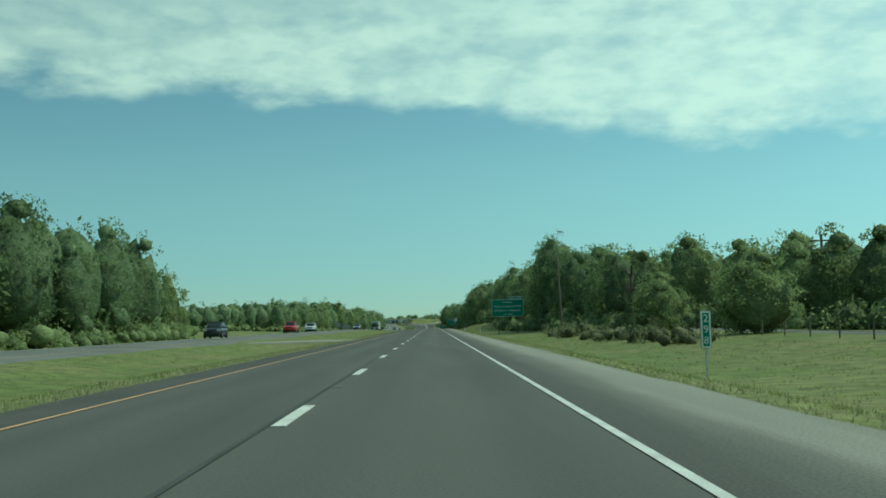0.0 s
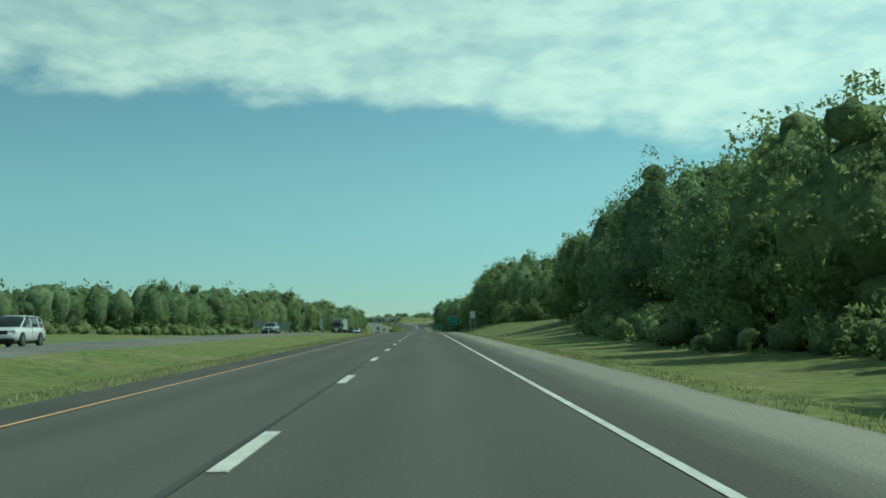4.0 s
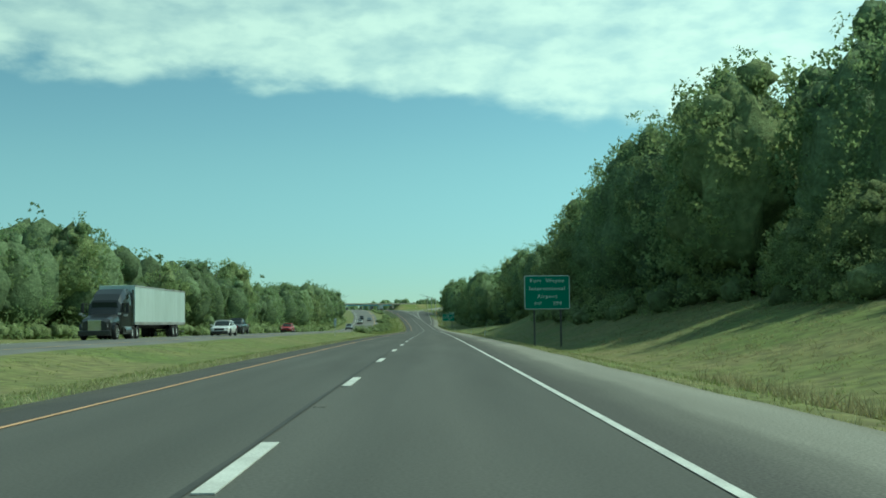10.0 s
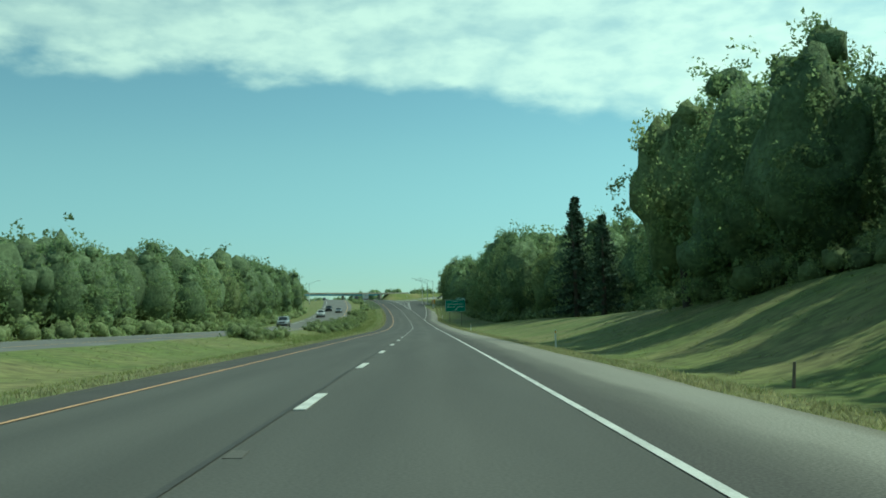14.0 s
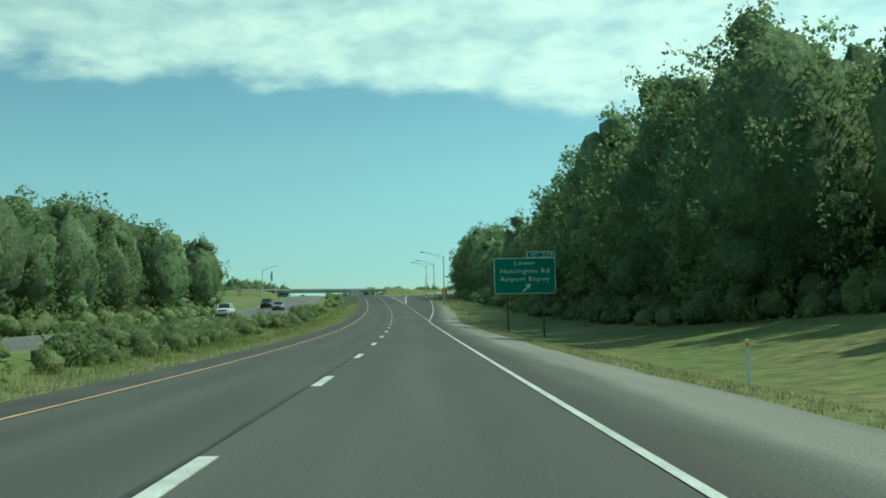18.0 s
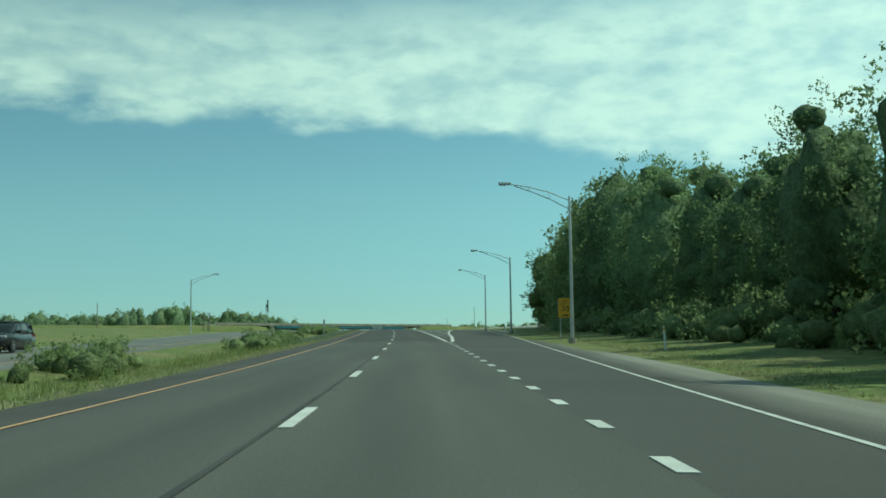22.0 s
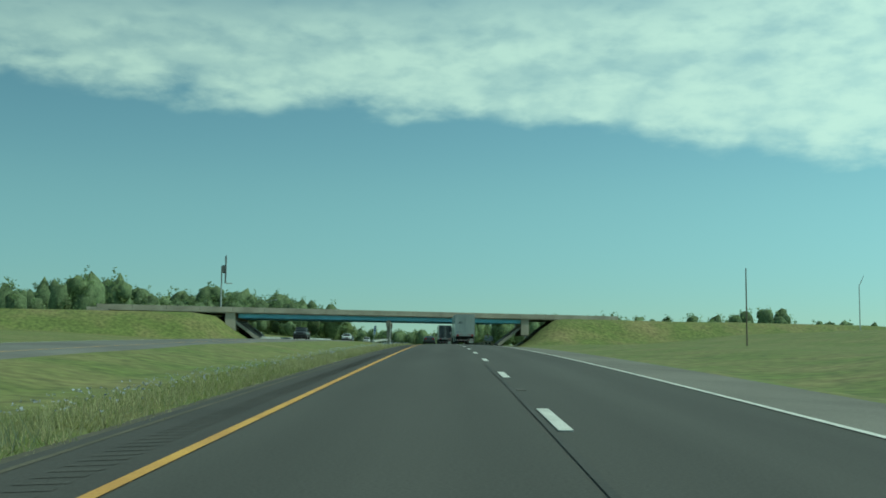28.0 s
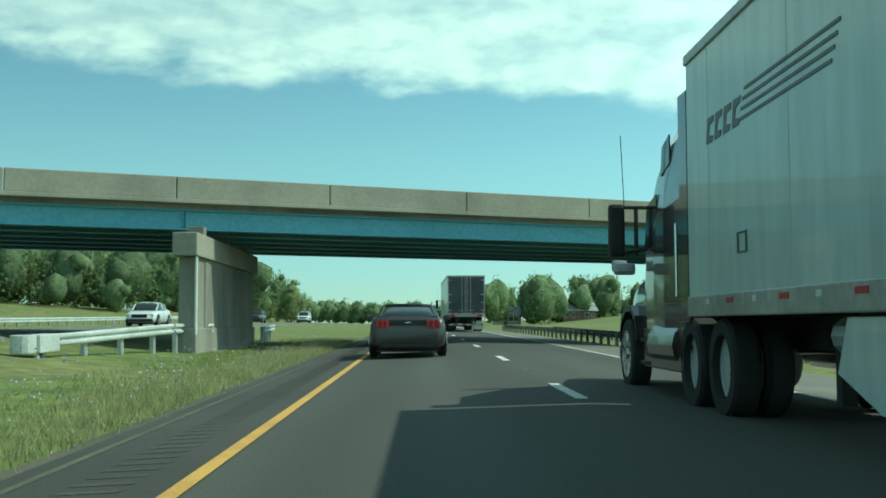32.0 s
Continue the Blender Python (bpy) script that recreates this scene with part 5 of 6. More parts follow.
# trees round the end of the ramp
plant("open", 1126, 46.5, 6.4, wide=1.05)
spots = [(1430 + rng.uniform(0, 30), 70 + 2.2 * k + rng.uniform(-2.5, 2.5), (9.0 if 6 <= k <= 18 else 6.0) * rng.uniform(0.55, 1.18)) for k in range(50) if k not in (3, 4, 5, 20, 21)]
joined_woods("far_woodland", spots, "broken line of small trees beyond the exit ramp", size=0.4, per=0.14, each=7)

# utility poles
WIRE = mat("cable", (0.04, 0.04, 0.045), 0.6, (0.05, 0.05, 0.05), 1, 5, 0.1)


def utility_pole(s, o, h, arms=False, lean=0.0, r=0.15):
    e = thing("utility_pole", placed(s, o) @ pose(0, 0, 0, 0, lean, 0), "weathered grey wooden utility pole", "utility pole", "utility poles")
    part("pole", tube((0, 0, -0.5), (0, 0, h), r, r * 0.67, 10), WOODPOLE, e)
    if arms:
        part("crossarm", box(1.8, 0.1, 0.12, (0, 0, h - 0.5), 0.01), WOODPOLE, e)
        for x in (-0.8, 0.0, 0.8):
            part("insulator", cyl(0.05, 0.16, (x, 0, h - 0.36)), SIGN_WHITE, e)
        part("transformer", cyl(0.22, 0.7, (0.3, 0, h - 1.4), bevel=0.03), GALV, e)
    return e


utility_pole(146, 18.8, 9.0, False, -2.0)
utility_pole(92, 34.5, 7.0, True)
for s, o in ((1190, -52), (1193, -51), (1205, -52), (1260, -98), (1480, -45), (1530, -48), (1560, -40), (1620, -44)):
    utility_pole(s, o, 5.6 if -60 < o < 0 and s < 1250 else 8.5)
utility_pole(1224.5, 33.9, 8.1, r=0.085)
mast = thing("light_mast", placed(1278.6, 68.4), "thin grey lamp mast with a short slanting arm beyond the ramp", "lamp post")
part("mast", tube((0, 0, -0.5), (0, 0, 6.6), 0.09, 0.06, 10), GALV, mast)
part("arm", tube((0, 0, 6.55), (0.75, 0, 8.1), 0.055, 0.04, 8), GALV, mast)

# leaning thin posts in the verges, field fence and lane at the start
for s, o, h, lean in ((401.5, 9.3, 0.8, 12), (572.5, 10.1, 0.6, 4), (1086, 13.1, 2.4, -9)):
    e = thing("wooden_post" if h < 2 else "steel_post", placed(s, o) @ pose(0, 0, 0, 0, lean, 0), "old leaning wooden post in the rough grass" if h < 2 else "thin leaning grey steel pole beside the ramp", "post")
    part("post", tube((0, 0, -0.3), (0, 0, h), 0.045, 0.035, 8), WOODPOLE if h < 2 else GALV, e)
tagged(strip("lane", span(14, 112, 4), lambda s: [(o, gz(s, o) + (0.06 if 24.5 < o < 27 else -0.05)) for o in (24.2, 24.6, 25.6, 26.6, 27.0)], OLD_ASPHALT), "narrow pale lane behind the field fence", "lane", kind="structure")
fence = thing("fence", placed(20, 21.5), "low wire field fence on short wooden posts", "fence")
inv = fence.matrix_world.inverted()
tops = []
for k in range(14):
    s = 20 + 4.2 * k
    p = inv @ P(s, 21.5, gz(s, 21.5))
    part("post", cyl(0.04, 0.9, (p.x, p.y, p.z + 0.3), seg=8), WOODPOLE, fence)
    tops.append(p)
for dz in (0.3, 0.6):
    bm = bmesh.new()
    for a, b in zip(tops, tops[1:]):
        tube(a + Vector((0, 0, dz)), b + Vector((0, 0, dz)), 0.008, seg=5, bm=bm)
    part("wire", bm, WIRE, fence)

# farmhouses beyond the overbridge
SIDING = mat("pale_siding", (0.5, 0.48, 0.44), 0.8, (0.42, 0.4, 0.36), 0.8, 14, 0.25, 0.1, stretch=(1, 1, 6))
BRICK_R = mat("red_brown_wall", (0.2, 0.12, 0.09), 0.9, (0.15, 0.09, 0.07), 1.0, 12, 0.35, 0.2)
SHINGLE = mat("grey_shingles", (0.3, 0.31, 0.31), 0.9, (0.22, 0.23, 0.23), 1.0, 12, 0.35, 0.2)
PANE = mat("house_pane", (0.03, 0.04, 0.045), 0.08, (0.035, 0.045, 0.05), 1, 5, 0.05, spec=0.6)


def house(s, o, w, d, h, wall, label, turn=0.0):
    e = thing("house", placed(s, o, turn=turn), label, "house", "farmhouses")
    body = part("wall", box(w, d, h + 1.0, (0, 0, h / 2 - 0.5)), wall, e)
    r = slab([(-d / 2 - 0.5, h - 0.1), (d / 2 + 0.5, h - 0.1), (0, h + d * 0.32)], w + 0.9, "x", 0.0)
    part("roof", r, SHINGLE, e, "grey shingled gable roof")
    part("chimney", box(0.6, 0.6, 1.6, (w * 0.22, 0.3, h + d * 0.3), 0.02), BRICK_R, e)
    for k in range(5):
        x = -w * 0.4 + w * 0.2 * k
        if k == 2:
            part("door", box(1.0, 0.08, 2.05, (x, -d / 2 - 0.02, 1.05), 0.01), WOODPOLE, e)
        else:
            win = part("window", box(1.15, 0.08, 1.25, (x, -d / 2 - 0.02, 1.5), 0.01), SIGN_WHITE, e)
            for q in (-0.27, 0.27):
                part("pane", box(0.48, 0.02, 1.08, (x + q, -d / 2 - 0.065, 1.5)), PANE, win)
    return e


house(1600, 50, 9.5, 7.5, 2.7, BRICK_R, "brown farmhouse with a grey gable roof on the grassy rise", 8)
house(1590, 28, 7.0, 6.5, 2.6, SIDING, "small pale farmhouse half hidden by trees", -12)

# ---------------- vehicles ----------------
def paint(name, c, rough=0.32, coat=0.6, metal=0.1):
    return mat(name, c, rough, tuple(v * 0.9 for v in c), 0.8, 30, 0.08, coat=coat, metal=metal, spec=0.5)


RUBBER = mat("tyre_rubber", (0.022, 0.022, 0.023), 0.85, (0.032, 0.031, 0.03), 3, 25, 0.2, 0.1)
ALLOY = mat("wheel_alloy", (0.5, 0.5, 0.5), 0.3, (0.4, 0.4, 0.4), 2, 20, 0.15, metal=0.85)
CHROME = mat("chrome", (0.7, 0.7, 0.7), 0.15, (0.6, 0.6, 0.6), 2, 20, 0.1, metal=1.0)
DARK_TRIM = mat("black_plastic", (0.018, 0.018, 0.019), 0.6, (0.03, 0.03, 0.03), 2, 20, 0.2)
UNDER = mat("grimy_underbody", (0.035, 0.033, 0.03), 0.85, (0.05, 0.046, 0.04), 1.5, 12, 0.3, 0.1)
CAR_GLASS = mat("tinted_glass", (0.02, 0.026, 0.026), 0.06, (0.024, 0.03, 0.03), 1, 5, 0.05, spec=0.7)
TAIL_RED = mat("red_lamp_plastic", (0.42, 0.012, 0.016), 0.25, (0.34, 0.01, 0.012), 3, 20, 0.1, coat=0.5)
LAMP_CLEAR = mat("clear_lamp_plastic", (0.62, 0.63, 0.62), 0.15, (0.5, 0.5, 0.5), 3, 20, 0.1, coat=0.5)
PLATE = mat("number_plate", (0.4, 0.47, 0.48), 0.5, (0.34, 0.4, 0.42), 5, 20, 0.15)
TRAILER_W = mat("dirty_white_trailer_paint", (0.54, 0.63, 0.615), 0.36, (0.46, 0.55, 0.53), 0.6, 5, 0.2, coat=0.35, stretch=(1, 1, 0.18))
DOOR_W = mat("stained_white_door_paint", (0.52, 0.55, 0.53), 0.5, (0.44, 0.45, 0.42), 1.1, 7, 0.22, stretch=(1, 1, 0.12))
ALU = mat("trailer_aluminium", (0.46, 0.46, 0.45), 0.42, (0.33, 0.32, 0.31), 1.2, 10, 0.3, metal=0.5)
RED_TAPE = mat("red_reflective_tape", (0.42, 0.03, 0.03), 0.45, (0.34, 0.03, 0.03), 4, 20, 0.15)
GREY_MARK = mat("grey_vinyl", (0.12, 0.13, 0.14), 0.5, (0.15, 0.16, 0.17), 4, 20, 0.1)
COUPE_PAINT = paint("dark_grey_metallic_paint", (0.05, 0.045, 0.046), 0.35, 0.5, 0.3)
RIM_STEEL = mat("pale_steel_rim", (0.6, 0.62, 0.62), 0.35, (0.48, 0.5, 0.5), 2, 20, 0.2, metal=0.25)
MAROON = mat("dark_maroon_paint", (0.02, 0.005, 0.008), 0.22, (0.014, 0.004, 0.006), 0.8, 20, 0.2, spec=0.4, coat=0.6)
RED_P, BLACK_P, WHITE_P, SILVER_P = paint("red_paint", (0.42, 0.02, 0.015)), paint("black_paint", (0.018, 0.019, 0.02)), paint("white_paint", (0.68, 0.7, 0.7)), paint("silver_paint", (0.42, 0.44, 0.45), 0.3, 0.8, 0.5)
DARK_TRL = mat("dark_grey_trailer_doors", (0.075, 0.085, 0.09), 0.5, (0.055, 0.06, 0.065), 1, 8, 0.25)


def wheel(parent, x, y, r=0.33, w=0.22, spokes=5, rim=ALLOY, dish=0.0):
    """A tyre with its rim under it; x is the middle of the tread."""
    if dish:
        prof = [(0.64 * r, -w / 2), (0.94 * r, -w / 2), (r, -w / 2 + 0.035), (r, w / 2 - 0.035), (0.94 * r, w / 2), (0.66 * r, w / 2), (0.63 * r, w / 2 - dish - 0.03)]
        q = 1 if x > 0 else -1
        bm = loft([[(x + q * d, y + k * math.cos(a), r + k * math.sin(a)) for k, d in prof] for a in np.linspace(0, 2 * math.pi, 25)], False)
    else:
        bm = cyl(r, w, (x, y, r), "x", seg=24, bevel=min(0.05, w * 0.25))
    t = part("wheel", bm, RUBBER, parent, smooth_shade=False)
    side = 1 if x > 0 else -1
    f = x + side * (w / 2 - 0.006 - dish)
    bm = cyl(r * 0.66, 0.03, (f, y, r), "x", seg=20)
    part("rim_bed", bm, (RIM_STEEL if r > 0.45 else DARK_TRIM) if spokes else rim, t)
    bm = bmesh.new()
    for k in range(spokes):
        a = 2 * math.pi * k / spokes + 0.3
        box(0.02, r * 0.62, r * 0.17, (f + side * 0.014, y + math.cos(a) * r * 0.33, r + math.sin(a) * r * 0.33), 0.006, pose(0, 0, 0, math.degrees(a), 0, 0), bm)
    n = 12
    for k in range(n):
        a0 = 2 * math.pi * (k + 0.5) / n
        box(0.03, r * 0.34, r * 0.06, (f + side * 0.014, y + math.cos(a0) * r * 0.64, r + math.sin(a0) * r * 0.64), 0, pose(0, 0, 0, math.degrees(a0) + 90, 0, 0), bm)
    cyl(r * 0.16, 0.06, (f + side * 0.012, y, r), "x", seg=10, bm=bm)
    part("rim", bm, rim, t)
    return t


def loft(rings, cap=True):
    bm = bmesh.new()
    rows = [[bm.verts.new(p) for p in ring] for ring in rings]
    n = len(rows[0])
    for a, b in zip(rows, rows[1:]):
        for j in range(n):
            bm.faces.new((a[j], a[(j + 1) % n], b[(j + 1) % n], b[j]))
    if cap:
        bm.faces.new(rows[0]), bm.faces.new(list(reversed(rows[-1])))
    bmesh.ops.recalc_face_normals(bm, faces=bm.faces)
    return bm


def body_ring(y, hw, zb, zt):
    h = zt - zb
    half = [(0.84, zb), (0.965, zb + 0.10 * h), (1.0, zb + 0.42 * h), (0.985, zb + 0.72 * h), (0.93, zb + 0.93 * h), (0.80, zt - 0.004), (0.4, zt + 0.012)]
    return [(hw * k, y, z) for k, z in half] + [(-hw * k, y, z) for k, z in reversed(half)]


def glass_ring(y, hw, zb, zt, tumble=0.76):
    half = [(1.0, zb), (0.96, zb + 0.3 * (zt - zb)), (0.5 + tumble / 2 - 0.03, zb + 0.8 * (zt - zb)), (tumble * 0.95, zt - 0.012), (tumble * 0.5, zt)]
    return [(hw * k, y, z) for k, z in half] + [(-hw * k, y, z) for k, z in reversed(half)]


def car(name, m, shape, colour, label, category, group=""):
    """A road car from its outline tables; y runs forward from the middle."""
    e = thing(name, m, label, category, group)
    S = shape
    part("body", loft([body_ring(y, hw, zb, zt) for y, hw, zb, zt in S["body"]]), colour, e, smooth_shade=True)
    part("underbody", box(S["w"] * 0.8, S["l"] * 0.86, 0.16, (0, 0, 0.22)), UNDER, e)
    G = S["glass"]
    part("glasshouse", loft([glass_ring(*g) for g in G]), CAR_GLASS, e, "dark tinted windows", True)
    top = [(y, hw, zb, zt) for y, hw, zb, zt in G if zt > S["h"] - 0.16]
    tb = 0.76
    rf = bmesh.new()
    rows = [[rf.verts.new((hw * k, y, z)) for k, z in ((-0.83, zt - 0.075), (-tb * 0.97, zt - 0.008), (-tb * 0.5, zt + 0.012), (tb * 0.5, zt + 0.012), (tb * 0.97, zt - 0.008), (0.83, zt - 0.075))] for y, hw, zb, zt in top]
    for a, b in zip(rows, rows[1:]):
        for j in range(5):
            rf.faces.new((a[j], a[j + 1], b[j + 1], b[j]))
    bmesh.ops.solidify(rf, geom=rf.faces[:], thickness=0.012)
    part("roof", rf, colour, e, smooth_shade=True)
    # pillars between belt and roof
    for sx in (-1, 1):
        for ya, yb in S["pillars"]:
            hwa, za = float(np.interp(ya, [g[0] for g in G], [g[1] for g in G])), float(np.interp(ya, [g[0] for g in G], [g[2] for g in G]))
            hwb, zb2 = float(np.interp(yb, [g[0] for g in G], [g[1] for g in G])), float(np.interp(yb, [g[0] for g in G], [g[3] for g in G]))
            part("pillar", tube((sx * hwa * 0.995, ya, za), (sx * hwb * 0.83, yb, zb2 - 0.05), 0.05, 0.035, 6), colour, e)
        ym = S["mirror"]
        mz = float(np.interp(ym, [g[0] for g in G], [g[2] for g in G]))
        mr = box(0.2, 0.1, 0.13, (sx * (S["w"] / 2 + 0.1), ym, mz + 0.07), 0.035)
        tube((sx * (S["w"] / 2 - 0.08), ym, mz), (sx * (S["w"] / 2 + 0.05), ym, mz + 0.04), 0.025, bm=mr)
        part("door_mirror", mr, colour, e)
        part("door_line", box(0.006, 0.012, S["h"] * 0.36, (sx * S["w"] * 0.497, S["door"], S["h"] * 0.43)), DARK_TRIM, e)
        part("door_handle", box(0.03, 0.2, 0.035, (sx * S["w"] * 0.492, S["door"] + 0.22, S["h"] * 0.58), 0.01), colour, e)
        for y in S["axles"]:
            part("wheel_arch", cyl(S["r"] + 0.055, 0.05, (sx * (S["w"] / 2 - 0.028), y, S["r"] + 0.01), "x", seg=24), DARK_TRIM, e)
            wheel(e, sx * (S["w"] / 2 - 0.1), y, S["r"], 0.23)
    rear, front = -S["l"] / 2, S["l"] / 2
    for sx in (-1, 1):
        if S.get("bars"):
            for k in range(3):
                x = sx * (0.735 - 0.115 * k)
                part("tail_lamp", box(0.085, 0.1, 0.19, (x, rear + 0.04 + (0.02 if k == 0 else 0), 0.82), 0.02), TAIL_RED, e)
            part("reverse_lamp", box(0.05, 0.1, 0.13, (sx * 0.805, rear + 0.1, 0.79), 0.02), LAMP_CLEAR, e)
        else:
            part("tail_lamp", box(0.2, 0.1, S["h"] * 0.13, (sx * (S["w"] / 2 - 0.16), rear + 0.08, S["h"] * 0.56), 0.03), TAIL_RED, e)
        part("headlamp", box(0.34, 0.16, 0.14, (sx * (S["w"] / 2 - 0.27), front - 0.15, S["nose"]), 0.04), LAMP_CLEAR, e)
    part("grille", box(S["w"] * 0.5, 0.06, 0.22, (0, front - 0.025, S["nose"] - 0.06), 0.03), DARK_TRIM, e)
    part("front_bumper", box(S["w"] * 0.86, 0.12, 0.16, (0, front - 0.03, 0.36), 0.04), DARK_TRIM, e)
    plate = part("number_plate", box(0.31, 0.02, 0.155, (0, rear + S["plate"][0], S["plate"][1]), 0.005), PLATE, e)
    part("text_bar", box(0.22, 0.006, 0.06, (0, rear + S["plate"][0] - 0.012, S["plate"][1]), 0), GREY_MARK, plate)
    if S.get("bars"):
        part("lamp_panel", box(S["w"] * 0.84, 0.06, 0.23, (0, rear + 0.05, 0.82), 0.02), DARK_TRIM, e, "black panel between the tail lamps")
        part("boot_lip", box(S["w"] * 0.78, 0.12, 0.03, (0, rear + 0.18, 1.015), 0.012), colour, e)
        part("diffuser", slab([(-0.72, 0.26), (0.72, 0.26), (0.55, 0.45), (-0.55, 0.45)], 0.06, "y", rear + 0.035), DARK_TRIM, e)
        part("bumper_trim", slab([(-0.62, 0.47), (-0.55, 0.455), (0.55, 0.455), (0.62, 0.47), (0.8, 0.34), (0.78, 0.33), (0.58, 0.44), (-0.58, 0.44), (-0.78, 0.33), (-0.8, 0.34)], 0.05, "y", rear + 0.02), colour, e)
        for sx in (-1, 1):
            part("exhaust", cyl(0.055, 0.16, (sx * 0.52, rear + 0.05, 0.3), "y"), UNDER, e)
        part("badge", slab([(-0.1, 0.86), (0.02, 0.885), (0.1, 0.87), (0.03, 0.85), (-0.04, 0.85)], 0.02, "y", rear + 0.012), CHROME, e)
        part("antenna_fin", box(0.03, 0.14, 0.05, (0, -0.75, S["h"] + 0.015), 0.01), colour, e)
    else:
        part("rear_bumper", box(S["w"] * 0.9, 0.12, 0.2, (0, rear + 0.02, 0.42), 0.05), DARK_TRIM, e)
    return e


COUPE = dict(l=4.78, w=1.9, h=1.36, r=0.345, axles=(-1.36, 1.38), nose=0.62, plate=(0.055, 0.62), door=-0.35, mirror=0.78, bars=True,
             body=[(-2.39, 0.72, 0.34, 0.62), (-2.36, 0.86, 0.30, 0.86), (-2.28, 0.91, 0.27, 1.0), (-1.9, 0.945, 0.24, 1.02), (-1.2, 0.955, 0.22, 1.0), (-0.3, 0.93, 0.2, 0.96), (0.6, 0.93, 0.2, 0.95), (1.1, 0.945, 0.21, 0.94), (1.8, 0.93, 0.22, 0.86), (2.2, 0.86, 0.25, 0.74), (2.39, 0.66, 0.32, 0.58)],
             glass=[(-2.0, 0.66, 0.97, 1.03), (-1.5, 0.70, 0.97, 1.17), (-1.0, 0.74, 0.95, 1.29), (-0.5, 0.77, 0.95, 1.35), (0.05, 0.79, 0.95, 1.36), (0.35, 0.84, 0.94, 1.32), (0.75, 0.80, 0.94, 1.15), (1.15, 0.72, 0.93, 0.96)],
             pillars=[(1.1, 0.3), (-0.42, -0.45), (-1.5, -0.9)])
SEDAN = dict(l=4.7, w=1.82, h=1.45, r=0.33, axles=(-1.38, 1.36), nose=0.66, plate=(0.0, 0.72), door=-0.1, mirror=0.85,
             body=[(-2.35, 0.66, 0.36, 0.7), (-2.3, 0.82, 0.3, 0.98), (-1.8, 0.89, 0.24, 1.02), (-0.8, 0.91, 0.2, 0.98), (0.6, 0.91, 0.2, 0.96), (1.3, 0.9, 0.21, 0.92), (2.0, 0.84, 0.23, 0.8), (2.35, 0.62, 0.32, 0.62)],
             glass=[(-1.7, 0.66, 0.98, 1.05), (-1.1, 0.8, 0.96, 1.36), (-0.5, 0.83, 0.96, 1.44), (0.2, 0.83, 0.96, 1.45), (0.6, 0.81, 0.95, 1.34), (1.25, 0.7, 0.93, 0.97)], pillars=[(1.2, 0.45), (-0.1, -0.15), (-1.55, -0.9)])
SUV = dict(l=4.75, w=1.9, h=1.72, r=0.36, axles=(-1.36, 1.4), nose=0.82, plate=(0.0, 0.85), door=-0.05, mirror=0.9,
           body=[(-2.37, 0.76, 0.42, 0.8), (-2.33, 0.9, 0.36, 1.08), (-1.5, 0.94, 0.28, 1.1), (0.6, 0.95, 0.26, 1.08), (1.3, 0.94, 0.27, 1.06), (2.0, 0.9, 0.3, 0.98), (2.37, 0.7, 0.4, 0.74)],
           glass=[(-2.2, 0.8, 1.07, 1.3), (-1.95, 0.86, 1.07, 1.66), (-1.2, 0.88, 1.07, 1.71), (0.2, 0.88, 1.07, 1.72), (0.6, 0.86, 1.06, 1.6), (1.25, 0.74, 1.05, 1.09)], pillars=[(1.2, 0.5), (-0.05, -0.1), (-1.2, -1.25), (-2.15, -1.95)])
PICKUP = dict(l=5.7, w=2.0, h=1.88, r=0.4, axles=(-1.75, 1.85), nose=0.95, plate=(0.0, 0.7), door=0.15, mirror=1.15,
              body=[(-2.85, 0.86, 0.5, 1.1), (-2.82, 0.96, 0.45, 1.2), (-0.6, 0.98, 0.36, 1.2), (-0.5, 0.98, 0.36, 1.2), (1.0, 0.98, 0.36, 1.2), (1.6, 0.98, 0.38, 1.2), (2.6, 0.96, 0.42, 1.12), (2.85, 0.84, 0.5, 0.9)],
              glass=[(-0.62, 0.84, 1.19, 1.3), (-0.5, 0.88, 1.19, 1.83), (0.0, 0.9, 1.19, 1.88), (0.8, 0.9, 1.19, 1.86), (1.05, 0.88, 1.19, 1.74), (1.6, 0.78, 1.18, 1.22)], pillars=[(1.55, 0.95), (0.2, 0.15), (-0.5, -0.45)])


def side_tape(e, x, y0, y1, z, step=0.6):
    red, k = True, 0
    for y in np.arange(y0, y1, step):
        part("tape", box(0.006, 0.22 if red else 0.12, 0.05, (x, y + 0.15, z)), RED_TAPE if red else SIGN_WHITE, e)
        red = not red


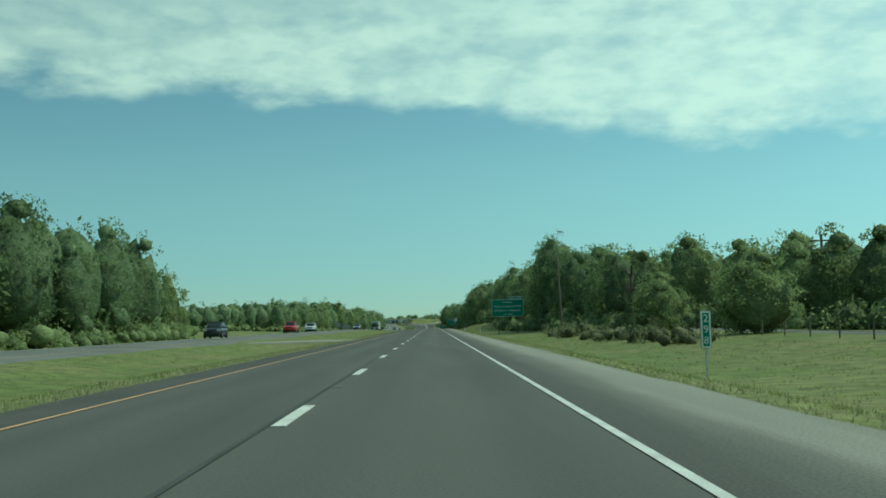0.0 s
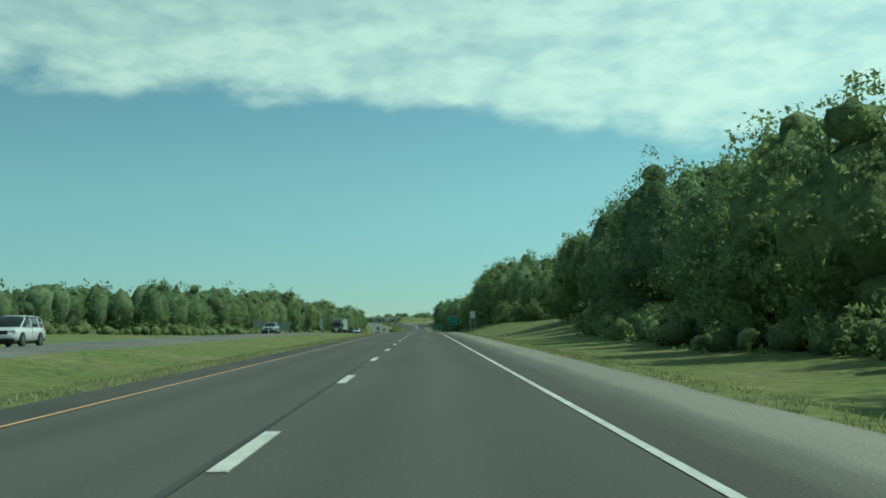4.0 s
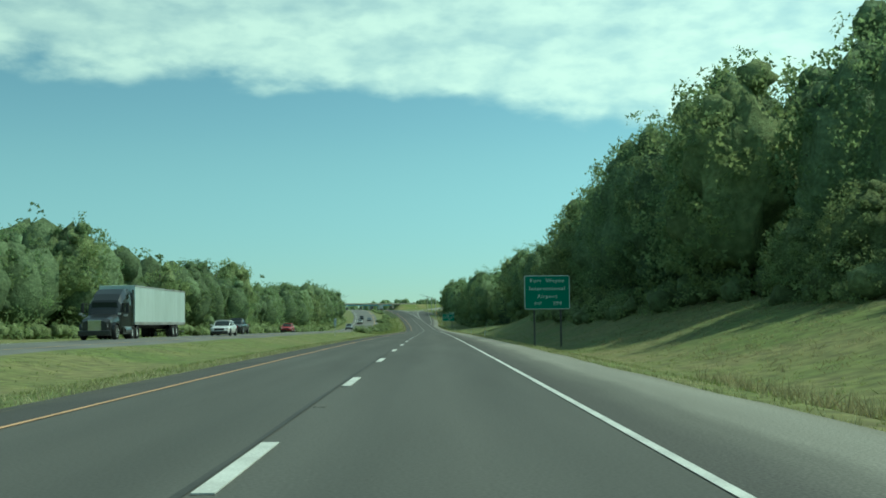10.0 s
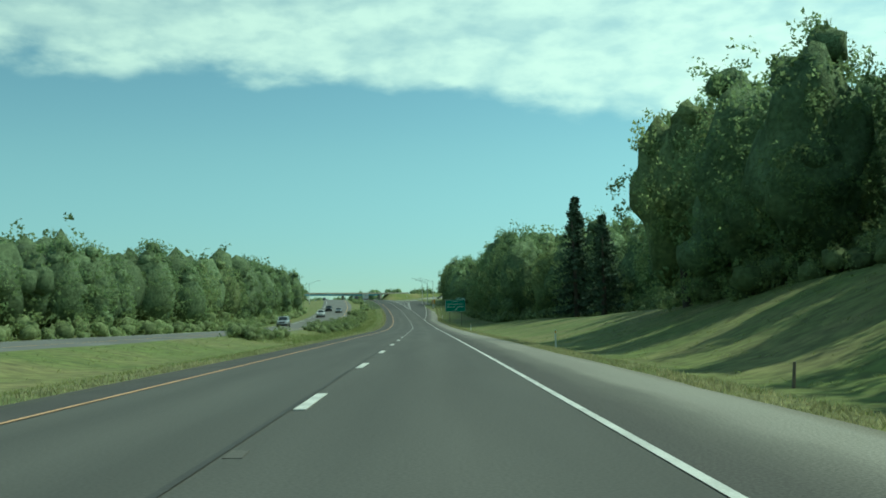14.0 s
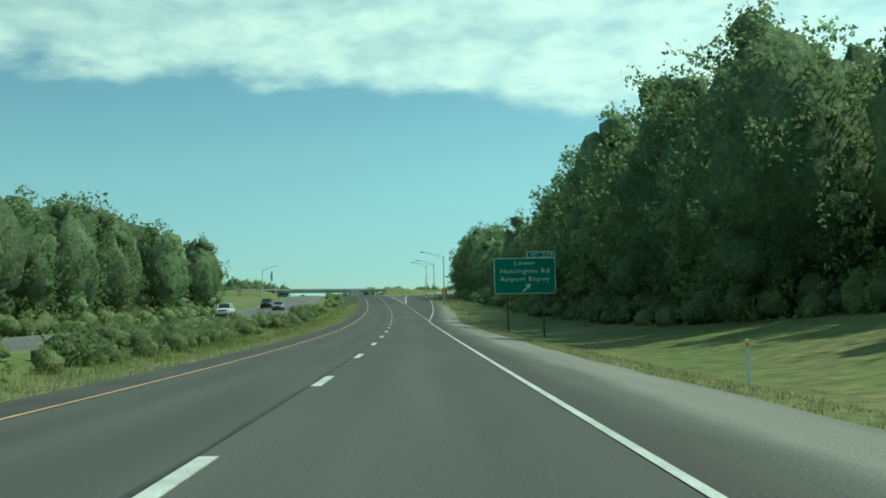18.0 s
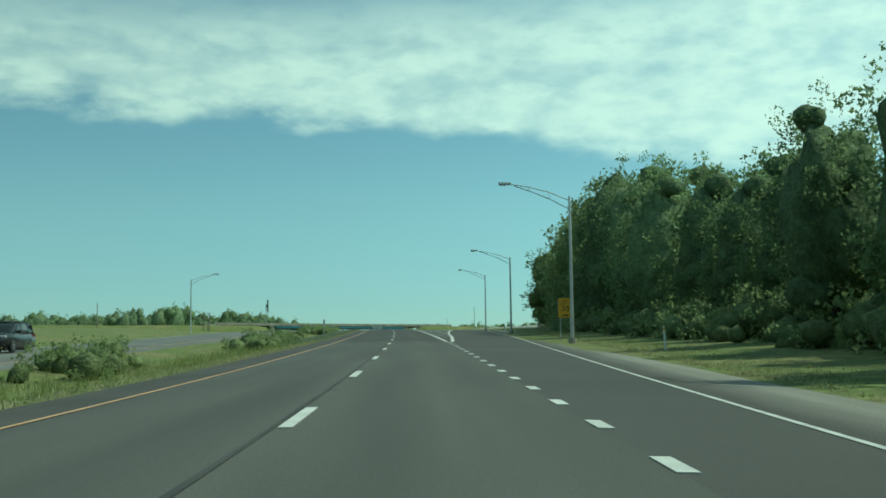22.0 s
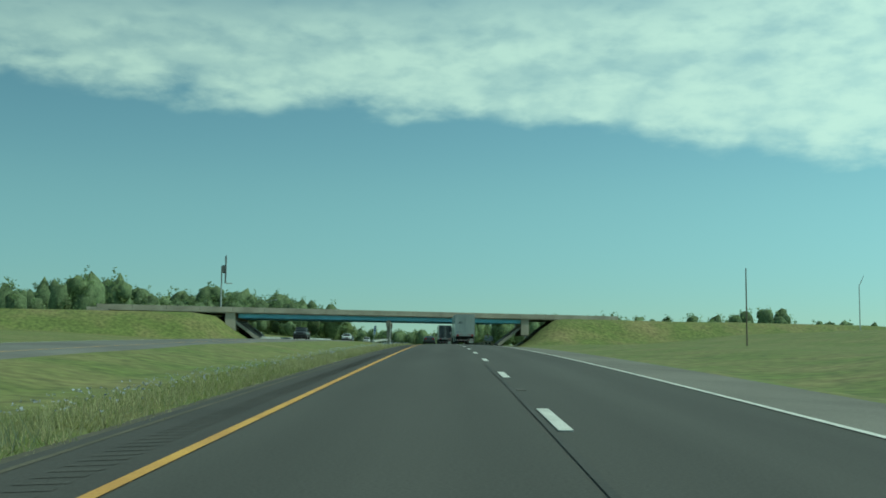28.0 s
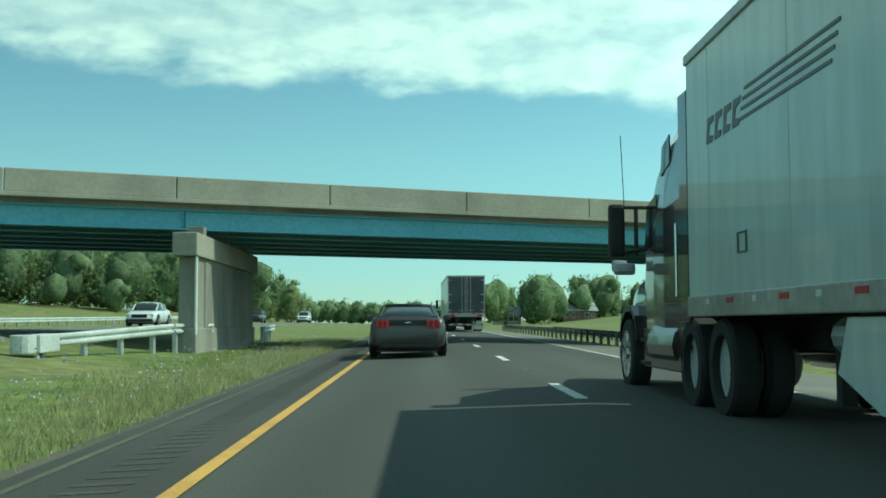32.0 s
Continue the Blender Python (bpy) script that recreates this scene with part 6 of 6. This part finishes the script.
def semi_trailer(m, white, doors, label, full=True, group=""):
    """A box trailer; its nose is at the origin and it reaches back along -y."""
    L, W, Z0, Z1 = 16.15, 2.6, 1.02, 3.88
    e = thing("semi_trailer", m, label, "trailer", group)
    bd = part("body", box(W, L, Z1 - Z0 - 0.16, (0, -L / 2, (Z0 + 0.16 + Z1) / 2), 0.025), white, e)
    for sx in (-1, 1):
        part("top_rail", box(0.05, L + 0.02, 0.11, (sx * W / 2, -L / 2, Z1 - 0.05), 0.015), ALU, e)
        part("bottom_rail", box(0.06, L, 0.22, (sx * (W / 2 - 0.01), -L / 2, Z0 + 0.1), 0.015), ALU, e)
        if full:
            for y in np.arange(-L + 0.6, -0.3, 2.44):
                part("panel_seam", box(0.004, 0.012, Z1 - Z0 - 0.4, (sx * (W / 2 + 0.001), y, (Z0 + Z1) / 2 + 0.08)), white, bd)
            side_tape(e, sx * (W / 2 + 0.024), -L + 0.3, -0.4, Z0 + 0.14, 0.78)
            part("side_skirt", slab([(-4.35, 0.98), (-4.15, 0.58), (-4.9, 0.34), (-10.2, 0.34), (-10.2, 0.98)], 0.03, "x", sx * (W / 2 - 0.06)), white, e, "pale aerodynamic side skirt")
        part("rear_skirt", slab([(-13.9, 0.98), (-13.9, 0.36), (-15.6, 0.46), (-15.75, 0.98)], 0.03, "x", sx * (W / 2 - 0.06)), white, e) if full else None
    part("floor_frame", box(0.9, L * 0.9, 0.25, (0, -L / 2, Z0 - 0.14)), UNDER, e)
    # doors with lock rods and hinges
    r = -L - 0.012
    part("rear_frame", box(W, 0.06, 0.12, (0, -L, Z1 - 0.06), 0.01), ALU, e)
    part("rear_sill", box(W, 0.1, 0.26, (0, -L - 0.03, Z0 + 0.1), 0.015), ALU, e)
    for sx in (-1, 1):
        d = part("door", box(W / 2 - 0.07, 0.04, Z1 - Z0 - 0.36, (sx * (W / 4 - 0.02), r, (Z0 + Z1) / 2 + 0.07), 0.01), doors, e)
        part("door_post", box(0.08, 0.06, Z1 - Z0, (sx * (W / 2 - 0.04), r + 0.005, (Z0 + Z1) / 2), 0.01), ALU, e)
        for x in (0.09, 0.3):
            part("lock_rod", cyl(0.018, Z1 - Z0 - 0.1, (sx * x, r - 0.045, (Z0 + Z1) / 2 + 0.02), seg=8), ALU, d)
        for zz in (1.6, 2.75, 2.05 + 0.0):
            part("rod_guide", box(0.12, 0.03, 0.06, (sx * 0.09, r - 0.045, zz)), ALU, d)
        part("handle", box(0.34, 0.03, 0.03, (sx * 0.34, r - 0.06, Z0 + 0.42), 0.008), GALV, d)
        for zz in (1.45, 2.0, 2.55, 3.55):
            part("hinge", box(0.26, 0.035, 0.07, (sx * (W / 2 - 0.14), r - 0.03, zz), 0.01), ALU, d)
        part("tail_lamp", box(0.34, 0.04, 0.13, (sx * (W / 2 - 0.36), r - 0.06, Z0 + 0.06), 0.01), TAIL_RED, e)
        for k in range(2):
            part("tape", box(0.28, 0.008, 0.05, (sx * (0.5 + 0.42 * k), r - 0.07, Z0 + 0.2)), RED_TAPE, e)
        part("guard_leg", box(0.1, 0.1, 0.62, (sx * 0.62, -L + 0.05, 0.74), 0.01), UNDER, e)
        part("mud_flap", box(0.62, 0.015, 0.62, (sx * 0.92, -14.0, 0.42)), SIGN_WHITE if sx > 0 else DARK_TRIM, e, "pale mud flap" if sx > 0 else "")
        part("landing_leg", box(0.13, 0.13, 0.72, (sx * 0.75, -3.0, 0.62), 0.01), UNDER, e)
        for y in (-12.1, -13.3):
            for x in (1.15, 0.83):
                wheel(e, sx * x, y, 0.5, 0.27, 0, RIM_STEEL, 0.09 if x > 1 else 0)
    for y in (-12.1, -13.3):
        part("axle", cyl(0.07, 2.2, (0, y, 0.5), "x", seg=8), UNDER, e)
    part("axle_frame", box(1.0, 3.0, 0.3, (0, -12.7, 0.78), 0.02), UNDER, e)
    part("guard_bar", box(2.44, 0.1, 0.1, (0, -L - 0.02, 0.46), 0.01), ALU, e)
    for k in range(8):
        part("tape", box(0.26, 0.006, 0.05, (-1.05 + 0.3 * k, -L - 0.074, 0.46)), RED_TAPE if k % 2 else SIGN_WHITE, e)
    if full:
        # company mark as plain shapes, unit number, placard holders and diagonal stripes
        for k in range(4):
            x0 = -0.86 + 0.15 * k
            part("company_mark", slab([(x0, 2.72), (x0 + 0.11, 2.72), (x0 + 0.155, 2.9), (x0 + 0.045, 2.9)], 0.008, "y", r - 0.026), GREY_MARK, e)
        part("company_mark", box(0.6, 0.008, 0.035, (-0.6, r - 0.026, 2.66)), GREY_MARK, e)
        part("company_mark", box(0.26, 0.008, 0.035, (-0.58, r - 0.026, 2.98)), GREY_MARK, e)
        part("makers_mark", slab(rounded(0.19, 0.11, 0.05, -0.96, 1.56), 0.008, "y", r - 0.026), SIGN_BLUE, e)
        lettering("lettering", "203", 0.17, (-0.62, r - 0.026, 1.54), BLACK, e, 1.25)

        def diamond(axis, at, cu, cz, q):
            bm = bmesh.new()
            for k in range(4):
                a, b = radians(90 * k), radians(90 * k + 90)
                p, t = (cu + q * math.cos(a), cz + q * math.sin(a)), (cu + q * math.cos(b), cz + q * math.sin(b))
                f = (lambda u, w: (u, at, w)) if axis == "y" else (lambda u, w: (at, u, w))
                tube(f(*p), f(*t), 0.013, seg=6, bm=bm)
            f = (lambda u, w: (u, at, w)) if axis == "y" else (lambda u, w: (at, u, w))
            for dz in (-0.06, 0.08):
                tube(f(cu - q * 0.75, cz + dz), f(cu + q * 0.75, cz + dz), 0.008, seg=6, bm=bm)
            return bm

        part("placard_holder", diamond("y", r - 0.03, 0.62, 1.76, 0.22), GALV, e)
        part("placard_holder", diamond("x", -W / 2 - 0.012, -7.1, 1.75, 0.28), GREY_MARK, e)
        bm = bmesh.new()
        for dy, dz, ly, lz in ((0, 0.09, 0.28, 0.014), (0, -0.09, 0.28, 0.014), (0.13, 0, 0.014, 0.18), (-0.13, 0, 0.014, 0.18)):
            box(0.02, ly, lz, (-W / 2 - 0.008, -2.05 + dy, 1.68 + dz), bm=bm)
        part("document_frame", bm, GREY_MARK, e)
        part("air_tank", cyl(0.15, 0.9, (-0.9, -3.9, 0.84), "y", bevel=0.03), GALV, e)
        for k in range(4):
            z0 = 3.06 - 0.085 * k
            part("stripe", box(0.008, 2.3, 0.03, (-W / 2 - 0.004, -3.35 + 0.06 * k, z0)), GREY_MARK, e, "dark horizontal stripe")
        for k in range(4):
            y0 = -0.85 - 0.31 * k
            part("company_mark", slab([(y0, 2.76), (y0 - 0.22, 2.76), (y0 - 0.26, 2.82), (y0 - 0.1, 2.84), (y0 - 0.14, 2.94), (y0 - 0.28, 2.96), (y0 - 0.3, 3.02), (y0 - 0.06, 3.02)], 0.006, "x", -W / 2 - 0.003), GREY_MARK, e)
    return e


def truck_tractor(m, colour, label, group=""):
    """A sleeper tractor; the trailer's nose stands at the origin, the bonnet points along y."""
    e = thing("truck_tractor", m, label, "truck", group)
    rows = []
    for y, hw, zb, zt in ((0.45, 1.2, 0.95, 3.35), (0.5, 1.22, 0.6, 3.62), (1.6, 1.22, 0.55, 3.55), (2.3, 1.2, 0.55, 3.2), (2.9, 1.17, 0.55, 2.75), (3.15, 1.14, 0.55, 2.1), (3.3, 1.1, 0.55, 1.78), (4.3, 1.05, 0.6, 1.65), (5.0, 0.98, 0.6, 1.5), (5.35, 0.8, 0.65, 1.3)):
        h = zt - zb
        half = [(0.94, zb), (1.0, zb + 0.1 * h), (1.0, zb + 0.6 * h), (0.95, zb + 0.85 * h), (0.75, zt - 0.02), (0.3, zt)]
        rows.append([(hw * k, y, z) for k, z in half] + [(-hw * k, y, z) for k, z in reversed(half)])
    part("cab", loft(rows), colour, e, smooth_shade=False)
    for sx in (-1, 1):
        part("side_extender", box(0.05, 0.4, 2.6, (sx * 1.24, 0.36, 2.25), 0.015), colour, e)
        part("door_window", slab([(2.1, 1.95), (2.85, 1.9), (2.7, 2.5), (2.1, 2.6)], 0.02, "x", sx * 1.19), CAR_GLASS, e)
        part("sleeper_window", slab([(1.35, 2.9), (1.85, 2.8), (1.75, 3.15), (1.35, 3.25)], 0.02, "x", sx * 1.18), CAR_GLASS, e)
        part("grab_rail", tube((sx * 1.27, 0.72, 1.25), (sx * 1.27, 0.72, 2.1), 0.02), CHROME, e)
        mr = part("door_mirror", box(0.22, 0.16, 0.72, (sx * 1.56, 2.95, 2.2), 0.05), DARK_TRIM, e)
        part("mirror_bracket", tube((sx * 1.15, 2.8, 2.5), (sx * 1.62, 2.95, 2.52), 0.025), DARK_TRIM, mr)
        part("mirror_bracket", tube((sx * 1.15, 2.8, 1.95), (sx * 1.62, 2.95, 1.88), 0.025), DARK_TRIM, mr)
        part("mirror_bracket", tube((sx * 1.3, 2.9, 2.52), (sx * 1.3, 2.9, 1.86), 0.03), DARK_TRIM, mr)
        part("convex_mirror", box(0.3, 0.12, 0.16, (sx * 1.45, 3.0, 1.68), 0.05), ALU, mr)
        part("bonnet_mirror", box(0.22, 0.12, 0.16, (sx * 1.32, 4.1, 1.78), 0.04), ALU, e)
        part("fuel_tank", cyl(0.32, 1.5, (sx * 0.98, 1.6, 0.68), "y", seg=16, bevel=0.03), colour, e)
        for z in (0.42, 0.72):
            part("step", box(0.25, 0.6, 0.05, (sx * 1.12, 2.7, z), 0.01), UNDER, e)
        part("chassis_fairing", box(0.05, 2.2, 0.5, (sx * 1.21, 1.7, 0.62), 0.02), colour, e)
        part("wing", loft([[(sx * (0.75 + 0.45 * q), y, z) for q, y, z in ((0, y0, z0), (1, y0, z0), (1, y0, z0 - 0.08), (0, y0, z0 - 0.08))] for y0, z0 in ((3.5, 0.75), (3.62, 1.05), (3.95, 1.2), (4.35, 1.2), (4.7, 1.02), (4.82, 0.75))]), colour, e)
        wheel(e, sx * 1.08, 4.15, 0.5, 0.28, 10, CHROME, 0.02)
        for y in (0.25, -1.0):
            for x in (1.1, 0.78):
                wheel(e, sx * x, y, 0.5, 0.27, 0, RIM_STEEL, 0.1 if x > 1 else 0)
            part("mud_guard", box(0.6, 0.9, 0.04, (sx * 0.94, y, 1.06), 0.015), DARK_TRIM, e) if y < -0.9 else None
        part("headlamp", box(0.3, 0.1, 0.22, (sx * 0.72, 5.22, 0.95), 0.04), LAMP_CLEAR, e)
        part("antenna", tube((sx * 1.45, 2.95, 2.5), (sx * 1.5, 2.9, 3.5), 0.006), DARK_TRIM, e)
    part("windscreen", slab([(-0.95, 1.95), (0.95, 1.95), (0.85, 2.6), (-0.85, 2.6)], 0.03, "y", 3.08), CAR_GLASS, e)
    part("grille", box(0.9, 0.08, 0.75, (0, 5.33, 1.0), 0.03), CHROME, e)
    part("bumper", box(2.2, 0.3, 0.35, (0, 5.3, 0.48), 0.06), colour, e)
    part("chassis", box(0.9, 6.6, 0.28, (0, 1.3, 0.82)), UNDER, e)
    part("cab_back", box(2.3, 0.05, 2.2, (0, 0.44, 2.2)), colour, e)
    return e


def on_road(s, o, turn=0.0, z=None):
    return placed(s, o, (crown(o) if abs(o) < 10 else opp_drop(s) + 0.02) if z is None else z, turn)


# the truck being passed, the coupe ahead, the dark trailer under way beyond the bridge
NOSE, TO = 1278.9, 2.64
semi_trailer(on_road(NOSE, TO), TRAILER_W, DOOR_W, "long white box trailer with grimy stained rear doors", True, "trailers")
truck_tractor(on_road(NOSE, TO), MAROON, "dark maroon sleeper truck tractor hauling the white trailer", "truck tractors")
car("coupe", on_road(1298.4, -2.4), COUPE, COUPE_PAINT, "dark grey two-door fastback coupe in the passing lane", "car")
semi_trailer(on_road(1369.0, 1.75), TRAILER_W, DARK_TRL, "box trailer with dark grey rear doors beyond the overbridge", False, "trailers")
truck_tractor(on_road(1369.0, 1.75), BLACK_P, "dark truck tractor ahead of a box trailer", "truck tractors")
# traffic across the median, facing the camera
NEAR_L, FAR_L = -20.0, -23.7
semi_trailer(on_road(484, FAR_L, 180), TRAILER_W, DOOR_W, "white trailer behind a black tractor across the median", False, "trailers")
truck_tractor(on_road(484, FAR_L, 180), BLACK_P, "black truck tractor on the far carriageway", "truck tractors")
for s, o, shape, colour, nm, label in (
        (199, FAR_L, PICKUP, RED_P, "pickup_truck", "red pickup truck on the far carriageway"), (231, FAR_L, SUV, WHITE_P, "suv", "white sport utility car across the median"),
        (130, FAR_L, SUV, BLACK_P, "suv", "black sport utility car across the median"),         (318, NEAR_L, SEDAN, SILVER_P, "sedan", "silver sedan on the far carriageway"),
        (539, FAR_L, PICKUP, BLACK_P, "pickup_truck", "black pickup truck on the far carriageway"), (590, FAR_L, SEDAN, RED_P, "sedan", "small red car on the far carriageway"),
        (510, NEAR_L, SEDAN, WHITE_P, "sedan", "white sedan behind the black truck"), (752, FAR_L, SUV, SILVER_P, "suv", "silver car behind the median thicket"),
        (861, FAR_L, PICKUP, WHITE_P, "pickup_truck", "white pickup truck on the far carriageway"), (905, NEAR_L, SEDAN, SILVER_P, "sedan", "silver sedan nearing along the far carriageway"),
        (922, FAR_L, SUV, BLACK_P, "suv", "black car following along the far carriageway"), (1282, FAR_L, PICKUP, BLACK_P, "pickup_truck", "black pickup truck under the overbridge"),
        (1340, NEAR_L, SEDAN, WHITE_P, "sedan", "white sedan beyond the overbridge"), (1420, FAR_L, SUV, BLACK_P, "suv", "black car far along the other carriageway"), (1452, NEAR_L, SUV, WHITE_P, "suv", "white car far along the other carriageway")):
    car(nm, on_road(s, o, 180), shape, colour, label, "car", "oncoming traffic")


# ---------------- long grass and weeds of the verges ----------------
def tufts(name, spots, height, blades, material, label, lean=0.45, thin=1.0):
    """Clumps of thin blades; spots are (station, offset)."""
    base = np.array([P(s, o, gz(s, o)) for s, o in spots])
    n = len(base)
    b = np.repeat(base, blades, 0) + np.concatenate([rng.normal(scale=0.1, size=(n * blades, 2)), np.zeros((n * blades, 1))], 1)
    h = height * rng.uniform(0.45, 1.15, (n * blades, 1))
    a = rng.uniform(0, 6.28, (n * blades, 1))
    side = np.concatenate([np.cos(a), np.sin(a), 0 * a], 1) * (thin * rng.uniform(0.008, 0.018, (n * blades, 1)))
    tip = np.concatenate([rng.normal(scale=lean, size=(n * blades, 2)) * h, h], 1)
    v = np.stack([b - side, b + side, b + tip], 1).reshape(-1, 3)
    return tagged(new(name, tri_mesh(name, v, np.arange(len(v)).reshape(-1, 3), material)), label, "grass", kind="stuff")


def scatter(s0, s1, per_unit, o_of):
    return [(float(s), float(o_of(s))) for s in rng.uniform(s0, s1, int((s1 - s0) * per_unit))]


rough = lambda s: 0.5 + 0.5 * noise.noise(Vector((s * 0.11, 3.1, 0)))
tufts("long_grass", scatter(0, 1330, 7, lambda s: -5.35 - abs(rng.normal(scale=0.55)) * (0.6 + rough(s))), 0.14, 6, SEED, "pale seeding grass along the median edge of the road")
tufts("long_grass", scatter(0, 1330, 7, lambda s: -5.5 - rng.uniform(0.1, 3.2)), 0.1, 6, BLADE, "green grass blades along the median")
tufts("long_grass", scatter(0, 1000, 5, lambda s: right_edge(s) + 3.2 + abs(rng.normal(scale=0.5)) * (0.5 + rough(s + 50))), 0.12, 7, SEED, "pale rough grass along the shoulder's edge")
tufts("long_grass", scatter(0, 1000, 9, lambda s: right_edge(s) + 3.2 + rng.uniform(0, 3.4)), 0.1, 6, BLADE, "green grass blades beside the shoulder")
tufts("long_grass", scatter(1040, 1330, 26, lambda s: -5.5 - rng.uniform(0, 3.2) ** 1.15), 0.17, 7, BLADE, "weedy grass along the median edge", 0.6, 0.5)
tufts("long_grass", scatter(640, 960, 6, lambda s: -8 - rng.uniform(0, 4.5)), 0.5, 6, BLADE, "tall unmown grass in the median", 0.3)
# small pale flowers in the median
tufts("long_grass", scatter(1040, 1330, 20, lambda s: -5.6 - rng.uniform(0, 1.9) * (0.3 + 1.2 * rough(s))), 0.25, 7, SEED, "pale seeding weeds along the median edge", 0.4, 0.45)
tufts("long_grass", scatter(405, 470, 14, lambda s: 12 + rng.uniform(0, 12) * (0.4 + 0.7 * rough(s * 2))), 0.16, 7, DRY, "dry brown grass on the bank below the trees", 0.9)
tufts("long_grass", scatter(411, 424, 9, lambda s: 8.4 + rng.uniform(0, 0.8)), 0.42, 6, DRY, "dry brown weeds beside the shoulder")
tufts("long_grass", scatter(490, 780, 8, lambda s: right_edge(s) + 3.3 + abs(rng.normal(scale=0.45))), 0.12, 6, SEED, "pale dry grass fringe along the bank's foot")
tufts("long_grass", scatter(290, 640, 20, lambda s: 8.2 + rng.uniform(0, 17)), 0.1, 6, BLADE, "uneven green grass on the bank", 1.1)
tufts("long_grass", scatter(300, 560, 6, lambda s: 9.5 + rng.uniform(0, 13) * (0.2 + 1.2 * rough(s * 0.8))), 0.12, 6, DRY, "dry patches in the grass of the bank", 1.0)
tufts("long_grass", scatter(0, 130, 20, lambda s: 7.6 + rng.uniform(0, 12)), 0.09, 6, BLADE, "uneven green grass beside the highway", 1.1)
tufts("long_grass", scatter(0, 960, 10, lambda s: -7 - rng.uniform(0, 8)), 0.09, 5, BLADE, "uneven grass of the median", 1.1)
tufts("long_grass", scatter(940, 1110, 44, lambda s: -5.7 - rng.uniform(0, 3.4)), 0.34, 7, WEED, "tall grey-green weeds along the median edge", 0.35, 0.5)
FLOWER = mat("pale_flowers", (0.46, 0.48, 0.54), 0.8, (0.34, 0.37, 0.5), 2, 10, 0.1, island=0.25)
spots = scatter(950, 1325, 9, lambda s: -5.9 - rng.uniform(0, 3.2))
c = np.array([P(s, o, gz(s, o)) for s, o in spots]) + np.stack([0 * rng.uniform(size=len(spots))] * 2 + [rng.uniform(0.12, 0.34, len(spots))], 1)
v, f = sprays(c, np.tile([0, 0, 1.0], (len(c), 1)), 0.032, 4)
tagged(new("wild_flowers", tri_mesh("wild_flowers", v, f, FLOWER)), "small pale wild flowers in the median grass", "flowers", kind="stuff")
spots = scatter(1280, 1298, 2.4, lambda s: -13.5 + rng.uniform(-2.5, 4))
c = np.array([P(s, o, gz(s, o) + 0.3) for s, o in spots])
v, f = sprays(c, np.tile([0, 0, 0.3], (len(c), 1)), 0.05, 8)
tagged(new("wild_flowers", tri_mesh("wild_flowers", v, f, FLOWER)), "white flower heads in the grass by the guardrail", "flowers", kind="stuff")
